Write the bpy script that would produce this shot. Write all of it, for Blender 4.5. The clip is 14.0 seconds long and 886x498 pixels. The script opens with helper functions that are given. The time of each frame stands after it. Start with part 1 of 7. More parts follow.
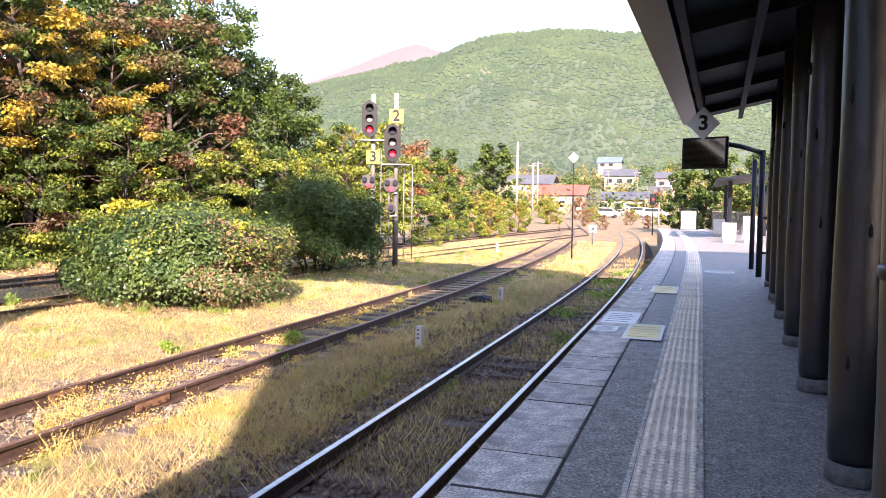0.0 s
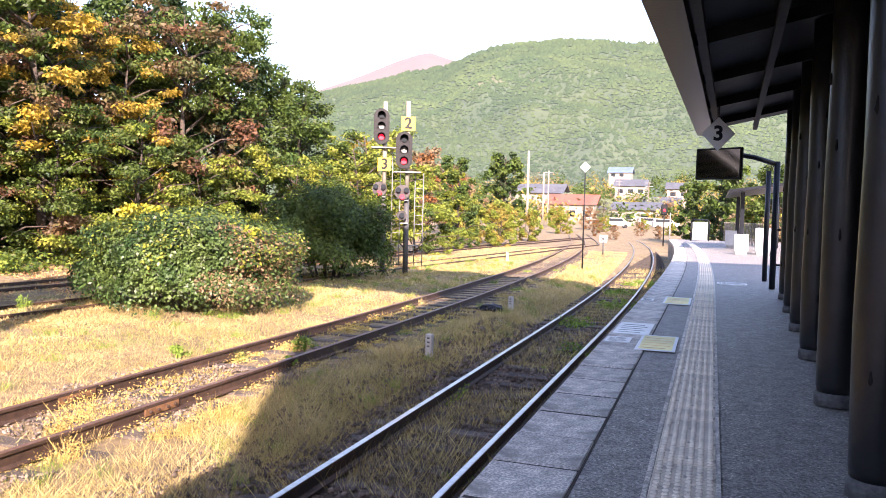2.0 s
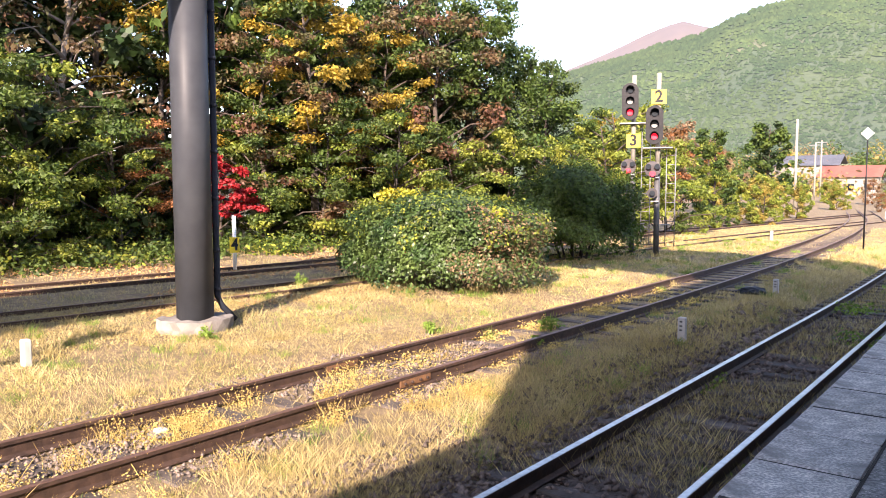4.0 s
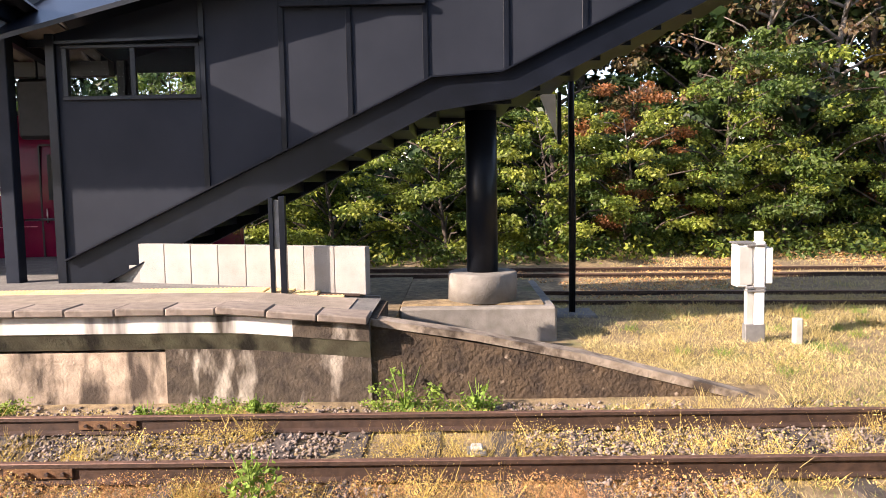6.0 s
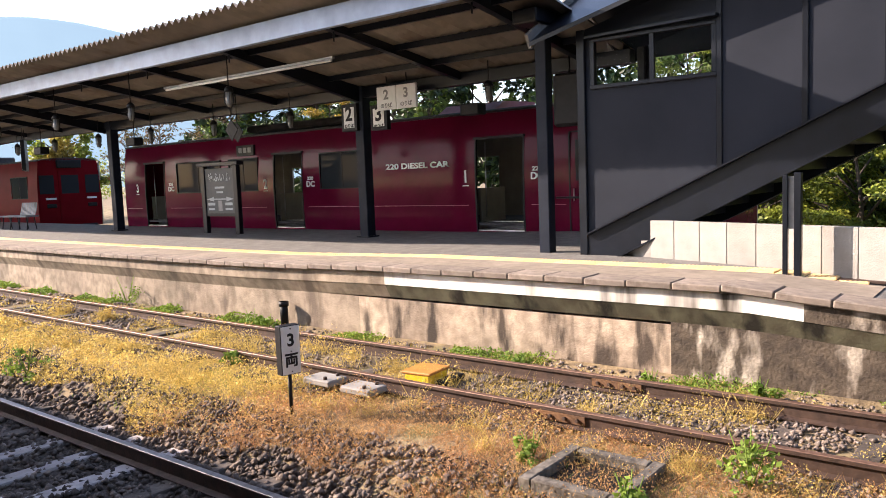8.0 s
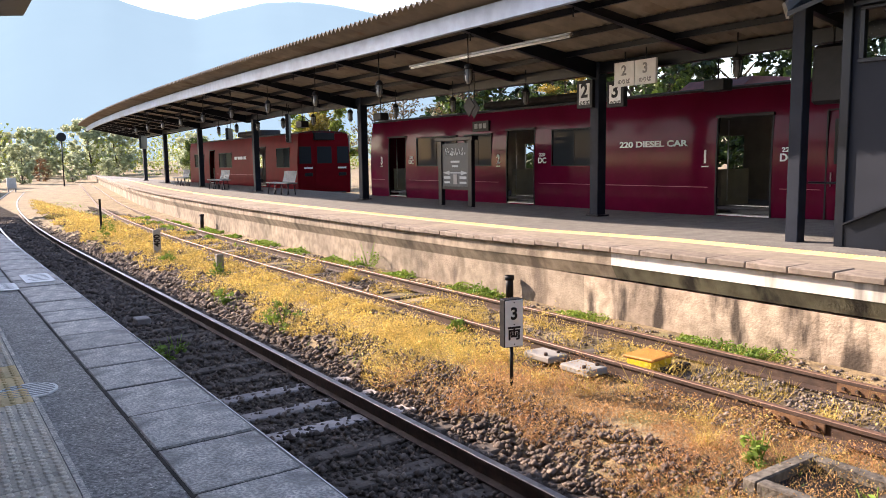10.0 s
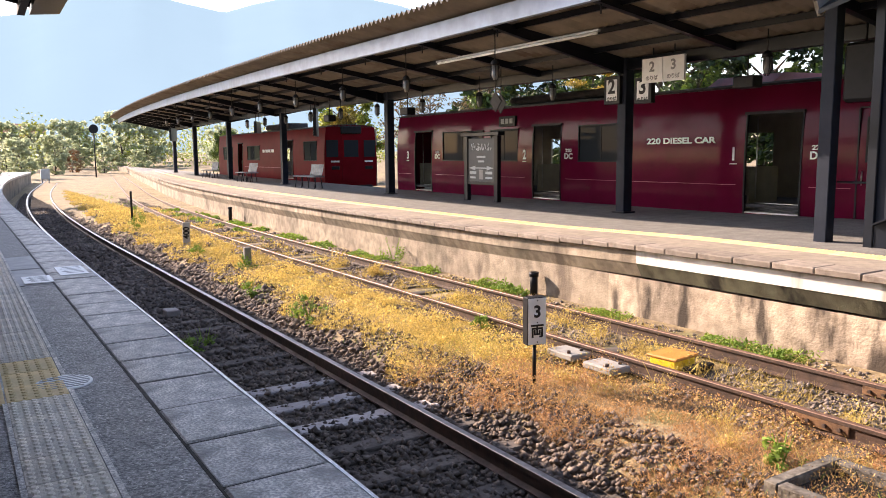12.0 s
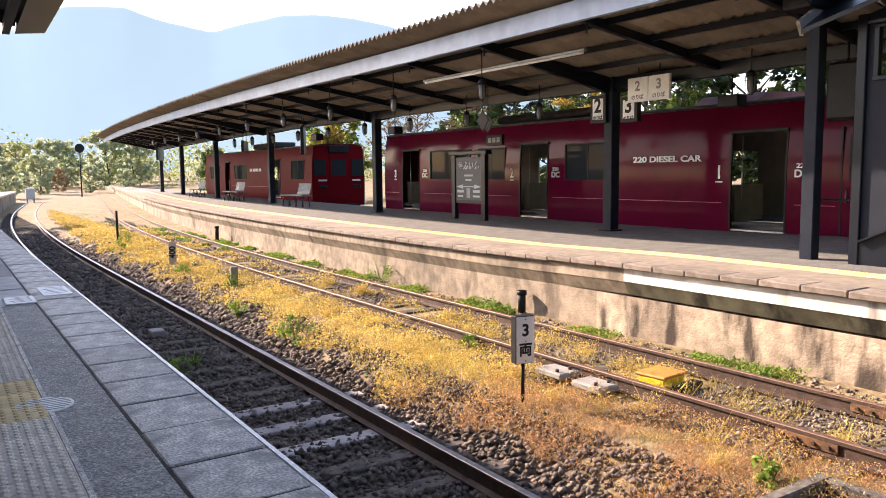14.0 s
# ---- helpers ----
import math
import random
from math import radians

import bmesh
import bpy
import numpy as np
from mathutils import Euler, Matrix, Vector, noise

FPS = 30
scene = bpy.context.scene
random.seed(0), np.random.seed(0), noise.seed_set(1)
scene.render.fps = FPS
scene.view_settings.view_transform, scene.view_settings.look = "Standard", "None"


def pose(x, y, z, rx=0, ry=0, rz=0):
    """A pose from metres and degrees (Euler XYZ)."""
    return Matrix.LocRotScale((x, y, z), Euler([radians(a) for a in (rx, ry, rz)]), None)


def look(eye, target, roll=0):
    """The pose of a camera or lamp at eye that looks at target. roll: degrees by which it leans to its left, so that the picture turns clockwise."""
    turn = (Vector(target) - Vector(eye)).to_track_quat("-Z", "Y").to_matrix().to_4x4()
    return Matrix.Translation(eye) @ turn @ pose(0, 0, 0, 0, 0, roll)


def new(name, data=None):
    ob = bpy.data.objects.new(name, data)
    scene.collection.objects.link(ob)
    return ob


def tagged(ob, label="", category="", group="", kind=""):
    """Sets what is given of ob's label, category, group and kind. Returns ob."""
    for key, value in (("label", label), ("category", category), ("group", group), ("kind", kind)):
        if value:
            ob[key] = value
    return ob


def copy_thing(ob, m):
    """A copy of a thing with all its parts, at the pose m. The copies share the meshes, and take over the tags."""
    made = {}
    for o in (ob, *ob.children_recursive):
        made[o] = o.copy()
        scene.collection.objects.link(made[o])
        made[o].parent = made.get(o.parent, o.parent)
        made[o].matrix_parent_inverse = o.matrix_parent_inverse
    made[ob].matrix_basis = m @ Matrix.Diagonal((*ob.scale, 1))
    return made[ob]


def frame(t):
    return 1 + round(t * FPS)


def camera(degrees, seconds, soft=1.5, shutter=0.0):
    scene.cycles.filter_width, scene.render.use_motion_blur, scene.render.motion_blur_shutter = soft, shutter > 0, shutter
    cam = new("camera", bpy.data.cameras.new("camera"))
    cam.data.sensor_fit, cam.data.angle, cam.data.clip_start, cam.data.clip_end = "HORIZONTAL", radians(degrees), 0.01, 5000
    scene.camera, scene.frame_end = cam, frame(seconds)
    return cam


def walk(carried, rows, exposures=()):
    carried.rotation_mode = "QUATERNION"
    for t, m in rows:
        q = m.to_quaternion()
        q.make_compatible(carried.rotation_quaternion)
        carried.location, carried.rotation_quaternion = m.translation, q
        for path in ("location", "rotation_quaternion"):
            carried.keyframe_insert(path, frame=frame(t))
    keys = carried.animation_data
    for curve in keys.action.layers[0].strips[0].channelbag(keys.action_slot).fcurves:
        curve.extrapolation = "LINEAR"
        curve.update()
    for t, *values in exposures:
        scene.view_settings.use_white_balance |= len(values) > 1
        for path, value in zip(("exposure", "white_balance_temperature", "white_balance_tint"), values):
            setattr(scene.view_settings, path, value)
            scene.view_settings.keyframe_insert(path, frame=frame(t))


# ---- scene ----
cam = camera(60.39, 14.0, soft=0.9)

PATH = [
    (0.0, (0.000, 0.000, 1.252, 86.739, -0.730, 18.780)),
    (0.5, (-0.010, 0.009, 1.252, 86.941, -1.095, 18.789)),
    (1.0, (-0.014, 0.013, 1.249, 87.201, -1.364, 18.928)),
    (1.5, (-0.028, 0.022, 1.250, 87.342, -1.491, 19.162)),
    (2.0, (-0.039, 0.033, 1.247, 87.336, -1.410, 19.535)),
    (4.5, (-0.115, 0.203, 1.214, 84.676, 0.564, 48.919)),
    (5.0, (-0.150, 0.102, 1.235, 84.371, 0.740, 62.963)),
    (5.5, (-0.110, 0.019, 1.240, 84.700, 0.905, 77.524)),
    (6.0, (0.007, -0.091, 1.235, 85.048, 0.949, 90.913)),
    (6.5, (0.081, -0.138, 1.220, 85.177, 1.040, 102.846)),
    (7.0, (0.078, -0.122, 1.203, 85.063, 1.347, 113.001)),
    (7.5, (0.087, -0.044, 1.202, 84.813, 1.910, 121.269)),
    (8.0, (0.123, -0.004, 1.206, 84.650, 2.190, 128.162)),
    (8.5, (0.114, -0.015, 1.205, 84.545, 2.160, 134.349)),
    (9.0, (0.122, -0.008, 1.202, 84.429, 1.763, 139.523)),
    (11.5, (0.165, 0.074, 1.263, 82.787, 0.403, 147.405)),
    (12.0, (0.168, 0.080, 1.267, 82.864, 0.479, 147.359)),
    (12.5, (0.163, 0.076, 1.262, 83.102, 0.584, 147.129)),
    (13.0, (0.156, 0.070, 1.265, 83.414, 0.546, 146.827)),
    (13.5, (0.152, 0.065, 1.268, 83.826, 0.523, 146.574)),
    (14.0, (0.151, 0.061, 1.265, 84.251, 0.576, 146.438)),
]
walk(cam, [(t, pose(*p)) for t, p in PATH], exposures=[(0, 2.4, 6950, 30), (2.2, 2.36, 6950, 30), (4.5, 2.08, 6950, 24), (8, 1.95, 7000, 21), (14, 2.08, 7450, 23)])

# ---- light ----
SUN_AZ = Vector((0.42, -0.907))
SUN_EL = radians(27)
world = bpy.data.worlds.new("sky")
scene.world = world
world.use_nodes = True
wn = world.node_tree
sky = wn.nodes.new("ShaderNodeTexSky")
sky.sky_type, sky.sun_disc = "NISHITA", False
sky.sun_elevation, sky.sun_rotation = SUN_EL, radians(155)
sky.air_density, sky.dust_density, sky.ozone_density = 1.0, 0.9, 1.6
wn.nodes["Background"].inputs["Strength"].default_value = 0.125
wn.links.new(sky.outputs["Color"], wn.nodes["Background"].inputs["Color"])
sun = new("sun", bpy.data.lights.new("sun", "SUN"))
sun.data.energy, sun.data.angle, sun.data.color = 3.5, radians(0.55), (1.0, 0.9, 0.77)
sun.matrix_world = look((SUN_AZ.x * 40, SUN_AZ.y * 40, 40 * math.tan(SUN_EL)), (0, 0, 0))


# ---- materials ----
def mat(name, c1, c2=None, scale=6.0, rough=0.75, metal=0.0, bump=0.25, bscale=None, big=0.18, obrand=0.0,
        island=0.0, spec=0.5, leafy=0.0, stain=None, stain_scale=1.5, stain_at=0.55, dist=0.02, streak=1.0, band=(0.35, 0.66)):
    """Noise between two colours, a slower variation over it, optional stains, random tint per object or island, relief."""
    m = bpy.data.materials.new(name)
    m.use_nodes = True
    t = m.node_tree
    b = t.nodes["Principled BSDF"]
    out = t.nodes["Material Output"]
    tc = t.nodes.new("ShaderNodeTexCoord")

    def noise_node(sc, detail=5.0):
        n = t.nodes.new("ShaderNodeTexNoise")
        n.inputs["Scale"].default_value, n.inputs["Detail"].default_value = sc, detail
        t.links.new(tc.outputs["Object"], n.inputs["Vector"])
        return n

    c2 = c2 or tuple(c * 0.7 for c in c1)
    n1 = noise_node(scale, 8)
    ramp = t.nodes.new("ShaderNodeValToRGB")
    ramp.color_ramp.elements[0].position, ramp.color_ramp.elements[1].position = band
    ramp.color_ramp.elements[0].color, ramp.color_ramp.elements[1].color = (*c1, 1), (*c2, 1)
    t.links.new(n1.outputs["Fac"], ramp.inputs["Fac"])
    col = ramp.outputs["Color"]

    def mixed(a, fac, colour, mode="MIX"):
        x = t.nodes.new("ShaderNodeMix")
        x.data_type, x.blend_type = "RGBA", mode
        t.links.new(a, x.inputs["A"])
        if isinstance(colour, tuple):
            x.inputs["B"].default_value = (*colour, 1)
        else:
            t.links.new(colour, x.inputs["B"])
        if isinstance(fac, float):
            x.inputs["Factor"].default_value = fac
        else:
            t.links.new(fac, x.inputs["Factor"])
        return x.outputs["Result"]

    def ranged(sock, lo, hi, f0=0.0, f1=1.0):
        r = t.nodes.new("ShaderNodeMapRange")
        r.inputs["From Min"].default_value, r.inputs["From Max"].default_value = f0, f1
        r.inputs["To Min"].default_value, r.inputs["To Max"].default_value = lo, hi
        t.links.new(sock, r.inputs["Value"])
        return r.outputs["Result"]

    if stain:
        n3 = noise_node(stain_scale, 6)
        if streak != 1.0:
            mp_ = t.nodes.new("ShaderNodeMapping")
            mp_.inputs["Scale"].default_value = (1, 1, streak)
            t.links.new(tc.outputs["Object"], mp_.inputs["Vector"])
            t.links.new(mp_.outputs["Vector"], n3.inputs["Vector"])
        col = mixed(col, ranged(n3.outputs["Fac"], 0, 1, stain_at, stain_at + 0.12), stain)
    bright = None
    if big:
        n2 = noise_node(scale * 0.13, 3)
        bright = ranged(n2.outputs["Fac"], 1 - big, 1 + big, 0.3, 0.7)
    for amount, kind in ((obrand, "ob"), (island, "is")):
        if amount:
            if kind == "ob":
                s = t.nodes.new("ShaderNodeObjectInfo").outputs["Random"]
            else:
                s = t.nodes.new("ShaderNodeNewGeometry").outputs["Random Per Island"]
            r = ranged(s, 1 - amount, 1 + amount)
            if bright:
                mm = t.nodes.new("ShaderNodeMath")
                mm.operation = "MULTIPLY"
                t.links.new(bright, mm.inputs[0])
                t.links.new(r, mm.inputs[1])
                bright = mm.outputs[0]
            else:
                bright = r
    if bright:
        h = t.nodes.new("ShaderNodeHueSaturation")
        t.links.new(col, h.inputs["Color"])
        t.links.new(bright, h.inputs["Value"])
        col = h.outputs["Color"]
    t.links.new(col, b.inputs["Base Color"])
    b.inputs["Roughness"].default_value, b.inputs["Metallic"].default_value = rough, metal
    b.inputs["Specular IOR Level"].default_value = spec
    if bump:
        nb = noise_node(bscale or scale * 2.5, 6)
        bp = t.nodes.new("ShaderNodeBump")
        bp.inputs["Strength"].default_value, bp.inputs["Distance"].default_value = bump, dist
        t.links.new(nb.outputs["Fac"], bp.inputs["Height"])
        t.links.new(bp.outputs["Normal"], b.inputs["Normal"])
    if leafy:
        tr = t.nodes.new("ShaderNodeBsdfTranslucent")
        t.links.new(col, tr.inputs["Color"])
        mx = t.nodes.new("ShaderNodeMixShader")
        mx.inputs["Fac"].default_value = leafy
        t.links.new(b.outputs["BSDF"], mx.inputs[1])
        t.links.new(tr.outputs["BSDF"], mx.inputs[2])
        t.links.new(mx.outputs["Shader"], out.inputs["Surface"])
    return m


def glow(name, colour, strength):
    m = bpy.data.materials.new(name)
    m.use_nodes = True
    b = m.node_tree.nodes["Principled BSDF"]
    b.inputs["Base Color"].default_value = (*colour, 1)
    b.inputs["Emission Color"].default_value = (*colour, 1)
    b.inputs["Emission Strength"].default_value = strength
    return m


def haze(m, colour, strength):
    """Air light of far distance, painted as emission into a backdrop material."""
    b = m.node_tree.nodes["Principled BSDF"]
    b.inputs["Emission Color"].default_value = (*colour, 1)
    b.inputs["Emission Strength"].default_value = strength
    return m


M_GROUND = mat("dry_grass_soil", (0.28, 0.205, 0.11), (0.14, 0.10, 0.056), 9.0, 0.95, bump=0.7, bscale=40, big=0.3,
               stain=(0.17, 0.16, 0.06), stain_scale=1.1, stain_at=0.58, dist=0.02)
M_GRASS = mat("dry_grass", (0.54, 0.445, 0.205), (0.43, 0.335, 0.13), 1.3, 0.9, bump=0, big=0.2, island=0.4, leafy=0.3)
M_GRASS_G = mat("green_weed", (0.14, 0.25, 0.035), (0.24, 0.33, 0.05), 2.0, 0.8, bump=0, island=0.35, leafy=0.3)
M_GRASS_O = mat("orange_weed", (0.60, 0.37, 0.155), (0.48, 0.255, 0.12), 2.0, 0.9, bump=0, island=0.4, leafy=0.3)
M_STONE = mat("ballast_stone", (0.085, 0.062, 0.05), (0.17, 0.13, 0.105), 9, 0.9, bump=0.5, bscale=60, island=0.45)
M_BALLAST = mat("ballast_bed", (0.06, 0.045, 0.036), (0.12, 0.09, 0.07), 14, 0.95, bump=1.0, bscale=30, dist=0.05)
M_STONE_PALE = mat("pale_ballast", (0.25, 0.20, 0.165), (0.12, 0.09, 0.075), 9, 0.9, bump=0.5, bscale=60, island=0.5)
M_RUST = mat("rusty_rail", (0.082, 0.048, 0.034), (0.048, 0.029, 0.022), 12, 0.65, 0.2, bump=0.3, big=0.2)
M_RAILTOP = mat("worn_rail_top", (0.50, 0.48, 0.46), (0.36, 0.33, 0.31), 20, 0.33, 0.95, bump=0.05)
M_RAILTOP_R = mat("dull_rail_top", (0.24, 0.14, 0.10), (0.16, 0.09, 0.065), 20, 0.5, 0.5, bump=0.1)
M_SLEEPER = mat("weathered_sleeper", (0.055, 0.042, 0.034), (0.10, 0.08, 0.066), 7, 0.9, bump=0.6, bscale=22, obrand=0.4)
M_SLEEPER_PALE = mat("pale_sleeper", (0.42, 0.37, 0.35), (0.3, 0.26, 0.24), 8, 0.9, bump=0.4, bscale=25, obrand=0.2)
M_ASPHALT = mat("platform_asphalt", (0.13, 0.12, 0.11), (0.37, 0.34, 0.31), 60, 0.62, bump=1.0, bscale=60, big=0.25,
                stain=(0.85, 0.79, 0.72), stain_scale=70, stain_at=0.61, dist=0.02, band=(0.38, 0.64), spec=0.7)
M_SLAB = mat("edge_slab_concrete", (0.36, 0.325, 0.285), (0.66, 0.60, 0.53), 70, 0.6, bump=0.9, bscale=70, obrand=0.17, big=0.35, dist=0.012,
             stain=(0.27, 0.24, 0.21), stain_scale=3, stain_at=0.55, band=(0.43, 0.60), spec=0.6)
M_SLAB_SUN = mat("island_slab_concrete", (0.30, 0.245, 0.20), (0.20, 0.16, 0.13), 9, 0.9, bump=0.5, bscale=60, obrand=0.15, big=0.25, dist=0.006,
                 stain=(0.085, 0.065, 0.05), stain_scale=3.0, stain_at=0.6)
M_TACTILE = mat("cream_tactile", (0.70, 0.59, 0.46), (0.54, 0.455, 0.355), 30, 0.7, bump=0.4, obrand=0.14, big=0.18,
                stain=(0.17, 0.145, 0.115), stain_scale=9, stain_at=0.58)
# dots paler than their tile: worn clean, and lit tops painted in
M_DOT = mat("worn_lit_tactile_dot", (0.88, 0.77, 0.63), (0.76, 0.66, 0.53), 40, 0.6, bump=0.2, obrand=0.1)
M_JOINT = mat("dirt_joint", (0.035, 0.03, 0.026), (0.06, 0.05, 0.04), 30, 0.95)
M_DARKPOST = mat("dark_grey_post", (0.085, 0.085, 0.085), (0.06, 0.06, 0.06), 8, 0.6)
M_OFFWHITE = mat("weathered_white_paint", (0.50, 0.485, 0.455), (0.40, 0.39, 0.36), 5, 0.6, bump=0.1)
M_TACTILE_Y = mat("yellow_tactile", (0.86, 0.62, 0.30), (0.72, 0.51, 0.24), 14, 0.7, bump=0.2, obrand=0.1)
M_WALL_C = mat("old_concrete_wall", (0.33, 0.265, 0.20), (0.195, 0.155, 0.115), 6, 0.95, bump=0.5, bscale=35, big=0.35,
               stain=(0.13, 0.10, 0.075), stain_scale=2.2, stain_at=0.57, streak=0.4)
M_WALL_WHITE = mat("whitewashed_band", (0.84, 0.80, 0.74), (0.70, 0.64, 0.57), 5, 0.9, bump=0.25, stain=(0.05, 0.04, 0.03), stain_scale=2.0, stain_at=0.55, streak=0.12)
M_WALL_MOSS = mat("mossy_black_wall", (0.04, 0.028, 0.02), (0.10, 0.068, 0.042), 5, 0.98, bump=0.9, bscale=22,
                  stain=(0.42, 0.33, 0.25), stain_scale=7, stain_at=0.66, dist=0.03)
M_WALL_STREAK = mat("streaked_concrete", (0.44, 0.35, 0.265), (0.27, 0.21, 0.155), 7, 0.95, bump=0.45, bscale=35, big=0.4,
                    stain=(0.06, 0.045, 0.034), stain_scale=3.6, stain_at=0.50, streak=0.3)
M_WALL_BLACK = mat("black_stained_concrete", (0.055, 0.042, 0.032), (0.11, 0.085, 0.062), 8, 0.97, bump=0.6, bscale=30, stain=(0.46, 0.40, 0.33), stain_scale=4.5, stain_at=0.52, streak=0.35, dist=0.02)
# olive stained concrete, darkened to paint in the corbel's underside shade
M_OLIVE = mat("olive_stained_shaded_concrete", (0.17, 0.16, 0.105), (0.10, 0.09, 0.06), 5, 0.95, bump=0.3, bscale=40, stain=(0.02, 0.017, 0.012), stain_scale=2.6, stain_at=0.52, streak=0.4)
M_CONC = mat("grey_concrete", (0.25, 0.23, 0.205), (0.17, 0.155, 0.135), 5, 0.92, bump=0.4, bscale=40, stain=(0.2, 0.16, 0.12), stain_scale=2.5, stain_at=0.64)
M_BLOCK = mat("pale_block_wall", (0.34, 0.325, 0.30), (0.27, 0.255, 0.235), 4, 0.9, bump=0.3, bscale=60, obrand=0.1, stain=(0.2, 0.17, 0.14), stain_scale=3, stain_at=0.62, streak=0.4)
M_POST = mat("slate_post_paint", (0.012, 0.016, 0.026), (0.018, 0.023, 0.035), 5, 0.5, spec=0.14, bump=0.08, bscale=25, big=0.2)
M_IRON = mat("charcoal_paint", (0.005, 0.0068, 0.011), (0.008, 0.0105, 0.017), 3, 0.36, spec=0.25, bump=0.06, bscale=30, big=0.15)
M_PANEL = mat("slate_panel", (0.019, 0.0225, 0.031), (0.024, 0.028, 0.038), 1.6, 0.55, spec=0.1, bump=0.05, bscale=12, big=0.12)
M_FOOT = mat("grey_stone_foot", (0.10, 0.098, 0.098), (0.16, 0.155, 0.15), 30, 0.85, bump=0.4)
M_PILLAR = mat("black_timber_pillar", (0.012, 0.0125, 0.015), (0.024, 0.023, 0.025), 5, 0.36, bump=0.45, bscale=7, big=0.25)
M_DARKWOOD = mat("black_boards", (0.007, 0.007, 0.008), (0.012, 0.012, 0.014), 4, 0.6, spec=0.2, bump=0.2)
M_BEAM = mat("blue_grey_beam", (0.24, 0.32, 0.47), (0.19, 0.255, 0.38), 4, 0.4, 0.1, bump=0.08)
M_CORR = mat("corrugated_sheet", (0.23, 0.20, 0.165), (0.16, 0.14, 0.115), 3, 0.75, bump=0.15, stain=(0.12, 0.085, 0.06), stain_scale=1.2, stain_at=0.56)
M_RED = mat("crimson_paint", (0.13, 0.006, 0.028), (0.11, 0.005, 0.023), 2, 0.12, bump=0.004, bscale=2.0, big=0.08, spec=0.09)
M_RED2 = mat("bright_red_paint", (0.17, 0.006, 0.011), (0.14, 0.005, 0.009), 2, 0.35, spec=0.04, bump=0.02, bscale=4, big=0.08)
M_ROOFGREY = mat("grimy_roof_grey", (0.085, 0.075, 0.075), (0.05, 0.045, 0.045), 5, 0.8)
M_PINKCOVER = mat("pale_red_cover", (0.62, 0.20, 0.26), (0.5, 0.14, 0.2), 4, 0.4)
M_WHITE = mat("white_enamel", (0.80, 0.80, 0.78), (0.70, 0.70, 0.68), 6, 0.45, bump=0.05, big=0.06)
M_LETTER = mat("white_lettering", (0.86, 0.84, 0.84), (0.82, 0.80, 0.80), 6, 0.5, bump=0)
M_BLACK = mat("black_enamel", (0.010, 0.010, 0.012), (0.016, 0.016, 0.018), 8, 0.5, bump=0.05, spec=0.22)
M_GREYMETAL = mat("galvanised_steel", (0.27, 0.27, 0.27), (0.20, 0.20, 0.20), 9, 0.55, 0.4, bump=0.08)
M_STEEL = mat("brushed_steel", (0.62, 0.61, 0.60), (0.5, 0.49, 0.48), 15, 0.3, 0.9, bump=0.05)
M_YELLOW = mat("yellow_plate", (0.85, 0.62, 0.03), (0.8, 0.55, 0.02), 5, 0.5, bump=0.05, big=0.08)
M_ORANGE = mat("orange_paint", (0.58, 0.24, 0.05), (0.48, 0.19, 0.04), 7, 0.6, bump=0.1)
M_LEMON = mat("pale_yellow_sheet", (0.92, 0.82, 0.42), (0.86, 0.75, 0.34), 9, 0.7, bump=0.05)
M_BENCHBLUE = mat("grey_blue_slats", (0.20, 0.24, 0.27), (0.14, 0.17, 0.2), 9, 0.45)
M_BARK = mat("bark", (0.085, 0.065, 0.05), (0.045, 0.035, 0.028), 9, 0.95, bump=0.9, bscale=20)
M_BARK_PALE = mat("pale_bark", (0.22, 0.19, 0.16), (0.12, 0.10, 0.085), 9, 0.95, bump=0.7, bscale=20)
M_POLE = mat("concrete_pole", (0.30, 0.28, 0.23), (0.23, 0.21, 0.17), 4, 0.9, bump=0.1)
M_INTERIOR = mat("car_interior", (0.40, 0.36, 0.29), (0.32, 0.29, 0.235), 3, 0.6, bump=0.05)
M_SEATDARK = mat("dark_seat", (0.03, 0.028, 0.028), (0.05, 0.045, 0.045), 6, 0.8)
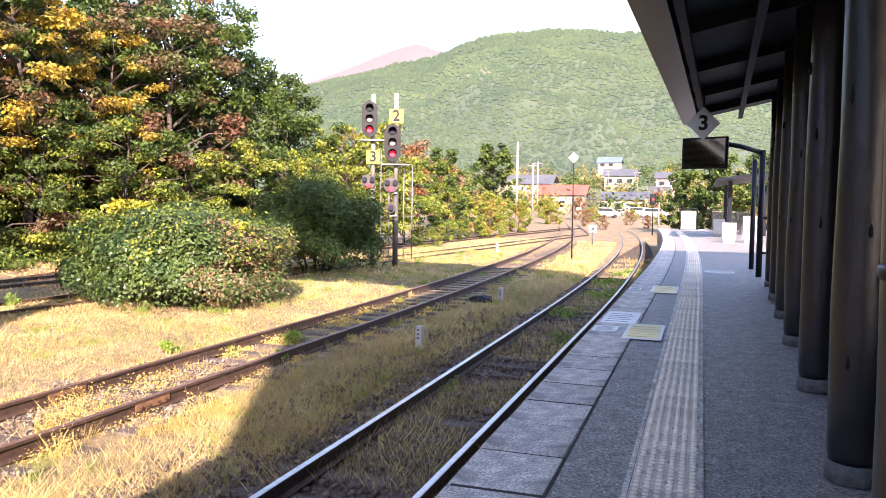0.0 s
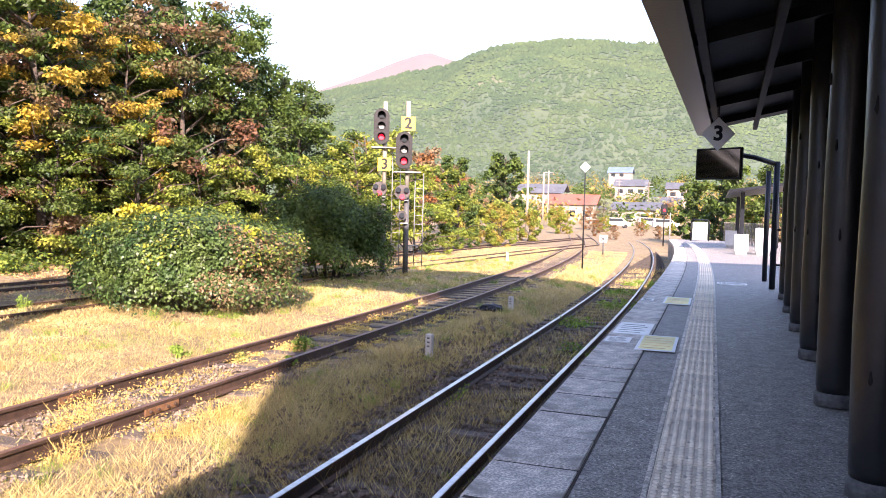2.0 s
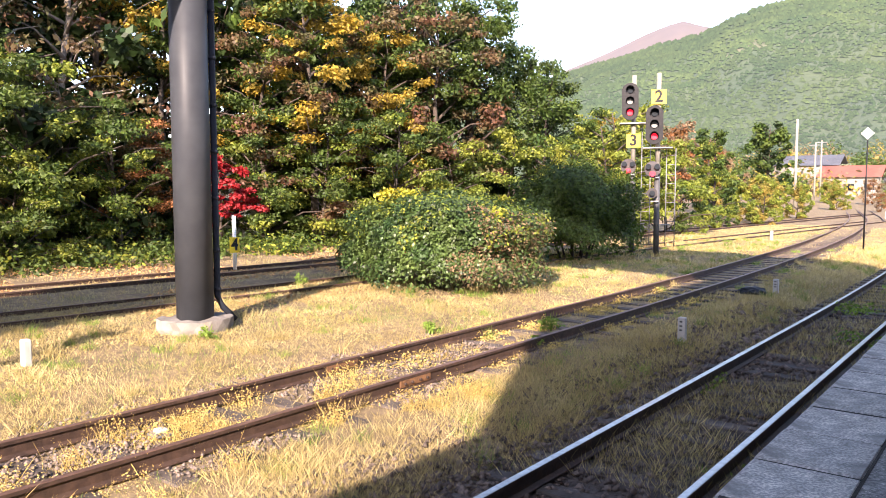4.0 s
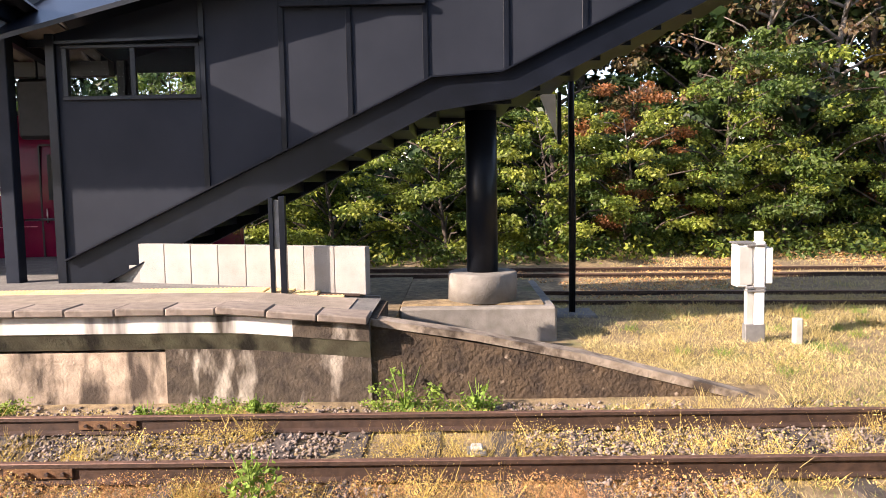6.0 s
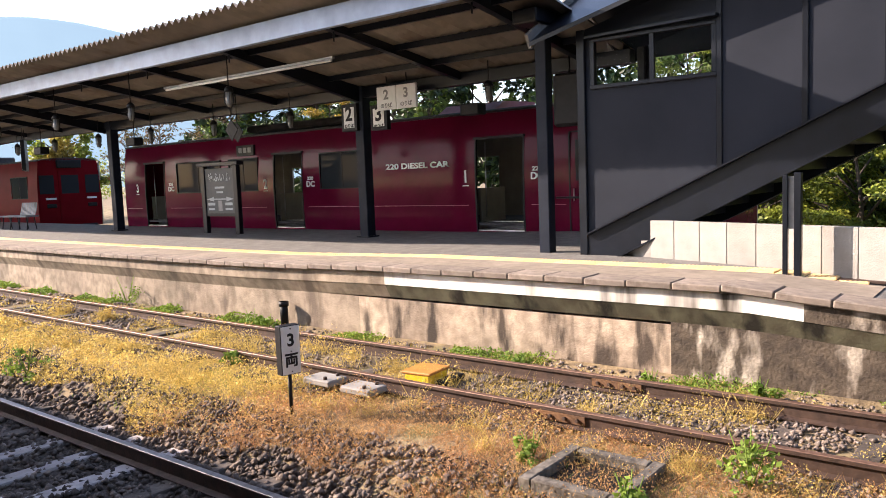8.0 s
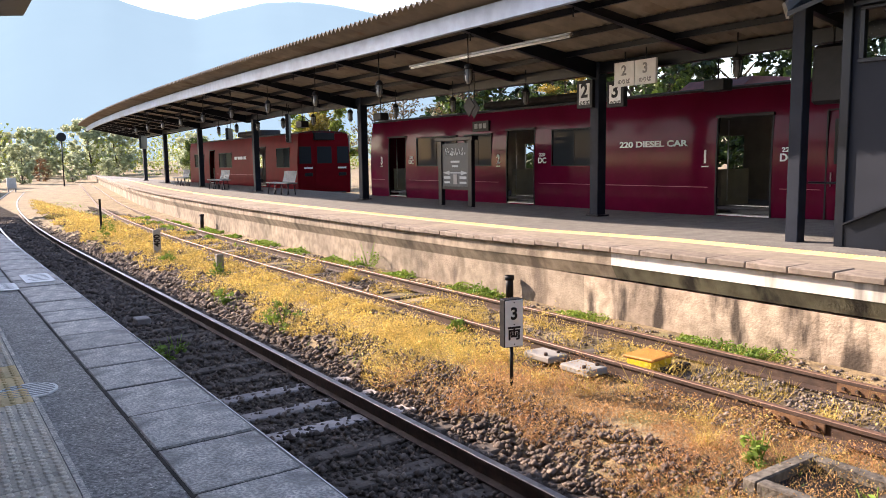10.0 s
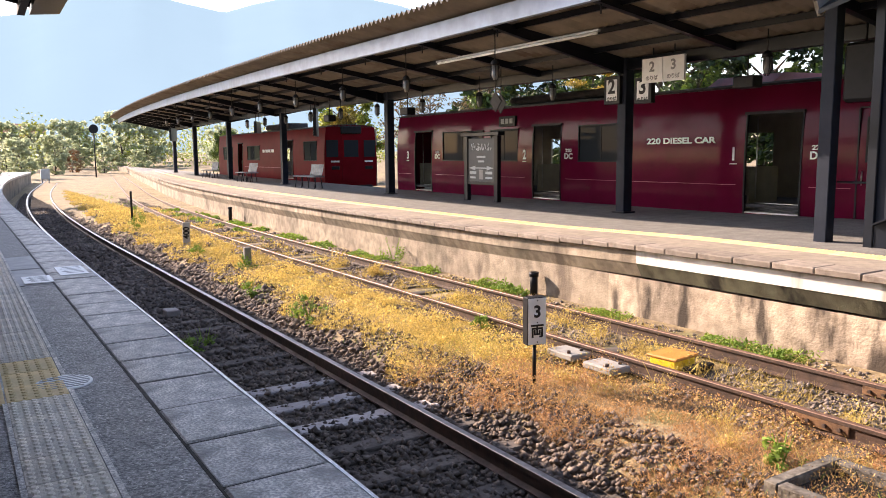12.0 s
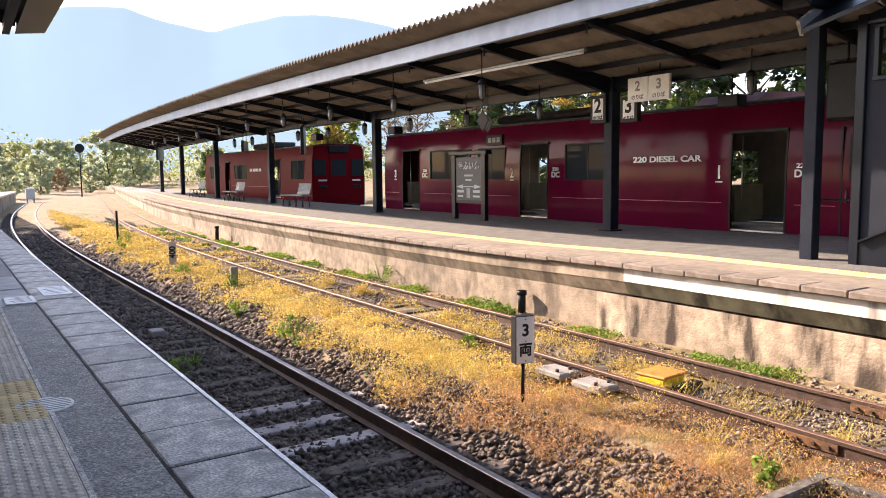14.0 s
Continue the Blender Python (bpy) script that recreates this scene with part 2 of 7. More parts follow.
M_LEAF = {
    "evergreen": mat("evergreen_leaf", (0.014, 0.034, 0.009), (0.034, 0.064, 0.015), 1.2, 0.55, bump=0, big=0.2, island=0.5, leafy=0.3),
    "green": mat("green_leaf", (0.04, 0.085, 0.014), (0.11, 0.155, 0.025), 0.9, 0.6, bump=0, big=0.2, island=0.45, leafy=0.4),
    "yellowgreen": mat("yellow_green_leaf", (0.15, 0.215, 0.028), (0.26, 0.27, 0.036), 0.9, 0.6, bump=0, big=0.2, island=0.45, leafy=0.4),
    "bushgreen": mat("bush_leaf", (0.03, 0.07, 0.018), (0.09, 0.14, 0.035), 1.5, 0.45, bump=0, big=0.2, island=0.5, leafy=0.25),
    "dry": mat("dry_leaf", (0.26, 0.155, 0.09), (0.16, 0.13, 0.06), 1.5, 0.7, bump=0, island=0.45, leafy=0.25),
    "gold": mat("gold_leaf", (0.30, 0.27, 0.05), (0.36, 0.25, 0.06), 1.0, 0.6, bump=0, big=0.2, island=0.4, leafy=0.4),
    "lemon": mat("lemon_leaf", (0.42, 0.45, 0.04), (0.5, 0.42, 0.04), 1.5, 0.55, bump=0, island=0.3, leafy=0.4),
    "yellow": mat("yellow_leaf", (0.43, 0.285, 0.028), (0.28, 0.21, 0.035), 1.0, 0.6, bump=0, big=0.2, island=0.4, leafy=0.4),
    "orange": mat("orange_leaf", (0.33, 0.12, 0.038), (0.17, 0.09, 0.03), 1.1, 0.6, bump=0, big=0.2, island=0.45, leafy=0.4),
    "russet": mat("russet_leaf", (0.155, 0.068, 0.034), (0.08, 0.10, 0.03), 1.0, 0.6, bump=0, big=0.2, island=0.45, leafy=0.35),
    # green leaf paled to paint distance haze into the far trees
    "pale": mat("haze_paled_leaf", (0.36, 0.42, 0.28), (0.44, 0.47, 0.29), 0.5, 0.6, bump=0, big=0.2, island=0.3, leafy=0.68),
    "red": mat("red_leaf", (0.52, 0.025, 0.035), (0.34, 0.03, 0.03), 1.2, 0.6, bump=0, big=0.15, island=0.4, leafy=0.4),
}

M_GLASS = bpy.data.materials.new("dark_window_glass")
M_GLASS.use_nodes = True
_g = M_GLASS.node_tree.nodes["Principled BSDF"]
_g.inputs["Base Color"].default_value = (0.03, 0.035, 0.04, 1)
_g.inputs["Roughness"].default_value = 0.04
_g.inputs["Specular IOR Level"].default_value = 0.025
M_CLEAR = bpy.data.materials.new("clear_glass")
M_CLEAR.use_nodes = True
_g = M_CLEAR.node_tree.nodes["Principled BSDF"]
_g.inputs["Base Color"].default_value = (0.95, 0.97, 0.97, 1)
_g.inputs["Roughness"].default_value, _g.inputs["Transmission Weight"].default_value = 0.02, 1.0
_g.inputs["IOR"].default_value = 1.05
M_FROST = mat("frosted_lamp_glass", (0.24, 0.24, 0.23), (0.18, 0.18, 0.17), 6, 0.25, bump=0)
M_LAMPRED = glow("red_lamp", (0.8, 0.012, 0.03), 0.45)
M_MIRROR = mat("mirror", (0.8, 0.8, 0.78), (0.78, 0.78, 0.76), 2, 0.05, 1.0, bump=0)


# ---- mesh helpers ----
def box(bm, lo, hi, bevel=0.0):
    r = bmesh.ops.create_cube(bm, size=1.0)
    c, s = (Vector(lo) + Vector(hi)) / 2, Vector(hi) - Vector(lo)
    for v in r["verts"]:
        v.co = Vector((v.co.x * s.x, v.co.y * s.y, v.co.z * s.z)) + c
    if bevel:
        es = list({e for v in r["verts"] for e in v.link_edges})
        bmesh.ops.bevel(bm, geom=es, offset=bevel, segments=1, affect="EDGES", clamp_overlap=True)
    return bm


def bar(bm, p0, p1, w, h, up=(0, 0, 1)):
    """A rectangular bar from p0 to p1, w across and h along up."""
    p0, p1, up = Vector(p0), Vector(p1), Vector(up)
    d = (p1 - p0).normalized()
    side = d.cross(up).normalized()
    u = side.cross(d).normalized()
    vs = [[bm.verts.new(p + side * (w / 2 * a) + u * (h / 2 * b)) for a, b in ((-1, -1), (1, -1), (1, 1), (-1, 1))] for p in (p0, p1)]
    for i in range(4):
        bm.faces.new((vs[0][i], vs[0][(i + 1) % 4], vs[1][(i + 1) % 4], vs[1][i]))
    bm.faces.new(vs[0][::-1])
    bm.faces.new(vs[1])
    return bm


def tube(bm, pts, radii, seg=12):
    """A round tube through the points."""
    pts = [Vector(p) for p in pts]
    if not hasattr(radii, "__len__"):
        radii = [radii] * len(pts)
    rings = []
    for i, p in enumerate(pts):
        d = (pts[min(i + 1, len(pts) - 1)] - pts[max(i - 1, 0)]).normalized()
        ref = Vector((0, 0, 1)) if abs(d.z) < 0.9 else Vector((1, 0, 0))
        a = d.cross(ref).normalized()
        b = a.cross(d)
        rings.append([bm.verts.new(p + (a * math.cos(k * math.tau / seg) + b * math.sin(k * math.tau / seg)) * radii[i]) for k in range(seg)])
    for r0, r1 in zip(rings, rings[1:]):
        for k in range(seg):
            f = bm.faces.new((r0[k], r0[(k + 1) % seg], r1[(k + 1) % seg], r1[k]))
            f.smooth = True
    bm.faces.new(rings[0])
    bm.faces.new(rings[-1][::-1])
    return bm


def prism(bm, outline, lo, hi, axis="x"):
    """A flat outline given in the two other axes, made thick from lo to hi along axis."""
    def at(a, b, c):
        return {"x": (c, a, b), "y": (a, c, b), "z": (a, b, c)}[axis]
    v0 = [bm.verts.new(at(a, b, lo)) for a, b in outline]
    v1 = [bm.verts.new(at(a, b, hi)) for a, b in outline]
    n = len(outline)
    for i in range(n):
        bm.faces.new((v0[i], v0[(i + 1) % n], v1[(i + 1) % n], v1[i]))
    bm.faces.new(v0[::-1])
    bm.faces.new(v1)
    return bm


def sweep(bm, profile, line, closed=True):
    """A cross profile (across, up) carried along a line of points on plan (x, y, z)."""
    rings = []
    for i, p in enumerate(line):
        a, b = Vector(line[max(i - 1, 0)]), Vector(line[min(i + 1, len(line) - 1)])
        d = Vector((b.x - a.x, b.y - a.y, 0)).normalized()
        s = Vector((d.y, -d.x, 0))
        rings.append([bm.verts.new(Vector(p) + s * u + Vector((0, 0, w))) for u, w in profile])
    n = len(profile)
    for r0, r1 in zip(rings, rings[1:]):
        for k in range(n if closed else n - 1):
            bm.faces.new((r0[k], r0[(k + 1) % n], r1[(k + 1) % n], r1[k]))
    if closed:
        bm.faces.new(rings[0][::-1])
        bm.faces.new(rings[-1])
    return bm


def mesh_of(name, bm, material):
    bmesh.ops.recalc_face_normals(bm, faces=bm.faces)
    me = bpy.data.meshes.new(name)
    bm.to_mesh(me)
    bm.free()
    me.materials.append(material)
    return me


def fast_mesh(name, verts, faces, material):
    """A mesh from arrays: points, and faces that all have as many corners."""
    verts, faces = np.asarray(verts, np.float32), np.asarray(faces, np.int32)
    me = bpy.data.meshes.new(name)
    me.vertices.add(len(verts))
    me.vertices.foreach_set("co", verts.ravel())
    me.loops.add(faces.size)
    me.loops.foreach_set("vertex_index", faces.ravel())
    me.polygons.add(len(faces))
    me.polygons.foreach_set("loop_start", np.arange(0, faces.size, faces.shape[1], dtype=np.int32))
    me.update(calc_edges=True)
    me.materials.append(material)
    return me


def thing(name, loc, label, category, group="", kind="", data=None):
    ob = new(name, data)
    ob.location = loc
    return tagged(ob, label, category, group, kind)


def part(name, bm, material, parent, label="", loc=None, rot=None):
    """One mesh under a thing, in the thing's own coordinates."""
    ob = new(name, bm if isinstance(bm, bpy.types.Mesh) else mesh_of(name, bm, material))
    ob.parent = parent
    if loc:
        ob.location = loc
    if rot:
        ob.rotation_euler = [radians(a) for a in rot]
    return tagged(ob, label)


def B():
    return bmesh.new()


def text_mesh(body, size, material, depth=0.004, align="CENTER", squeeze=1.0):
    """Lettering as a mesh, in its own x-z plane, facing -y."""
    cu = bpy.data.curves.new("lettering", "FONT")
    cu.body, cu.size, cu.extrude, cu.align_x, cu.align_y, cu.offset = body, size, depth, align, "CENTER", size * 0.03
    ob = bpy.data.objects.new("lettering", cu)
    scene.collection.objects.link(ob)
    bpy.context.view_layer.update()
    me = bpy.data.meshes.new_from_object(ob.evaluated_get(bpy.context.evaluated_depsgraph_get()))
    bpy.data.objects.remove(ob)
    me.transform(Matrix.Rotation(radians(90), 4, "X") @ Matrix.Diagonal((squeeze, 1, 1, 1)))
    me.materials.clear()
    me.materials.append(material)
    return me


# ---- plan: lines of the tracks ----
ZN, ZF = -0.93, -0.78       # rail tops: platform track, island track


def bend(d, k, reach):
    d = max(d, 0.0)
    return k * d * d if d < reach else k * reach * reach + 2 * k * reach * (d - reach)


def near_x(y):
    return -2.53 - bend(y - 14, 0.00127, 60) - bend(-20 - y, 0.0016, 40)


def far_x(y):
    return -5.99 - bend(y - 10, 0.0016, 60) - bend(-12 - y, 0.0022, 33)


def third_x(y):
    if y < -8:
        return -14.9 - bend(-14 - y, 0.0022, 14)
    if y < 4:
        s = (y + 8) / 12
        return -14.9 + 1.7 * s * s * (3 - 2 * s)
    return min(-13.2 + 0.085 * (y - 4), -7.4) if y < 60 else far_x(y) + 1.0


def fourth_x(y):
    return -17.0 + 0.07 * (y - 2) if y < 75 else third_x(y)


def edge_near(y):
    return near_x(y) + 1.47


def edge_far(y):
    return far_x(y) - 1.29


def span(a, b, step):
    n = max(int(math.ceil((b - a) / step)), 1)
    return [a + (b - a) * i / n for i in range(n + 1)]


# ---- ground ----
GX = (-8.0, -7.2, -5.0, -4.2, -3.8, -3.45)
GZ = (-0.86, -0.95, -0.96, -0.96, -1.03, -1.2)


def ground_z(x, y):
    """Level of the soil: a dip at the platform track, a rise at the far bank."""
    z = float(np.interp(x, GX, GZ))
    if x < -18.5:
        z += 0.055 * min(-18.5 - x, 14)
    far = max(abs(x + 6) - 60, abs(y) - 90, 0)
    return z + min(far * 0.012, 3.0) + 0.03 * noise.noise((x * 0.7, y * 0.7, 0))


gx = [-2500, -1200, -600, -300, -160, -100, -70, -50, -40] + span(-34, 4, 0.5) + [8, 16, 40, 100, 300, 900, 2500]
gy = [-2500, -1200, -600, -300, -160, -110, -80] + span(-60, 60, 0.8) + [75, 100, 140, 200, 300, 600, 1200, 2500]
gv = [(x, y, ground_z(x, y)) for y in gy for x in gx]
gf = [(j * len(gx) + i, j * len(gx) + i + 1, (j + 1) * len(gx) + i + 1, (j + 1) * len(gx) + i) for j in range(len(gy) - 1) for i in range(len(gx) - 1)]
thing("ground", (0, 0, 0), "dry yellow grass and soil beside railway tracks", "ground", kind="structure", data=fast_mesh("ground", gv, gf, M_GROUND))

# ballast beds under the near tracks
for fx, z, y0, y1, w, lab in ((near_x, ZN, -118, 70, 1.15, "dark brown ballast bed under the platform track"), (far_x, ZF, -118, -30, 1.0, "dark brown ballast bed under the island track")):
    bm = B()
    sweep(bm, [(-w - 0.15, -0.2), (-0.9, -0.185), (0.9, -0.185), (w - 0.1, -0.2), (w + 0.1, -0.4), (-w - 0.3, -0.4)], [(fx(y), y, z) for y in span(y0, y1, 1.5)])
    thing("ballast_bed", (0, 0, 0), lab, "ballast", kind="structure", data=mesh_of("ballast_bed", bm, M_BALLAST))

# ---- tracks ----
RAIL = [(-0.06, -0.15), (0.06, -0.15), (0.06, -0.138), (0.012, -0.122), (0.012, -0.04), (0.033, -0.032), (0.033, -0.004),
        (-0.033, -0.004), (-0.033, -0.032), (-0.012, -0.04), (-0.012, -0.122), (-0.06, -0.138)]


def sleeper_mesh(material, w=0.20, length=2.0, h=0.14):
    bm = B()
    box(bm, (-length / 2, -w / 2, -h), (length / 2, w / 2, 0), 0.012)
    return mesh_of("sleeper", bm, material)


def track(fx, z, y0, y1, label, top, near0, near1, pale=(), step=2.0):
    tr = thing("railway_track", (fx(0), 0, z), label, "track", "railway tracks")
    o = Vector(tr.location)
    ys = span(y0, y1, step)
    for side in (-1, 1):
        line = [Vector((fx(y) + side * 0.5665, y, z)) - o for y in ys]
        rail = part("rail", sweep(B(), RAIL, line), M_RUST, tr, "rusty steel rail")
        part("running_surface", sweep(B(), [(-0.03, -0.0045), (0.03, -0.0045), (0.026, 0.0), (-0.026, 0.0)], line), top, rail, "worn rail top")
    me, mp = sleeper_mesh(M_SLEEPER), sleeper_mesh(M_SLEEPER_PALE)
    rng = random.Random(7)
    rest = B()
    y = y0
    while y < y1:
        a = math.atan2(fx(y + 0.5) - fx(y - 0.5), 1.0)
        if near0 <= y <= near1:
            ob = part("sleeper", mp if any(abs(y - p) < 0.3 for p in pale) else me, None, tr)
            ob.location = Vector((fx(y) + rng.uniform(-0.04, 0.04), y, z - 0.152 - rng.uniform(0, 0.012))) - o
            ob.rotation_euler = (0, 0, -a + rng.uniform(-0.015, 0.015))
        else:
            bar(rest, Vector((fx(y) - 1, y, z - 0.21)) - o, Vector((fx(y) + 1, y, z - 0.21)) - o, 0.2, 0.13)
        y += 0.62
    tagged(part("far_sleeper_row", rest, M_SLEEPER, tr), kind="stuff")
    return tr


track(near_x, ZN, -120, 130, "platform track with shiny rail tops on dark ballast", M_RAILTOP, -32, 32, pale=(-6.75, -7.4, -6.1))
def fishplates(tr, x, y, z):
    for side in (-1, 1):
        for s_ in (-1, 1):
            pl = part("fishplate", box(B(), (x + side * 0.5665 + s_ * 0.024 - 0.008, y - 0.26, z - 0.115), (x + side * 0.5665 + s_ * 0.024 + 0.008, y + 0.26, z - 0.035), 0.004), M_RUST_O, tr, "rusty fishplate", loc=-Vector(tr.location))
            for k in (-0.19, -0.07, 0.07, 0.19):
                part("bolt", tube(B(), [(x + side * 0.5665 + s_ * 0.03, y + k, z - 0.075), (x + side * 0.5665 + s_ * 0.055, y + k, z - 0.075)], 0.016, 6), M_RUST, pl)


M_RUST_O = mat("orange_rust", (0.19, 0.095, 0.042), (0.11, 0.055, 0.028), 14, 0.85, bump=0.4)
FAR_TRACK = track(far_x, ZF, -120, 130, "rusty track overgrown with dry grass beside the island platform", M_RAILTOP_R, -28, 30)
fishplates(FAR_TRACK, far_x(-3.2), -3.2, ZF)
fishplates(FAR_TRACK, far_x(6.5), 6.5, ZF)
track(third_x, ZF, -60, 110, "rusty siding track behind the bush", M_RAILTOP_R, -4, 14)
track(fourth_x, ZF + 0.02, -40, 90, "rusty siding track at the foot of the trees", M_RAILTOP_R, -2, 14)

# ---- station platform on the camera's side ----
ya = span(-75, 50, 1.0)


def ribbon(bm, ys, f0, f1, z):
    prev = None
    for y in ys:
        row = (bm.verts.new((f0(y), y, z(y))), bm.verts.new((f1(y), y, z(y))))
        if prev:
            bm.faces.new((prev[0], prev[1], row[1], row[0]))
        prev = row
    return bm


bm = B()
ribbon(bm, ya, lambda y: edge_near(y) + 0.05, lambda y: 14.0, lambda y: -0.006)
thing("platform_floor", (0, 0, 0), "dark grey worn asphalt station platform surface", "platform", kind="structure", data=mesh_of("platform_floor", bm, M_ASPHALT))
bm = B()
sweep(bm, [(0.06, -0.12), (0.06, -1.3), (0.3, -1.3), (0.3, -0.12)], [(edge_near(y), y, 0) for y in ya])
thing("platform_wall", (0, 0, 0), "concrete retaining wall under the platform edge", "wall", kind="structure", data=mesh_of("platform_wall", bm, M_WALL_C))

# ---- island platform ----
yi = span(-110, -4.46, 1.0) + span(-4.44, -0.95, 0.35)


def drop(y):
    return 0.06 * min(max((y + 10) / 3, 0), 1) - 0.11 * max((y + 2.3) / 1.35, 0)


def back_far(y):
    return third_x(y) + 1.46 if y < -8 else -13.42


bm = B()
ribbon(bm, yi, lambda y: edge_far(y) - 0.1, lambda y: back_far(min(y, -8)) if y < -4.45 else -9.7 + (y + 4.42) * 0.327, lambda y: -0.008 + drop(y))
thing("island_floor", (0, 0, 0), "asphalt surface of the island platform, sunlit at its edge", "platform", kind="structure",
      data=mesh_of("island_floor", bm, mat("island_asphalt", (0.13, 0.125, 0.12), (0.19, 0.18, 0.165), 30, 0.9, bump=0.6, bscale=80, big=0.2, dist=0.006)))
BAND = [(-0.03, -0.06), (-0.05, -0.078), (-0.02, -0.082), (-0.02, -0.245), (-0.5, -0.245), (-0.5, -0.06)]
CORBEL = [(-0.025, -0.245), (-0.13, -0.43), (-0.5, -0.43), (-0.5, -0.245)]
isl = thing("island_wall", (0, 0, 0), "sunlit stained concrete wall of the island platform", "wall", kind="structure")
bm = B()
sweep(bm, [(-0.13, -0.40), (-0.13, -1.3), (-0.5, -1.3), (-0.5, -0.40)], [(edge_far(y), y, 0) for y in span(-110, -7.5, 1.0)])
part("lower_wall", bm, M_WALL_C, isl)
bm = B()
sweep(bm, [(-0.13, -0.40), (-0.13, -1.3), (-0.5, -1.3), (-0.5, -0.40)], [(edge_far(y), y, 0) for y in span(-7.5, -3.0, 1)])
part("lower_wall", bm, M_WALL_STREAK, isl, "concrete with black streaks")
bm = B()
sweep(bm, [(-0.13, -0.36), (-0.13, -1.3), (-0.5, -1.3), (-0.5, -0.36)], [(edge_far(y), y, 0) for y in span(-3.0, -0.95, 1)])
part("lower_wall", bm, M_WALL_BLACK, isl, "black weathered concrete with pale patches")
bm = B()
sweep(bm, CORBEL, [(edge_far(y), y, drop(y)) for y in span(-110, -6.9, 1.0)])
part("corbel", bm, M_WALL_C, isl)
bm = B()
sweep(bm, CORBEL, [(edge_far(y), y, drop(y)) for y in span(-6.9, -0.95, 0.5)])
part("corbel", bm, M_OLIVE, isl, "olive stained sloping corbel with its underside shade painted in")
bm = B()
sweep(bm, BAND, [(edge_far(y), y, drop(y)) for y in span(-110, -6.9, 1.0)])
part("upper_band", bm, M_WALL_C, isl)
bm = B()
sweep(bm, BAND, [(edge_far(y), y, drop(y)) for y in span(-6.9, -1.7, 0.5)])
part("upper_band", bm, M_WALL_WHITE, isl, "whitewashed band with black streaks")
bm = B()
sweep(bm, BAND, [(edge_far(y), y, drop(y)) for y in span(-1.7, -0.95, 0.4)])
part("upper_band", bm, M_WALL_BLACK, isl)
bm = B()
sweep(bm, [(0.1, -1.3), (0.1, -0.1), (0.5, -0.1), (0.5, -1.3)], [(back_far(y), y, 0) for y in span(-110, -8, 1.5)])
part("rear_wall", bm, M_WALL_C, isl)
# ramp that goes down from the platform's end
ramp = thing("platform_ramp", (0, 0, 0), "mossy black concrete ramp wall at the end of the island platform", "wall", kind="structure")
bm = B()
RW = [(-0.95, -0.16), (1.15, -0.55), (2.5, -0.9), (3.2, -1.1), (3.2, -1.2), (-0.95, -1.2)]
prism(bm, RW, -7.62, -7.44)
part("ramp_wall", bm, M_WALL_MOSS, ramp)
bm = B()
prism(bm, [(-0.95, -0.09), (0.1, -0.26), (1.15, -0.47), (2.5, -0.82), (3.2, -1.02), (3.2, -1.1), (2.5, -0.9), (1.15, -0.55), (0.1, -0.33), (-0.95, -0.16)], -7.66, -7.42)
part("ramp_coping", bm, mat("weathered_coping", (0.34, 0.28, 0.22), (0.2, 0.16, 0.12), 7, 0.95, bump=0.6, bscale=30, stain=(0.07, 0.05, 0.035), stain_scale=4, stain_at=0.5), ramp)
part("end_wall", box(B(), (-8.6, -0.97, -1.2), (-7.45, -0.88, -0.09)), M_WALL_MOSS, ramp)
part("end_wall", box(B(), (-13.4, -4.5, -1.2), (-9.72, -4.41, -0.02)), M_WALL_C, ramp)
part("end_wall", prism(B(), [(-9.78, -4.41), (-9.7, -4.41), (-8.58, -0.97), (-8.66, -0.97)], -1.2, -0.04, "z"), M_WALL_C, ramp)
bank = thing("soil_bank", (0, 0, 0), "brown soil and leaf litter behind the block wall", "ground", kind="structure",
             data=mesh_of("soil_bank", prism(B(), [(-13.4, -4.40), (-9.79, -4.40), (-8.68, -0.96), (-8.68, -0.86), (-13.4, -0.86)], -1.0, -0.42, "z"), M_GROUND))

# ---- footbridge stairs ----
SX0, SX1 = -9.47, -11.6      # the two sides of the stair
stairs = thing("footbridge_stairs", (0, 0, 0), "charcoal steel footbridge staircase with slate panel sides", "staircase")


def low_z(y):                # underside of the stringer
    if y < -0.32:
        return 0.02 + (y + 5.07) * 0.444
    if y < 0.63:
        return 2.13 + (y + 0.32) * 0.13
    return 2.26 + (y - 0.63) * 0.478


YT = 7.6
for x0, x1 in ((SX0, SX0 - 0.09), (SX1 + 0.09, SX1)):
    bm = B()
    prism(bm, [(-5.07, 0.0), (-4.6, 0.0), (-0.32, low_z(-0.33)), (0.63, low_z(0.62)), (YT, low_z(YT)), (YT, low_z(YT) + 0.43), (0.50, 2.58), (-0.36, 2.53),
               (-5.07, 0.30)], x1, x0)
    part("stringer", bm, M_IRON, stairs, "glossy charcoal stringer beam")
    for line in (((-4.6, 0.01), (-0.33, 2.12), (0.63, 2.26), (YT, low_z(YT))), ((-5.0, 0.34), (-0.36, 2.53), (0.50, 2.58), (YT, low_z(YT) + 0.43))):
        bm = B()
        for (a, za), (b, zb) in zip(line, line[1:]):
            bar(bm, (x0 + (0.02 if x0 == SX0 else -0.1), a, za), (x0 + (0.02 if x0 == SX0 else -0.1), b, zb), 0.11, 0.022)
        part("flange", bm, M_IRON, stairs)
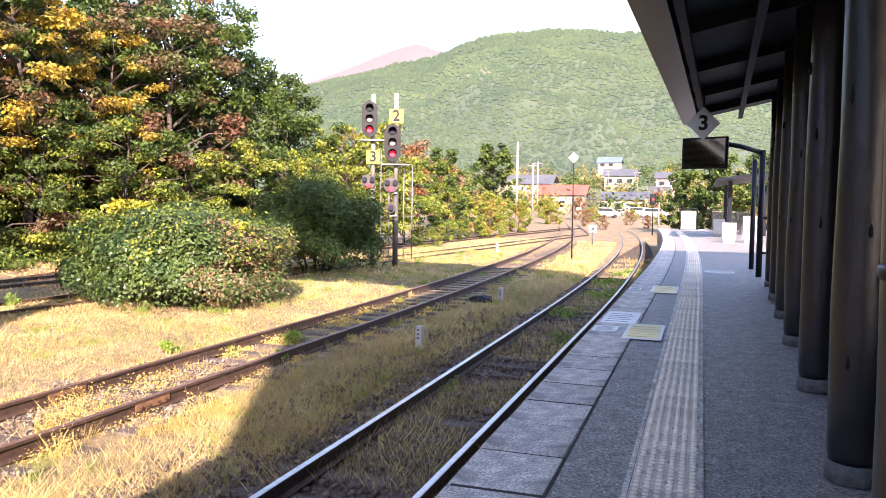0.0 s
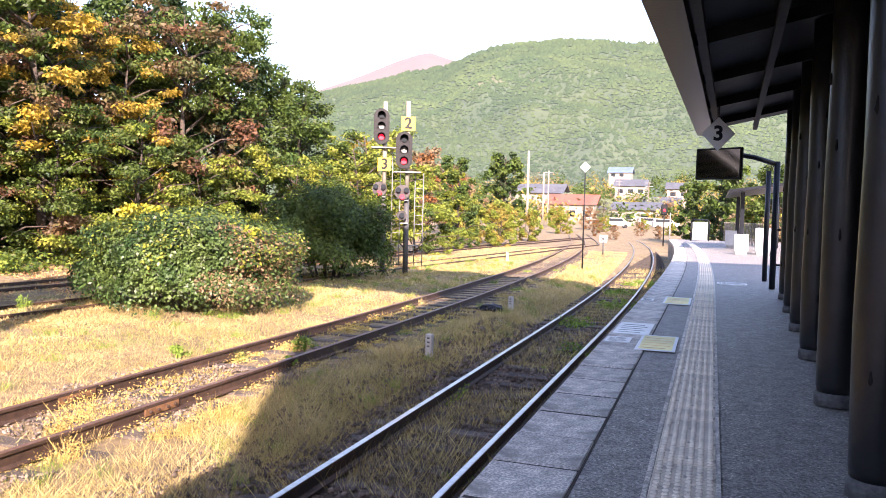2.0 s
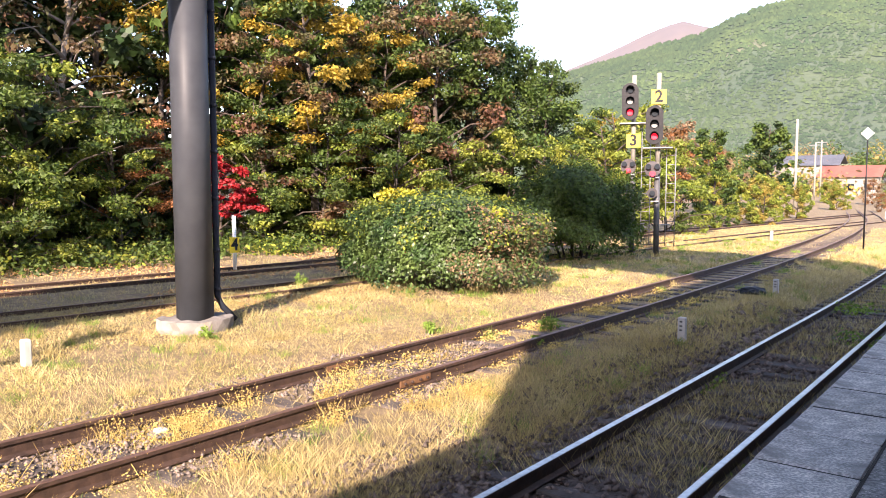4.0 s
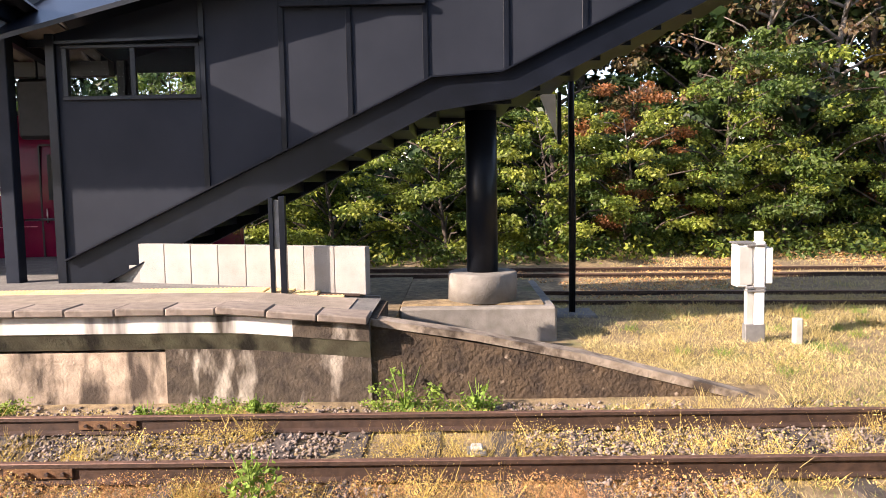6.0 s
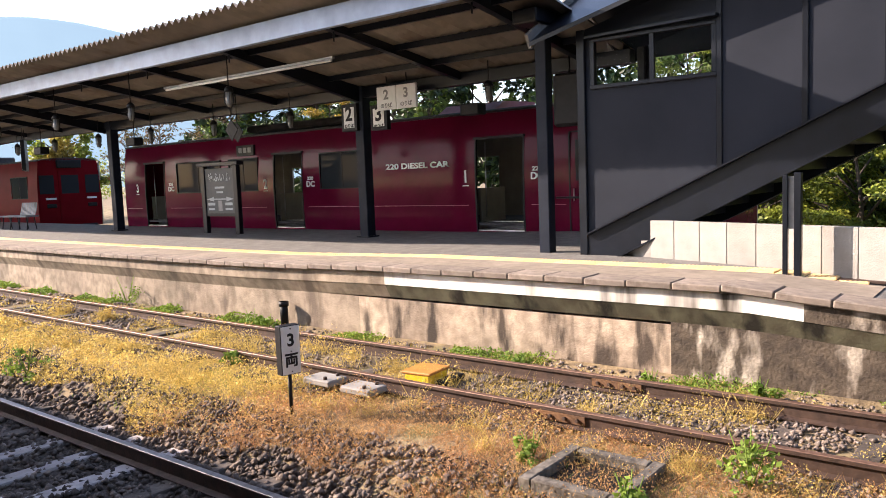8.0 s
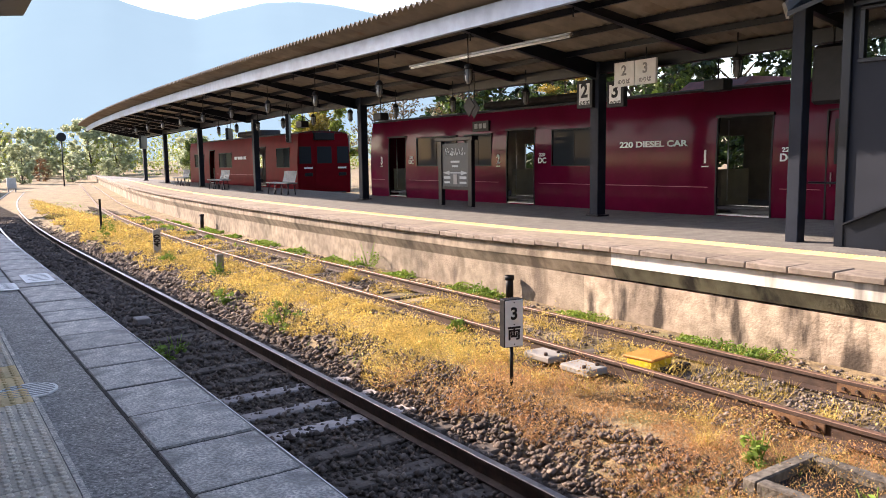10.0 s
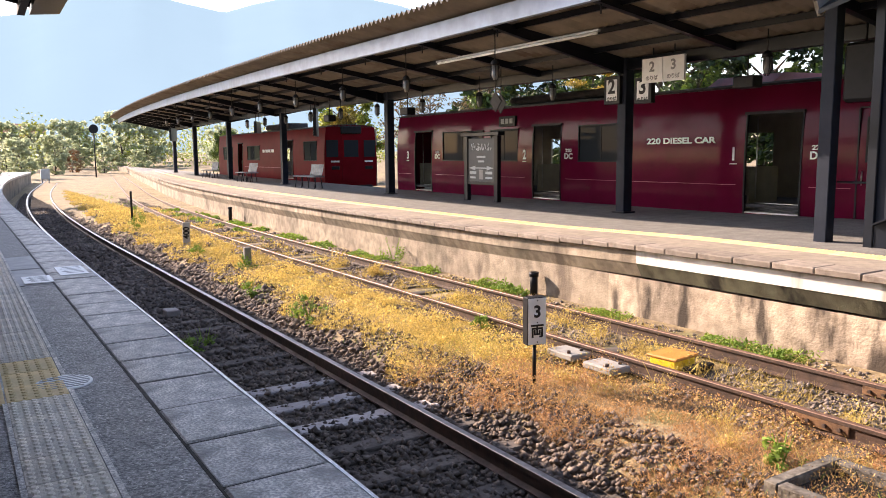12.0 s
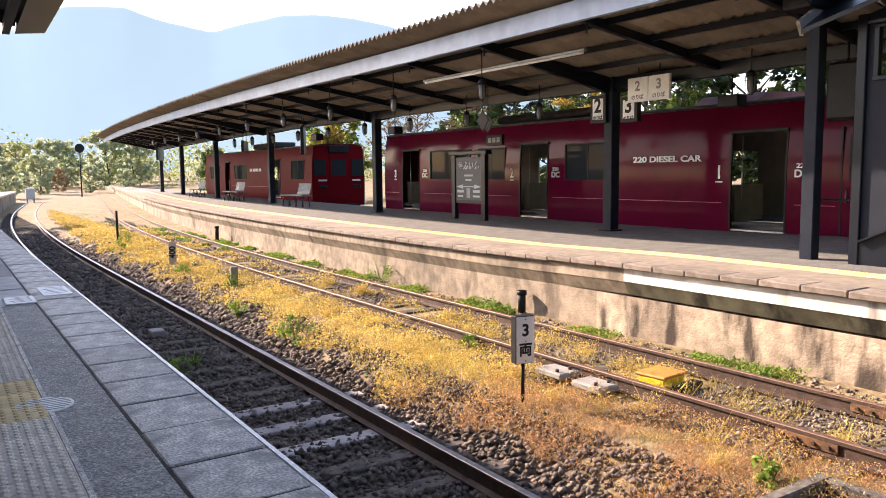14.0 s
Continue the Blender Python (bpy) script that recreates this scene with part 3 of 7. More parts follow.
# treads
bm0 = B()
box(bm0, (SX1 + 0.09, -0.02, -0.17), (SX0 - 0.09, 0.30, 0.0), 0.0)
tread = mesh_of("tread", bm0, M_IRON)
for i in range(13):
    y = -4.75 + i * 0.345
    part("tread", tread, None, stairs, loc=(0, y, low_z(y) + 0.22))
bm = B()
box(bm, (SX1 + 0.09, -0.33, 2.2), (SX0 - 0.09, 0.62, 2.36))
part("landing", bm, M_IRON, stairs)
for i in range(18):
    y = 0.68 + i * 0.37
    part("tread", tread, None, stairs, loc=(0, y, low_z(y) + 0.24))
# side panels above the stringers


def top(y):                  # upper edge of the panels
    return 3.14 + (y + 5.03) * 0.25 if y < 0.5 else 4.52 + (y - 0.5) * 0.478


for side, x in (("a", SX0 - 0.05), ("b", SX1 + 0.05)):
    cuts = [-5.03, -3.18, -2.2, -1.37, -0.43, 0.56, 1.52, 2.55, 3.6, 4.7, 5.8, YT]
    for a, b in zip(cuts, cuts[1:]):
        za = (0.30 + (a + 5.07) * 0.46 if a < -0.4 else 2.50 + max(a - 0.5, 0) * 0.478)
        zb = (0.30 + (b + 5.07) * 0.46 if b < -0.4 else 2.50 + max(b - 0.5, 0) * 0.478)
        bm = B()
        if a == -5.03:      # the panel with the window
            prism(bm, [(a, za), (b, zb), (b, 2.38), (a, 2.38)], x - 0.02, x + 0.02)
            prism(bm, [(a, 2.96), (b, 2.96), (b, top(b)), (a, top(a))], x - 0.02, x + 0.02)
            prism(bm, [(a, 2.38), (-4.86, 2.38), (-4.86, 2.96), (a, 2.96)], x - 0.02, x + 0.02)
            prism(bm, [(-3.27, 2.38), (b, 2.38), (b, 2.96), (-3.27, 2.96)], x - 0.02, x + 0.02)
        else:
            prism(bm, [(a, za), (b, zb), (b, top(b)), (a, top(a))], x - 0.02, x + 0.02)
        part("side_panel", bm, M_PANEL, stairs, "slate grey steel panel")
        bm = B()
        s = 0.045 if side == "a" else -0.045
        box(bm, (min(x, x + s), b - 0.035, zb - 0.02), (max(x, x + s), b + 0.035, top(b)), 0.006)
        if a > -3.3 and a < 0:
            bar(bm, (x + s * 0.7, a + 0.05, za + 0.03), (x + s * 0.7, b - 0.05, zb + 0.03), 0.02, 0.02)
        part("panel_stud", bm, M_IRON, stairs)
    if side == "a":
        win = part("window", box(B(), (x - 0.03, -4.08, 2.38), (x + 0.03, -4.02, 2.96)), M_IRON, stairs, "sliding window in a dark frame")
        bm = B()
        for lo, hi in (((x - 0.04, -4.92, 2.33), (x + 0.06, -3.21, 2.38)), ((x - 0.04, -4.92, 2.96), (x + 0.06, -3.21, 3.0)),
                       ((x - 0.04, -4.92, 2.38), (x + 0.05, -4.86, 2.96)), ((x - 0.04, -3.27, 2.38), (x + 0.05, -3.21, 2.96))):
            box(bm, lo, hi, 0.004)
        part("window_frame", bm, M_IRON, win)
        for y0, y1 in ((-4.85, -4.09), (-4.01, -3.28)):
            pane = part("pane", box(B(), (x - 0.006, y0, 2.385), (x + 0.002, y1, 2.955)), M_CLEAR, win, "clear glass")
            pane.visible_shadow = False
        part("window_hood", prism(B(), [(-4.95, 3.0), (-3.18, 3.04), (-3.18, 3.075), (-4.95, 3.035)], x, x + 0.16), M_IRON, win)
        up = part("window", box(B(), (x + 0.021, -2.12, 3.47), (x + 0.03, -0.47, 4.1)), M_GLASS, stairs, "upper stair window")
        part("window_sill", box(B(), (x, -2.2, 3.40), (x + 0.12, -0.42, 3.46), 0.006), M_IRON, up)
part("corner_post", box(B(), (SX0 - 0.13, -5.12, 0.0), (SX0 + 0.02, -5.0, 3.14), 0.008), M_IRON, stairs)
part("corner_post", box(B(), (SX1 - 0.02, -5.12, 0.0), (SX1 + 0.13, -5.0, 3.14), 0.008), M_IRON, stairs)
# gable roof over the stair
for sx in (-1, 1):
    xm = (SX0 + SX1) / 2
    e = SX0 + 0.45 if sx > 0 else SX1 - 0.45
    bm = B()
    for a, b, z0, z1 in ((-5.6, 0.5, top(-5.6) + 0.07, top(0.49) + 0.07), (0.5, YT + 0.6, top(0.49) + 0.07, top(YT + 0.6) + 0.07)):
        q = [bm.verts.new(p) for p in ((e, a, z0 - 0.12), (xm, a, z0 + 0.75), (xm, b, z1 + 0.75), (e, b, z1 - 0.12))]
        q2 = [bm.verts.new(v.co + Vector((0, 0, 0.06))) for v in q]
        for i in range(4):
            bm.faces.new((q[i], q[(i + 1) % 4], q2[(i + 1) % 4], q2[i]))
        bm.faces.new(q)
        bm.faces.new(q2[::-1])
    part("roof_slope", bm, M_IRON, stairs)
    bm = B()
    bar(bm, (e, -5.62, top(-5.6) + 0.02), (xm, -5.62, top(-5.6) + 0.89), 0.05, 0.2, up=(0, 0, 1))
    part("bargeboard", bm, M_CONC, stairs, "weathered pale bargeboard at the gable end")
# the bridge over the tracks
bridge = thing("footbridge", (0, 0, 0), "charcoal steel covered footbridge crossing high over the tracks", "footbridge")
part("deck", box(B(), (-12.4, YT, 5.25), (2.2, YT + 2.3, 5.6)), M_IRON, bridge)
part("side_wall", box(B(), (-12.4, YT, 5.6), (2.2, YT + 0.08, 8.0)), M_PANEL, bridge)
part("side_wall", box(B(), (-12.4, YT + 2.2, 5.6), (2.2, YT + 2.3, 8.0)), M_PANEL, bridge)
part("roof", box(B(), (-12.7, YT - 0.3, 8.0), (2.4, YT + 2.6, 8.15)), M_IRON, bridge)
# pier under the landing
pier = thing("stair_pier", (-10.5, 0.27, -0.38), "round charcoal steel pier on a concrete ring footing", "pier")
part("shaft", tube(B(), [(0, 0, 0.36), (0, 0, 2.60)], 0.215, 28), M_IRON, pier)
part("footing", tube(B(), [(0, 0, 0.0), (0, 0, 0.36), (0, 0, 0.39)], [0.48, 0.48, 0.46], 32), M_CONC, pier, "grey concrete ring footing")
base = thing("concrete_plinth", (0, 0, 0), "pale weathered concrete plinth below the stair pier", "plinth")
part("block", box(B(), (-12.6, -0.85, -0.95), (-9.9, 1.22, -0.40), 0.03), M_CONC, base)
bm = B()
box(bm, (-12.5, -0.84, -0.8), (-10.05, 1.08, -0.375), 0.02)
part("soil", bm, M_GROUND, base, "dry brown soil and litter lying on the plinth")
# tall column of the footbridge with its downpipe
col = thing("footbridge_column", (-10.1, 6.9, -0.8), "tall round charcoal column with a downpipe on a broken concrete footing", "column")
part("shaft", tube(B(), [(0, 0, 0.02), (0, 0, 6.2)], 0.275, 32), mat("column_paint", (0.042, 0.046, 0.054), (0.055, 0.06, 0.068), 3, 0.5, bump=0.06, spec=0.25), col)
bm = B()
tube(bm, [(0.10, 0.33, 6.0), (0.10, 0.33, 0.42), (0.13, 0.40, 0.25), (0.2, 0.58, 0.03)], 0.048, 12)
for z in (0.5, 1.1, 1.9, 2.6, 3.3, 4.0, 4.7):
    tube(bm, [(0.10, 0.33, z), (0.10, 0.33, z + 0.05)], 0.058, 12)
part("downpipe", bm, M_PANEL, col, "grey downpipe with brackets")
bm = B()
bmesh.ops.create_icosphere(bm, subdivisions=3, radius=1.0)
for v in bm.verts:
    n_ = noise.noise(v.co * 2.3) * 0.3
    v.co = Vector((v.co.x * (0.55 + n_ * 0.3), v.co.y * (0.55 + n_ * 0.3), max(-0.3, min(v.co.z * 0.5, 0.12 + n_ * 0.2))))
part("footing", bm, M_CONC, col, "broken concrete footing")

# ---- island roof ----
roof = thing("island_canopy", (0, 0, 0), "charcoal steel platform canopy with rusty corrugated sheets", "canopy")
RY0, RY1 = -63.0, -5.3


def row_x(y):                # the row of posts
    return -11.7 - bend(-16 - y, 0.0013, 60)


def lift(y):                 # the roof climbs a little along the platform
    return 0.08 + 0.0065 * max(-14 - y, 0)


def sheet_z(u):              # u metres towards the camera from the posts
    return 3.12 + abs(u) * 0.165


yy = span(RY0, RY1, 0.095)
for u0, u1 in ((0.0, 4.42), (-3.4, 0.0)):
    v, f = [], []
    for i, y in enumerate(yy):
        dz = 0.05 * (1 if i % 2 else -1) + lift(y)
        v += [(row_x(y) + u0, y, sheet_z(u0) + dz), (row_x(y) + u1, y, sheet_z(u1) + dz)]
    for i in range(len(yy) - 1):
        f.append((2 * i, 2 * i + 1, 2 * i + 3, 2 * i + 2))
    part("corrugated_sheet", fast_mesh("corrugated_sheet", v, f, M_CORR), None, roof, "rusty corrugated roofing")
ys = span(RY0, RY1, 2.0)
bm = B()
sweep(bm, [(-0.05, -0.13), (0.05, -0.13), (0.05, 0.17), (-0.05, 0.17)], [(row_x(y) + 3.78, y, 3.52 + lift(y)) for y in ys])
part("edge_beam", bm, M_BEAM, roof, "blue-grey edge beam")
for u, w in ((2.9, 0.06), (1.9, 0.06), (0.95, 0.06), (-1.2, 0.06), (-2.4, 0.06)):
    bm = B()
    sweep(bm, [(-w / 2, -0.05), (w / 2, -0.05), (w / 2, 0.05), (-w / 2, 0.05)], [(row_x(y) + u, y, sheet_z(u) - 0.09 + lift(y)) for y in ys])
    part("purlin", bm, M_IRON, roof)
bm = B()
sweep(bm, [(-0.1, -0.22), (0.1, -0.22), (0.1, 0.0), (-0.1, 0.0)], [(row_x(y), y, 3.08 + lift(y)) for y in ys])
part("ridge_beam", bm, M_IRON, roof)
POSTS = [-11.4, -21.7, -31.8, -41.2, -51.0, -60.8]
for y in POSTS:
    x = row_x(y)
    post = part("post", box(B(), (x - 0.12, y - 0.12, 0), (x + 0.12, y + 0.12, 3.1 + lift(y)), 0.012), M_POST, roof, "square charcoal steel post")
    part("base_plate", box(B(), (x - 0.17, y - 0.17, 0), (x + 0.17, y + 0.17, 0.03)), M_IRON, post)
yb = -6.1
while yb > RY0:
    x = row_x(yb)
    bm = B()
    big_ = any(abs(yb - p) < 1.4 for p in POSTS)
    h0 = 0.34 if big_ else 0.16
    for u1, e in ((3.75, 0.12), (-3.2, 0.12)):
        up_ = lift(yb)
        q = [(x, 3.10 + up_), (x + u1, sheet_z(u1) - 0.10 + up_), (x + u1, sheet_z(u1) - 0.10 - e + up_), (x, 3.10 - h0 + up_)]
        prism(bm, q, yb - 0.06, yb + 0.06, "y")
    part("arm", bm, M_IRON, roof)
    for u in (3.3,):
        part("hanger", tube(B(), [(x + u, yb, sheet_z(u) - 0.1 + lift(yb)), (x + u, yb, 3.3 + lift(yb))], 0.015, 6), M_IRON, roof)
    yb -= 2.66
# post of the canopy's end
p = thing("canopy_end_post", (-9.62, -5.74, 0), "square charcoal steel post at the foot of the stairs", "post")
part("shaft", box(B(), (-0.09, -0.09, 0), (0.09, 0.09, 3.5), 0.01), M_POST, p)
part("bracket", box(B(), (-0.15, -0.2, 3.3), (0.5, 0.2, 3.5), 0.02), M_IRON, p)
part("rail", tube(B(), [(-0.1, 0.1, 0.85), (-0.1, 0.7, 0.85)], 0.015, 8), M_IRON, p)

# ---- station canopy and building on the camera's side ----
TILT = 0.0437


def bx(w, y):
    return w + TILT * y


CY0, CY1 = -9.0, 14.4


def eave(u, y):               # u metres in from the eave's edge
    return -0.69 + 0.0225 * y + u

bldg = thing("station_canopy", (0, 0, 0), "black timber station canopy over the platform", "canopy")
bm = B()
q = []
for y in (CY0, CY1):
    q.append([bm.verts.new((eave(u, y), y, z)) for u, z in ((0, 2.75), (0.28, 2.72), (0.28, 2.86), (0, 2.98))])
for i in range(4):
    bm.faces.new((q[0][i], q[0][(i + 1) % 4], q[1][(i + 1) % 4], q[1][i]))
bm.faces.new(q[0][::-1])
bm.faces.new(q[1])
part("fascia", bm, M_IRON, bldg, "dark grey metal fascia")
bm = B()
q = [bm.verts.new((eave(u, y), y, z)) for u, y, z in ((0.28, CY0, 2.86), (3.2, CY0, 3.5), (3.2, CY1, 3.5), (0.28, CY1, 2.86))]
q2 = [bm.verts.new(v.co + Vector((0, 0, 0.16))) for v in q]
bm.faces.new(q)
bm.faces.new(q2[::-1])
for i in range(4):
    bm.faces.new((q[i], q[(i + 1) % 4], q2[(i + 1) % 4], q2[i]))
part("roof_deck", bm, M_DARKWOOD, bldg)
y = CY0 + 0.3
while y < CY1:
    bm = B()
    bar(bm, (eave(0.28, y), y, 2.80), (eave(3.1, y), y, 3.41), 0.05, 0.11)
    part("rafter", bm, M_DARKWOOD, bldg)
    y += 1.97
for u in (0.36, 0.95):
    bm = B()
    bar(bm, (eave(u, CY0), CY0, 2.73 + (u - 0.28) * 0.22), (eave(u, CY1), CY1, 2.73 + (u - 0.28) * 0.22), 0.07, 0.08)
    part("purlin", bm, M_DARKWOOD, bldg)
rng = random.Random(3)
for i in range(-3, 6):
    y = 3.92 + 1.9 * i
    x = bx(0.535, y) - (0.10 if i == -1 else 0.0)
    pil = thing("canopy_pillar", (x, y, 0), "round black timber pillar with a grey stone foot on the platform", "pillar", "canopy pillars")
    k = rng.uniform(-0.006, 0.006)
    part("shaft", tube(B(), [(0, 0, 0.09), (0, 0, 0.14), (k, 0, 0.8), (-k, k, 1.6), (k, 0, 2.4), (0, 0, 3.1)], [0.112, 0.12, 0.123, 0.12, 0.116, 0.114], 28), M_PILLAR, pil)
    part("foot", tube(B(), [(0, 0, 0), (0, 0, 0.07), (0, 0, 0.092)], [0.126, 0.126, 0.115], 28), M_FOOT, pil, "grey stone foot")
    for z in (0.55, 1.15, 1.75, 2.2):
        a = radians(rng.uniform(150, 290))
        part("knot", tube(B(), [(0.115 * math.cos(a), 0.115 * math.sin(a), z - 0.02), (0.122 * math.cos(a), 0.122 * math.sin(a), z), (0.115 * math.cos(a), 0.115 * math.sin(a), z + 0.06)], [0.006, 0.012, 0.006], 6), M_DARKWOOD, pil)
    if i == -1:
        part("band", tube(B(), [(0, 0, 1.09), (0, 0, 1.10), (0, 0, 1.12), (0, 0, 1.13)], [0.12, 0.128, 0.128, 0.12], 28), M_IRON, pil, "steel band")
st = thing("station_building", (0, 0, 0), "black timber station building behind the pillars", "building", kind="structure")
bm = B()
for y0, y1, w0, w1, h in ((3.0, 14.0, 1.6, 1.8, 3.5),):
    q = [(bx(w, y), y) for w, y in ((w0, y0), (w1, y0), (w1, y1), (w0, y1))]
    prism(bm, q, -0.2, h, "z")
part("wall", bm, M_DARKWOOD, st)
# unseen pale wall, added and kept low so daylight reaches the platform
bm = B()
prism(bm, [(bx(1.6, -42), -42), (bx(1.8, -42), -42), (bx(1.8, 3), 3), (bx(1.6, 3), 3)], -0.2, 0.85, "z")
for k in range(12):
    y = 2.8 - 3.9 * k
    prism(bm, [(bx(1.6, y), y), (bx(1.8, y), y), (bx(1.8, y + 0.2), y + 0.2), (bx(1.6, y + 0.2), y + 0.2)], 0.8, 2.7, "z")
part("hall_wall", bm, mat("pale_plaster", (0.6, 0.57, 0.52), (0.52, 0.49, 0.44), 3, 0.9), st, "added unseen low pale wall with posts that lets in and bounces light")
# unseen block, placed and sized to cast the wide shadow beside the tracks
bm = B()
prism(bm, [(bx(2.0, -6.6), -6.6), (bx(9, -6.6), -6.6), (bx(9, 7.5), 7.5), (bx(2.0, 7.5), 7.5)], 3.45, 9.2, "z")
part("hall_tower", bm, M_DARKWOOD, st)
# unseen roof slabs, added to keep direct sun off the platform
bm = B()
prism(bm, [(-0.12, -42), (4, -42), (4, CY0), (-0.12, CY0)], 2.7, 2.95, "z")
prism(bm, [(1.0, CY0), (6, CY0), (6, -5), (1.0, -5)], 2.7, 2.95, "z")
part("rear_roof", bm, M_DARKWOOD, st)


# ---- railcar ----
def railcar(x0, y0, y1, turn, red, label, doors, windows, extra):
    """x0: side that faces the platform, in the car's own x = 0; along y from y0 to y1."""
    car = thing("railcar", (x0, y0, 0), label, "railcar", "railcars")
    car.rotation_euler = (0, 0, turn)
    L = y1 - y0
    zb, zt = -0.28, 2.56
    # side wall towards the platform, with openings cut as strips
    cuts = sorted([(a, b, 0.04, 2.02, "door") for a, b in doors] + [(a, b, c, d, "win") for a, b, c, d in windows])
    body = part("body", box(B(), (-2.6, 0.02, zb + 0.02), (-0.07, 0.06, 2.40)), red, car)

    def skin(z):             # the side leans inwards at its top and foot
        return -0.10 * max((z - 1.0) / 1.42, 0) ** 2 - 0.06 * max((0.5 - z) / 0.78, 0) ** 2

    def panel(a, b, z0, z1, t=0.05):
        bm = B()
        zs = span(z0, z1, 0.12)
        f = [[bm.verts.new((skin(z), yv, z)) for z in zs] for yv in (a, b)]
        g = [[bm.verts.new((skin(z) - t, yv, z)) for z in zs] for yv in (a, b)]
        for i in range(len(zs) - 1):
            bm.faces.new((f[0][i], f[1][i], f[1][i + 1], f[0][i + 1]))
            bm.faces.new((g[0][i], g[0][i + 1], g[1][i + 1], g[1][i]))
            for k in (0, 1):
                bm.faces.new((f[k][i], f[k][i + 1], g[k][i + 1], g[k][i]))
        bm.faces.new((f[0][-1], f[1][-1], g[1][-1], g[0][-1]))
        bm.faces.new((f[0][0], g[0][0], g[1][0], f[1][0]))
        part("side_panel", bm, red, body)

    y = 0.0
    for a, b, c, d, k in cuts:
        panel(y, a, zb, zt)
        if c > zb + 0.1:
            panel(a, b, zb, c)
        panel(a, b, d, zt)
        y = b
    panel(y, L, zb, zt)
    # roof
    bm = B()
    prof = [(-0.12, 2.56), (-0.25, 2.62), (-0.6, 2.67), (-1.375, 2.71), (-2.15, 2.67), (-2.5, 2.62), (-2.63, 2.56)]
    prism(bm, prof, 0.0, L, "y")
    part("roof", bm, M_ROOFGREY, car, "grimy grey roof")
    part("gutter_line", box(B(), (-0.15, 0.02, 2.545), (-0.085, L - 0.02, 2.585)), M_BLACK, car)
    # far side, floor, ends
    part("rear_side", box(B(), (-2.75, 0, zb), (-2.70, L, 0.9)), M_INTERIOR, body)
    part("rear_side", box(B(), (-2.75, 0, 1.7), (-2.70, L, zt)), M_INTERIOR, body)
    for i in range(int(L / 2.2)):
        part("rear_pillar", box(B(), (-2.75, i * 2.2, 0.9), (-2.70, i * 2.2 + 0.9, 1.7)), M_INTERIOR, body)
    part("floor", box(B(), (-2.7, 0.05, 0.14), (-0.06, L - 0.05, 0.2)), M_ROOFGREY, car)
    part("ceiling", box(B(), (-2.6, 0.05, 2.25), (-0.12, L - 0.05, 2.3)), M_INTERIOR, car)
    for ye in (0.0, L - 0.05):
        part("end_wall", prism(B(), [(-0.02, zb), (0.0, 1.0), (-0.12, 2.56), (-0.55, 2.66), (-2.2, 2.66), (-2.63, 2.56), (-2.75, 1.0), (-2.7, zb)], ye, ye + 0.05, "y"), red, car)
    part("underframe", box(B(), (-2.5, 0.3, -0.72), (-0.25, L - 0.3, zb), 0.02), M_BLACK, car)
    for yb in (2.6, L - 2.6):
        for dy in (-1.0, 1.0):
            wh = part("wheelset", tube(B(), [(-0.72, yb + dy, -0.37), (-0.84, yb + dy, -0.37)], 0.4, 24), M_RUST, car)
            part("axle", tube(B(), [(-0.84, yb + dy, -0.37), (-1.95, yb + dy, -0.37)], 0.08, 10), M_RUST, wh)
    # doors: opening frame, step, inside
    for a, b in doors:
        d = part("doorway", box(B(), (-0.05, a - 0.03, 1.99), (0.012, b + 0.03, 2.045)), M_BLACK, car, "open doorway with a dark rubber edge")
        for yv in (a, b):
            bm = B()
            zs = span(-0.2, 2.0, 0.28)
            for z0, z1 in zip(zs, zs[1:]):
                bar(bm, (skin(z0) - 0.01, yv, z0), (skin(z1) - 0.01, yv, z1), 0.035, 0.05, up=(1, 0, 0))
            part("door_edge", bm, M_BLACK, d)
        part("step", box(B(), (-0.4, a, 0.02), (-0.02, b, 0.05)), M_STEEL, d, "steel step")
        part("sill", box(B(), (-0.42, a, 0.19), (-0.36, b, 0.215)), M_STEEL, d)
        part("riser", box(B(), (-0.40, a, 0.05), (-0.38, b, 0.19)), M_GREYMETAL, d)
        part("partition", box(B(), (-1.2, a - 0.1, 0.2), (-0.25, a - 0.05, 0.95)), M_INTERIOR, d, "cream partition")
        part("partition", box(B(), (-1.2, b + 0.05, 0.2), (-0.25, b + 0.1, 0.95)), M_INTERIOR, d, "cream partition")
        part("heater_box", box(B(), (-2.65, a + 0.25, 0.2), (-2.1, b - 0.15, 0.75), 0.03), M_SEATDARK, d)
        part("panel_board", box(B(), (-2.62, a - 0.35, 0.2), (-2.55, a + 0.05, 2.2)), M_INTERIOR, d)
        part("hand_bar", tube(B(), [(-0.3, a + 0.06, 0.3), (-0.3, a + 0.06, 1.95)], 0.014, 8), M_STEEL, d)
    for a, b, c, dd in windows:
        w = part("window", box(B(), (-0.045, a, c), (-0.03, b, dd)), M_GLASS, car, "dark tinted window")
        bm = B()
        for lo, hi in (((-0.04, a - 0.03, c - 0.03), (0.006, b + 0.03, c)), ((-0.05, a - 0.03, dd), (-0.006, b + 0.03, dd + 0.03)),
                       ((-0.04, a - 0.03, c), (0.0, a, dd)), ((-0.04, b, c), (0.0, b + 0.03, dd)),
                       ((-0.035, (a + b) / 2 - 0.015, c), (-0.02, (a + b) / 2 + 0.015, dd))):
            box(bm, lo, hi)
        part("window_frame", bm, M_BLACK, w)
    for y0_, w_, h_ in extra:
        part("roof_unit", box(B(), (-1.9, y0_, 2.72), (-0.75, y0_ + w_, 2.72 + h_), 0.06), M_ROOFGREY, car, "grey roof unit")
    return car, body, skin


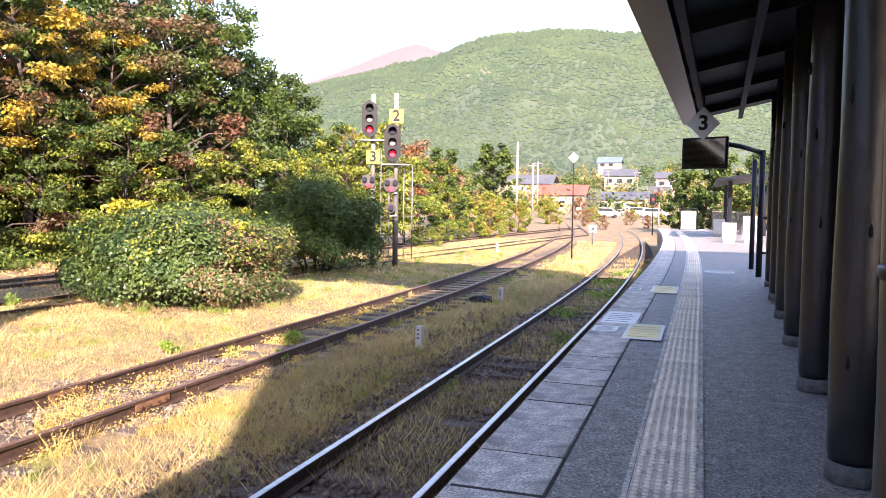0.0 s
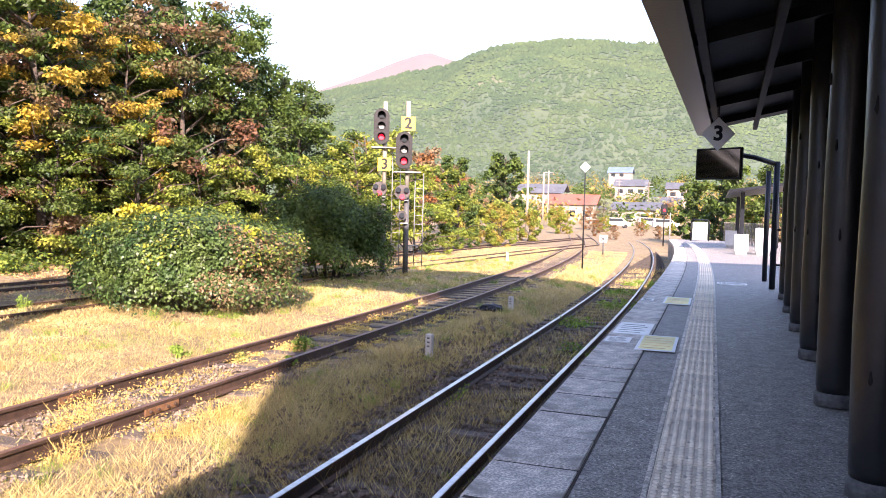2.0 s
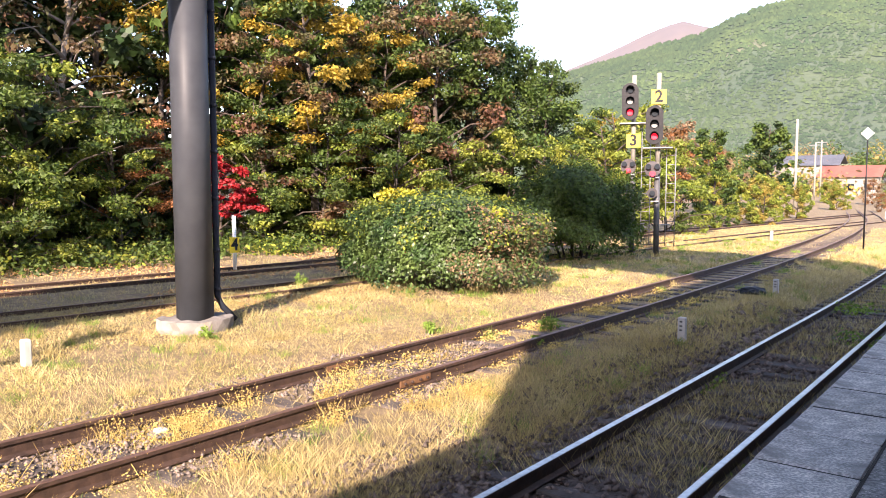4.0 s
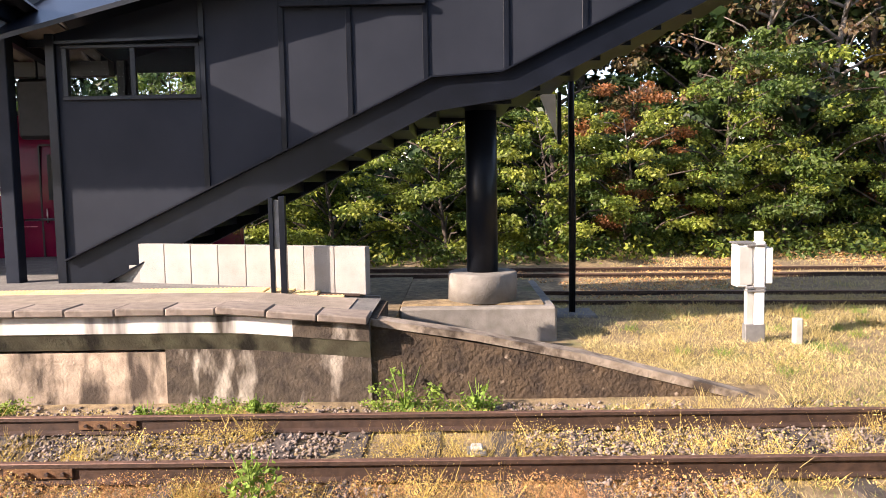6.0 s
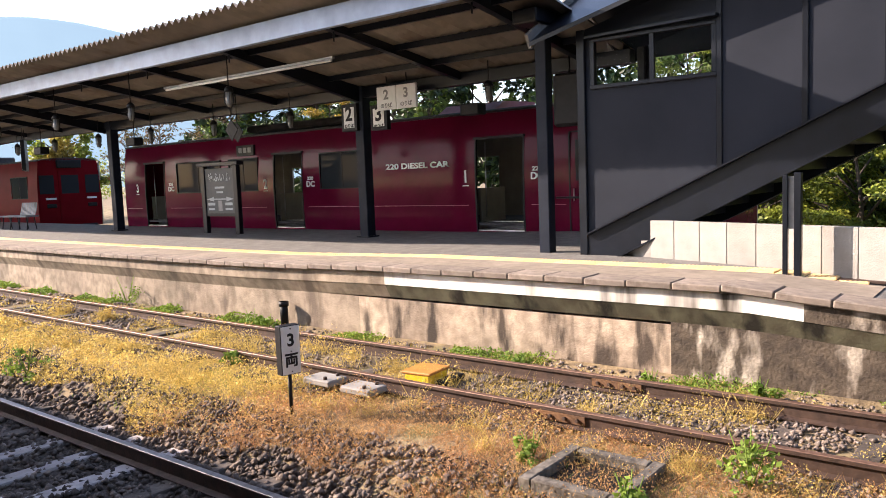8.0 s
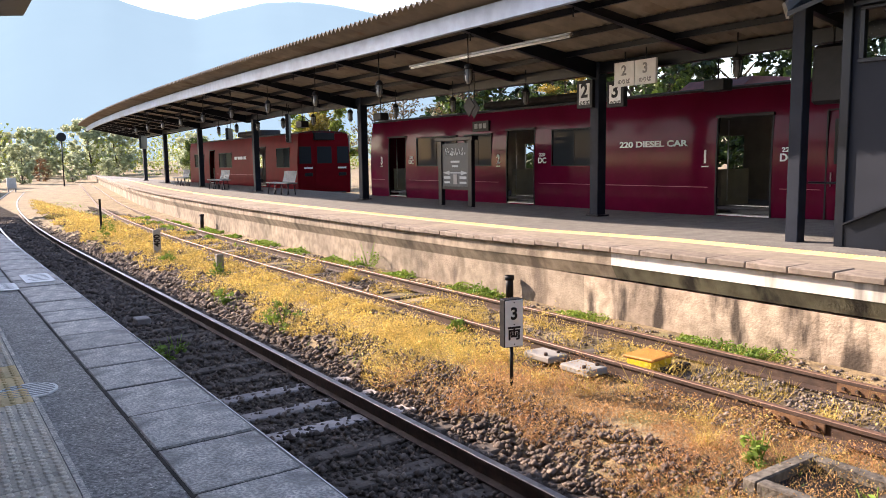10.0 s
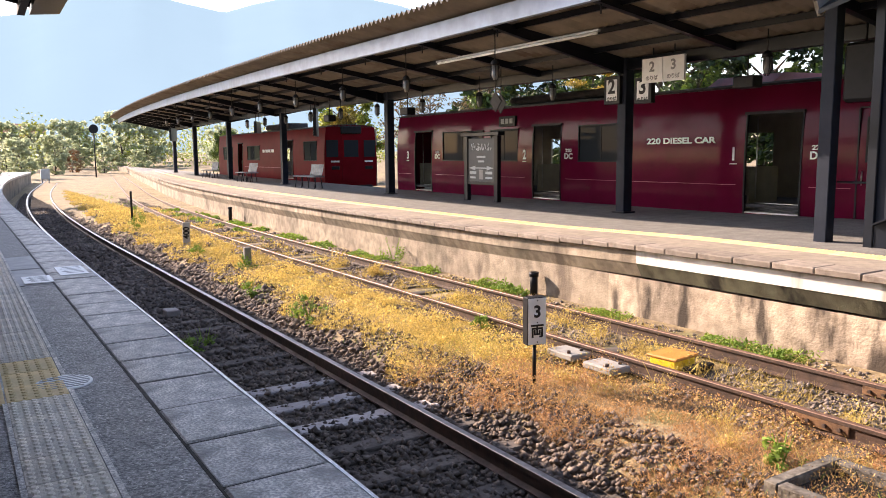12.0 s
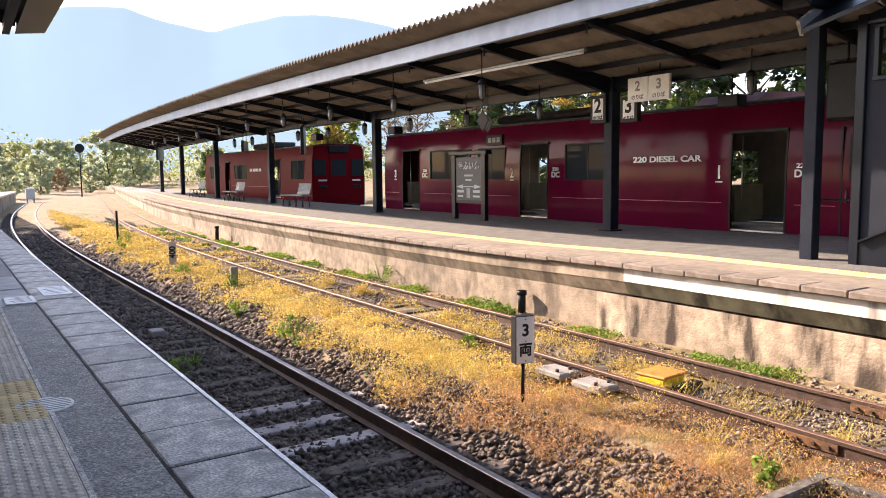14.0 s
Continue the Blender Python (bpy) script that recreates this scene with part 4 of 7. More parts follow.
def letter(car, body, size, y, z, material, label, squeeze=1.0, x=0.006, width=0.0):
    me = text_mesh(body, size, material, squeeze=squeeze)
    if width:
        xs = [v.co.x for v in me.vertices]
        me.transform(Matrix.Diagonal((width / (max(xs) - min(xs)), 1, 1, 1)))
    me.transform(Matrix.Rotation(radians(90), 4, "Z"))
    part("lettering", me, None, car, label, loc=(x, y, z))


def bars(car, y0, y1, z, h, material, x=0.004, words=(1,)):
    """Plain bars for a line of small lettering."""
    n = sum(words) + 0.4 * (len(words) - 1)
    k = (y1 - y0) / n
    y = y0
    for w in words:
        part("lettering_bar", box(B(), (x, y, z - h / 2), (x + 0.004, y + w * k, z + h / 2)), material, car)
        y += (w + 0.4) * k


YC = -24.1
car1, body1, skin1 = railcar(-13.36, YC, -4.6, 0.0, M_RED, "glossy crimson diesel railcar with open doors at the platform",
                             [(1.25, 2.35), (7.65, 8.8), (14.4, 15.62)],
                             [(3.06, 5.25, 1.06, 1.93), (5.7, 6.95, 1.06, 1.93), (9.5, 11.05, 1.06, 1.93)], [(5.6, 4.6, 0.2)])
part("roof_cover", prism(B(), [(-0.5, 2.64), (-0.9, 2.86), (-2.2, 2.9), (-2.3, 2.64)], 13.0, 14.6, "y"), M_PINKCOVER, car1, "pale red roof cover")
letter(car1, "220 DIESEL CAR", 0.178, 12.73, 1.50, M_LETTER, "white lettering", 1.12, width=1.9)
letter(car1, "1", 0.37, 14.13, 1.2, M_LETTER, "white numeral", 0.8)
letter(car1, "2", 0.36, 7.3, 1.21, M_LETTER, "white numeral", 0.8)
letter(car1, "3", 0.36, 0.78, 1.22, M_LETTER, "white numeral", 0.8)
for yn, zz in ((14.13, 1.0), (7.3, 1.02), (0.78, 1.03)):
    part("numeral_underline", box(B(), (0.003, yn - 0.085, zz), (0.008, yn + 0.085, zz + 0.022)), M_LETTER, car1)
for yn in (15.95, 9.12, 2.72):
    letter(car1, "220", 0.12, yn, 1.32, M_LETTER, "small white lettering", 1.3)
    letter(car1, "DC", 0.20, yn, 1.17, M_LETTER, "small white lettering", 1.1)
bars(car1, 11.85, 13.65, 0.28, 0.075, M_LETTER, x=-0.012, words=(1.0, 1.15, 1.2))
bars(car1, 2.6, 4.2, 0.28, 0.075, M_LETTER, x=-0.012, words=(1.0, 1.15, 1.2))
part("destination_board", box(B(), (-0.1, 6.1, 2.03), (0.0, 6.85, 2.32)), M_BLACK, car1, "dark destination display")
bars(car1, 6.2, 6.75, 2.18, 0.14, M_GREYMETAL, x=0.0, words=(1, 1, 1))
# crew door at the leading end
cd = part("crew_door", box(B(), (-0.04, 16.68, -0.1), (0.008, 16.71, 2.0)), M_BLACK, car1, "narrow crew door")
part("door_edge", box(B(), (-0.04, 17.38, -0.1), (0.008, 17.41, 2.0)), M_BLACK, cd)
part("door_edge", box(B(), (-0.07, 16.68, 2.0), (-0.02, 17.41, 2.03)), M_BLACK, cd)
part("pane", box(B(), (-0.05, 16.83, 1.05), (0.0, 17.25, 1.85)), M_GLASS, cd, "dark tinted window")
part("handle", tube(B(), [(0.03, 16.80, 0.65), (0.03, 16.80, 0.9)], 0.012, 8), M_STEEL, cd, "steel handle")
# thin pale strips paint the reflection line along the car side
for a, b in ((-0.2, 1.0), (2.6, 7.3), (9.0, 14.2), (15.8, 16.6)):
    part("rubbing_strip", box(B(), (0.0, max(a, 0.1), 0.578), (0.005, b, 0.588)), M_PINKCOVER, car1, "thin pale strip painting a reflection on the car side")

ang = math.atan(0.03)
car2, body2, skin2 = railcar(-15.2, -52.3, -33.4, -ang, M_RED2, "bright red diesel railcar standing further along the platform",
                             [(4.6, 5.6), (13.6, 14.6)], [(1.2, 2.1, 1.0, 1.8), (2.5, 3.4, 1.0, 1.8), (6.6, 9.0, 1.0, 1.8), (16.2, 17.9, 1.0, 1.9)],
                             [(8.0, 4.0, 0.3)])
for a, b in ((-0.7, -0.1), (-1.75, -1.0), (-2.65, -2.05)):
    part("windscreen", box(B(), (a, 18.9, 1.15), (b, 18.93, 1.95)), M_GLASS, car2, "front window")
part("front_door", box(B(), (-1.85, 18.9, 0.0), (-0.9, 18.925, 2.15)), M_RED2, car2)
part("destination_box", box(B(), (-1.9, 18.85, 2.25), (-0.85, 19.0, 2.6), 0.03), M_BLACK, car2)
for x in (-0.55, -2.3):
    part("head_lamp", box(B(), (x - 0.2, 18.9, 0.55), (x + 0.2, 18.96, 0.72), 0.02), M_BLACK, car2)
    part("lettering_bar", box(B(), (x - 0.2, 18.9, 0.9), (x + 0.22, 18.935, 0.98)), M_LETTER, car2)
part("skirt", box(B(), (-2.5, 18.6, -0.6), (-0.25, 18.95, -0.2), 0.05), M_BLACK, car2)
bars(car2, 9.6, 11.6, 1.5, 0.16, M_LETTER, words=(1, 2.2, 1.1))
part("rubbing_strip", box(B(), (0.0, 6.0, 0.578), (0.005, 13.4, 0.592)), M_PINKCOVER, car2)


# ---- trees ----
def leaf_cloud(rng, blobs, n, size, flat=0.5):
    """Leaves as small folded-free rhombs spread over the blobs (x, y, z, rx, ry, rz)."""
    w = np.array([b[3] * b[4] + b[4] * b[5] for b in blobs])
    pick = rng.choice(len(blobs), n, p=w / w.sum())
    bl = np.array(blobs)[pick]
    d = rng.normal(size=(n, 3))
    d /= np.linalg.norm(d, axis=1)[:, None]
    r = rng.uniform(0.1, 1.0, n) ** 0.5 * rng.uniform(0.75, 1.3, n)
    c = bl[:, :3] + d * r[:, None] * bl[:, 3:6]
    nrm = d * 0.6 + rng.normal(size=(n, 3)) * 0.6 + np.array([0, 0, flat])
    nrm /= np.linalg.norm(nrm, axis=1)[:, None]
    a = np.cross(nrm, rng.normal(size=(n, 3)))
    a /= np.linalg.norm(a, axis=1)[:, None]
    b = np.cross(nrm, a)
    s = size * rng.uniform(0.6, 1.4, n)[:, None]
    v = np.stack([c - a * s, c + b * s * 0.55, c + a * s, c - b * s * 0.55], 1).reshape(-1, 3)
    f = np.arange(4 * n).reshape(n, 4)
    return v, f


def make_tree(seed, height, spread, leaf, bark, n, size, label, low=0.25, layered=True, second=None):
    rng = np.random.default_rng(seed)
    tree = thing("tree", (0, 0, 0), label, "tree", "trees along the tracks")
    bm = B()
    lean = rng.uniform(-0.06, 0.06, 2)
    top = height * 0.92
    pts = [(lean[0] * z + 0.1 * math.sin(z), lean[1] * z + 0.1 * math.cos(z * 1.3), z) for z in span(0, top, height / 7)]
    tube(bm, pts, [max(0.035 * height * (1 - z[2] / (height * 1.05)) * 0.5, 0.02) for z in pts], 8)
    blobs = []
    k = int(14 + height * 1.4)
    for i in range(k):
        z = height * (low + (1 - low) * (i + 0.5) / k * 0.9)
        a = i * 2.4 + rng.uniform(-0.5, 0.5)
        taper = 1 - 0.75 * max((z / height - 0.35) / 0.65, 0) ** 1.6
        reach = spread * taper * rng.uniform(0.55, 1.05)
        end = Vector((lean[0] * z + math.cos(a) * reach, lean[1] * z + math.sin(a) * reach, z + reach * rng.uniform(0.05, 0.4)))
        st_ = Vector((lean[0] * z, lean[1] * z, z - reach * 0.25))
        mid = st_.lerp(end, 0.55) + Vector((0, 0, 0.12 * reach))
        tube(bm, [st_, mid, end], [0.012 * height * 0.5, 0.03, 0.012], 6)
        for t in (0.5, 0.78, 1.0):
            c = st_.lerp(end, t) + Vector(rng.normal(size=3) * 0.09 * spread)
            r = (0.35 + 0.5 * rng.random()) * spread * 0.24
            blobs.append((c.x, c.y, c.z, r * rng.uniform(0.8, 1.5), r * rng.uniform(0.8, 1.5), r * (0.5 if layered else 0.85)))
    part("trunk", bm, bark, tree, "bark-covered trunk and limbs")
    if second:
        half = [b for i, b in enumerate(blobs) if i % 3 == 0]
        other = [b for i, b in enumerate(blobs) if i % 3]
        v, f = leaf_cloud(rng, half, n // 3, size)
        part("crown", fast_mesh("crown", v, f, M_LEAF[second]), None, tree)
        v, f = leaf_cloud(rng, other, n - n // 3, size)
    else:
        v, f = leaf_cloud(rng, blobs, n, size)
    part("crown", fast_mesh("crown", v, f, M_LEAF[leaf]), None, tree)
    return tree


KINDS = {
    "dark": make_tree(1, 13, 3.9, "evergreen", M_BARK, 5500, 0.22, "tall dark evergreen tree behind the tracks", 0.02, False, "green"),
    "maple": make_tree(2, 6.5, 2.9, "green", M_BARK, 12500, 0.068, "green maple tree turning yellow in layers", 0.02, True, "yellowgreen"),
    "light": make_tree(3, 4.4, 2.4, "yellowgreen", M_BARK, 11500, 0.062, "yellow-green maple tree in the sun", 0.0, True, "green"),
    "orange": make_tree(4, 7.0, 2.8, "orange", M_BARK, 14000, 0.066, "orange autumn maple tree", 0.1, True, "russet"),
    "yellow": make_tree(5, 10.5, 3.0, "yellow", M_BARK, 14000, 0.085, "tall tree with yellow autumn leaves", 0.3, True, "green"),
    "russet": make_tree(6, 9.5, 3.3, "russet", M_BARK, 13000, 0.085, "russet and green autumn tree", 0.04, True, "green"),
    "camphor": make_tree(7, 11.5, 3.5, "green", M_BARK, 17500, 0.102, "dense green broadleaf tree", 0.03, False, "evergreen"),
    "red": make_tree(8, 3.2, 1.3, "red", M_BARK, 5000, 0.07, "small scarlet maple tree", 0.3, True),
    "bare": make_tree(9, 10.5, 2.8, "russet", M_BARK_PALE, 1800, 0.10, "nearly bare tree with grey limbs", 0.3, True),
    "farlight": make_tree(10, 5.0, 2.5, "yellowgreen", M_BARK, 6500, 0.12, "sunlit yellow-green tree in the distance", 0.0, False, "gold"),
    "fargreen": make_tree(12, 9.0, 3.2, "green", M_BARK, 6500, 0.19, "green broadleaf tree in the distance", 0.05, False, "evergreen"),
    "farpink": make_tree(13, 6.0, 2.6, "dry", M_BARK_PALE, 5200, 0.11, "reddish autumn tree in the distance", 0.1, False, "orange"),
    "farpale": make_tree(15, 9.0, 3.4, "pale", M_BARK, 6000, 0.2, "green broadleaf tree with distance haze painted into its pale leaves", 0.03, False, "pale"),
    "pine": make_tree(14, 8.0, 1.9, "green", M_BARK, 9000, 0.11, "slender green conifer beside the line", 0.0, False, "yellowgreen"),
}
used = set()


def plant(kind, x, y, scale=1.0, turn=0.0, z=None):
    z = ground_z(x, y) - 0.05 if z is None else z
    m = Matrix.Translation((x, y, z)) @ Matrix.Rotation(turn, 4, "Z") @ Matrix.Diagonal((scale, scale, scale, 1))
    if kind not in used:
        used.add(kind)
        KINDS[kind].matrix_basis = m
        return KINDS[kind]
    c = copy_thing(KINDS[kind], Matrix.Identity(4))
    c.matrix_basis = m
    return c


trng = random.Random(11)
# dark back row
for y in span(-40, 32, 4.2):
    plant("dark", -29 + trng.uniform(-1.5, 1.5), y + trng.uniform(-1, 1), trng.uniform(0.7, 1.0), trng.uniform(0, 6))
for kind, x, y, s in (
        # behind the stairs
        ("light", -20.6, -10, 1.0), ("light", -20.2, -6.5, 0.95), ("light", -20.1, -3.4, 0.9), ("maple", -22.8, -4.8, 0.85), ("light", -20.2, -0.4, 0.92),
        ("maple", -23.0, -1.0, 0.8), ("light", -20.3, 2.3, 0.92), ("maple", -23.5, -9, 0.95), ("maple", -24.2, 3.0, 1.1), ("light", -21, 4.6, 0.9),
        # middle
        ("orange", -22.4, 5.2, 0.72), ("maple", -21.6, 7.4, 0.85), ("maple", -22.3, 10.0, 1.0), ("russet", -25.5, 8.0, 1.0), ("bare", -25, 12.0, 1.05), ("bare", -24.4, 9.4, 1.0),
        ("light", -21.2, 9.0, 0.7), ("yellow", -24.6, 15.6, 0.95), ("orange", -23.0, 13.4, 0.66), ("maple", -22.2, 12.4, 0.75), ("maple", -21.9, 17.6, 0.85),
        ("yellow", -21.4, 19.9, 1.0), ("russet", -23.4, 22.0, 0.95), ("maple", -20.8, 19.6, 0.85), ("russet", -22.0, 24.0, 1.08), ("russet", -20.4, 25.6, 1.12), ("yellow", -21.6, 23.4, 0.82), ("light", -15.6, 28.6, 0.95), ("light", -17.6, 27.0, 1.1),
        ("maple", -19.6, 22.4, 0.9), ("light", -19, 25, 0.95), ("camphor", -20.4, 28.4, 0.98), ("camphor", -18.4, 31.0, 0.68), ("camphor", -20.5, 33, 0.8), ("light", -16.0, 32.5, 1.25), ("light", -17.2, 36.5, 1.5),
        ("yellow", -18.5, 39, 0.6), ("light", -14.8, 37.0, 1.1), ("red", -21.3, 15.4, 1.0), ("camphor", -22.6, 30.5, 1.0), ("camphor", -24, 25, 0.9), ("dark", -26.5, 4.5, 1.0), ("dark", -26.2, 9.5, 1.0), ("dark", -25.6, 0.5, 0.85), ("dark", -25.8, 13.5, 0.9), ("dark", -25.5, 18, 0.95), ("dark", -25.5, 22, 1.0), ("dark", -24.8, 28, 0.95), ("russet", -22.6, 18.2, 0.9),
        # past the signals
        ("pine", -14.6, 44, 0.72), ("pine", -17, 50, 0.8), ("farlight", -13.4, 49, 0.56), ("farlight", -15.5, 54, 0.66), ("farlight", -19, 58, 0.79), ("farlight", -14.5, 62, 0.56), ("farpink", -24, 62, 1.3),
        ("farpink", -25, 75, 1.1), ("farlight", -20, 78, 0.66), ("farlight", -17, 90, 0.59), ("farpink", -31, 90, 1.3), ("fargreen", -28, 104, 1.2), ("farlight", -22, 112, 0.66),
        ("farpink", -9, 74, 0.26), ("farpink", -12, 84, 0.34), ("farpink", -8, 92, 0.3), ("farlight", -5, 100, 0.33), ("farlight", -14, 104, 0.46), ("farpink", -17, 112, 0.6), ("farlight", -10, 120, 0.36), ("farpink", -5.5, 84, 0.26), ("farpale", -20, 150, 0.6), ("farpale", -13, 182, 0.7), ("farpale", -30, 165, 0.7), ("farpink", -8, 150, 0.8), ("fargreen", 0.6, 66, 0.86), ("fargreen", 4.2, 68, 0.86), ("fargreen", -1.5, 74, 0.7), ("farpink", 5.5, 58, 0.85), ("farpink", 9, 62, 1.0), ("farlight", 2.5, 72, 0.79), ("farpink", 6.5, 46, 0.55),
        # behind the railcars
        ("dark", -22, -12, 0.50), ("dark", -23, -19, 0.5), ("yellow", -23, -24, 0.55), ("bare", -21, -30, 0.62), ("bare", -22, -36, 0.66), ("fargreen", -20.0, -27.2, 0.55), ("dark", -24, -30, 0.4),
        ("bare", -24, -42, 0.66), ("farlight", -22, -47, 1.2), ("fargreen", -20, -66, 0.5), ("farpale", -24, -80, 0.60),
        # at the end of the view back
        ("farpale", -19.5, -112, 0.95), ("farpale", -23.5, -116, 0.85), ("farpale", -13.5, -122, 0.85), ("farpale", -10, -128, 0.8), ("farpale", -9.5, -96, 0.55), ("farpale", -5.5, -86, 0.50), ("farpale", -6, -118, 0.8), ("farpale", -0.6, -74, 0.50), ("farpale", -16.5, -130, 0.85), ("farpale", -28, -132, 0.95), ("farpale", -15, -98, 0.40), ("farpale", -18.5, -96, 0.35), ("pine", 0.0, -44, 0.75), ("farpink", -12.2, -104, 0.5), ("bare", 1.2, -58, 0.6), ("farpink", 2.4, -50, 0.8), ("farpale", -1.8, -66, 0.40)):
    plant(kind, x, y, s, trng.uniform(0, 6))

# low growth under the trees
urng = np.random.default_rng(31)
for key, n_, label in (("green", 16000, "green undergrowth at the foot of the trees"), ("yellowgreen", 9000, "yellow-green creepers at the foot of the trees")):
    bl = [(urng.uniform(-22.5, -19.0), urng.uniform(-12, 31), 0, urng.uniform(0.3, 0.7), urng.uniform(0.4, 0.9), urng.uniform(0.2, 0.55)) for _ in range(240)]
    bl = [(x, y, ground_z(x, y) + r3 * 0.5, r1, r2, r3) for x, y, _, r1, r2, r3 in bl]
    v, f = leaf_cloud(urng, bl, n_, 0.07)
    thing("undergrowth", (0, 0, 0), label, "undergrowth", kind="stuff", data=fast_mesh("undergrowth", v, f, M_LEAF[key]))
bl = [(urng.uniform(-26, -23.5), urng.uniform(-14, 34), 0, 1.2, 1.2, urng.uniform(0.8, 2.4)) for _ in range(160)]
bl = [(x, y, ground_z(x, y) + r3 * 0.6, r1, r2, r3) for x, y, _, r1, r2, r3 in bl]
v, f = leaf_cloud(urng, bl, 22000, 0.14)
thing("thicket", (0, 0, 0), "dark evergreen thicket behind the maples", "thicket", kind="stuff", data=fast_mesh("thicket", v, f, M_LEAF["evergreen"]))


# clipped bush and the dark one behind it
def dome(rng, n, rx, ry, h, size, depth=0.12, keep=None, wild=0.16):
    """Leaves spread over the skin of a clipped, lumpy dome."""
    d = rng.normal(size=(n, 3))
    d[:, 2] = np.abs(d[:, 2]) * 1.1 - 0.35
    d /= np.linalg.norm(d, axis=1)[:, None]
    k = (np.abs(d[:, 0]) ** 2.8 + np.abs(d[:, 1]) ** 2.8 + np.abs(d[:, 2]) ** 2.8) ** (-1 / 2.8)
    lump = 1 + wild * 0.5 * (np.sin(d[:, 0] * 7 + 1.3) * np.sin(d[:, 1] * 6 + 0.4) + np.sin(d[:, 2] * 9 + d[:, 0] * 5)) + 0.05 * np.sin(d[:, 0] * 23) * np.sin(d[:, 1] * 19 + d[:, 2] * 17)
    c = d * (k * lump * (1 - np.abs(rng.normal(0, depth, n))) + rng.normal(0, 0.02, n))[:, None] * np.array([rx, ry, h * 0.62]) + np.array([0, 0, h * 0.38])
    ok = c[:, 2] > 0.03
    if keep is not None:
        ok &= keep(d, c)
    c, d = c[ok], d[ok]
    m = len(c)
    nrm = d * 0.8 + rng.normal(size=(m, 3)) * 0.55 + np.array([0, 0, 0.35])
    nrm /= np.linalg.norm(nrm, axis=1)[:, None]
    a = np.cross(nrm, rng.normal(size=(m, 3)))
    a /= np.linalg.norm(a, axis=1)[:, None]
    b = np.cross(nrm, a)
    q = size * rng.uniform(0.6, 1.4, m)[:, None]
    v = np.stack([c - a * q, c + b * q * 0.55, c + a * q, c - b * q * 0.55], 1).reshape(-1, 3)
    return v, np.arange(4 * m).reshape(m, 4)


def bush(x, y, rx, ry, h, leaf, n, label, seed, size=0.042, flowers=False, wild=0.16):
    rng = np.random.default_rng(seed)
    b = thing("bush", (x, y, ground_z(x, y)), label, "bush")
    stems = B()
    for i in range(11):
        a = i * 0.58
        tube(stems, [(0.25 * rx * math.cos(a), 0.25 * ry * math.sin(a), 0), (rx * 0.5 * math.cos(a), ry * 0.5 * math.sin(a), h * 0.4), (rx * 0.75 * math.cos(a), ry * 0.75 * math.sin(a), h * 0.72)], [0.035, 0.02, 0.01], 6)
    part("stem", stems, M_BARK, b)
    dry = (lambda d, c: d[:, 0] + 0.12 * np.sin(d[:, 2] * 6 + d[:, 1] * 5) > 0.62) if flowers else None
    body = (lambda d, c: ~dry(d, c) | (rng.random(len(d)) < 0.42)) if flowers else None
    part("foliage", fast_mesh("foliage", *dome(rng, n, rx, ry, h, size, 0.2 if wild > 0.3 else 0.12, body, wild), M_LEAF[leaf]), None, b)
    if flowers:
        part("new_growth", fast_mesh("new_growth", *dome(rng, n, rx * 1.02, ry * 1.02, h * 1.03, size, 0.05, lambda d, c: (d[:, 2] + 0.3 * np.sin(d[:, 0] * 9) > 0.42) & (rng.random(len(d)) < 0.1)), M_LEAF["yellowgreen"]), None, b, "yellow-green young shoots on top")
        part("dry_growth", fast_mesh("dry_growth", *dome(rng, n // 2, rx * 0.99, ry * 0.99, h, size * 0.8, 0.1, dry), M_LEAF["dry"]), None, b, "dry pinkish brown twigs and leaves")
        v, f = leaf_cloud(rng, [(-rx * 0.5, -ry * 0.3, h * 1.0, 0.28, 0.3, 0.2), (-rx * 0.25, -ry * 0.3, h * 1.02, 0.3, 0.25, 0.1), (rx * 0.8, -ry * 0.3, h * 0.82, 0.18, 0.2, 0.12)], 700, 0.055, 0.8)
        tagged(part("young_shoot", fast_mesh("young_shoot", v, f, M_LEAF["lemon"]), None, b), "bright yellow shoots", kind="stuff")
        bm = B()
        bmesh.ops.create_icosphere(bm, subdivisions=2, radius=0.05)
        part("flower", bm, M_LEAF["red"], b, "single red blossom", loc=(0.12 * rx, -ry * 0.98, h * 0.42))
    return b


bush(-10.35, 13.3, 2.25, 1.6, 1.98, "bushgreen", 60000, "wide clipped green bush with yellow-green tips on the dry grass", 21, 0.038, True)
bush(-11.35, 21.2, 1.6, 2.0, 2.75, "green", 30000, "dark evergreen bush beside the signals", 22, 0.055, wild=0.34)

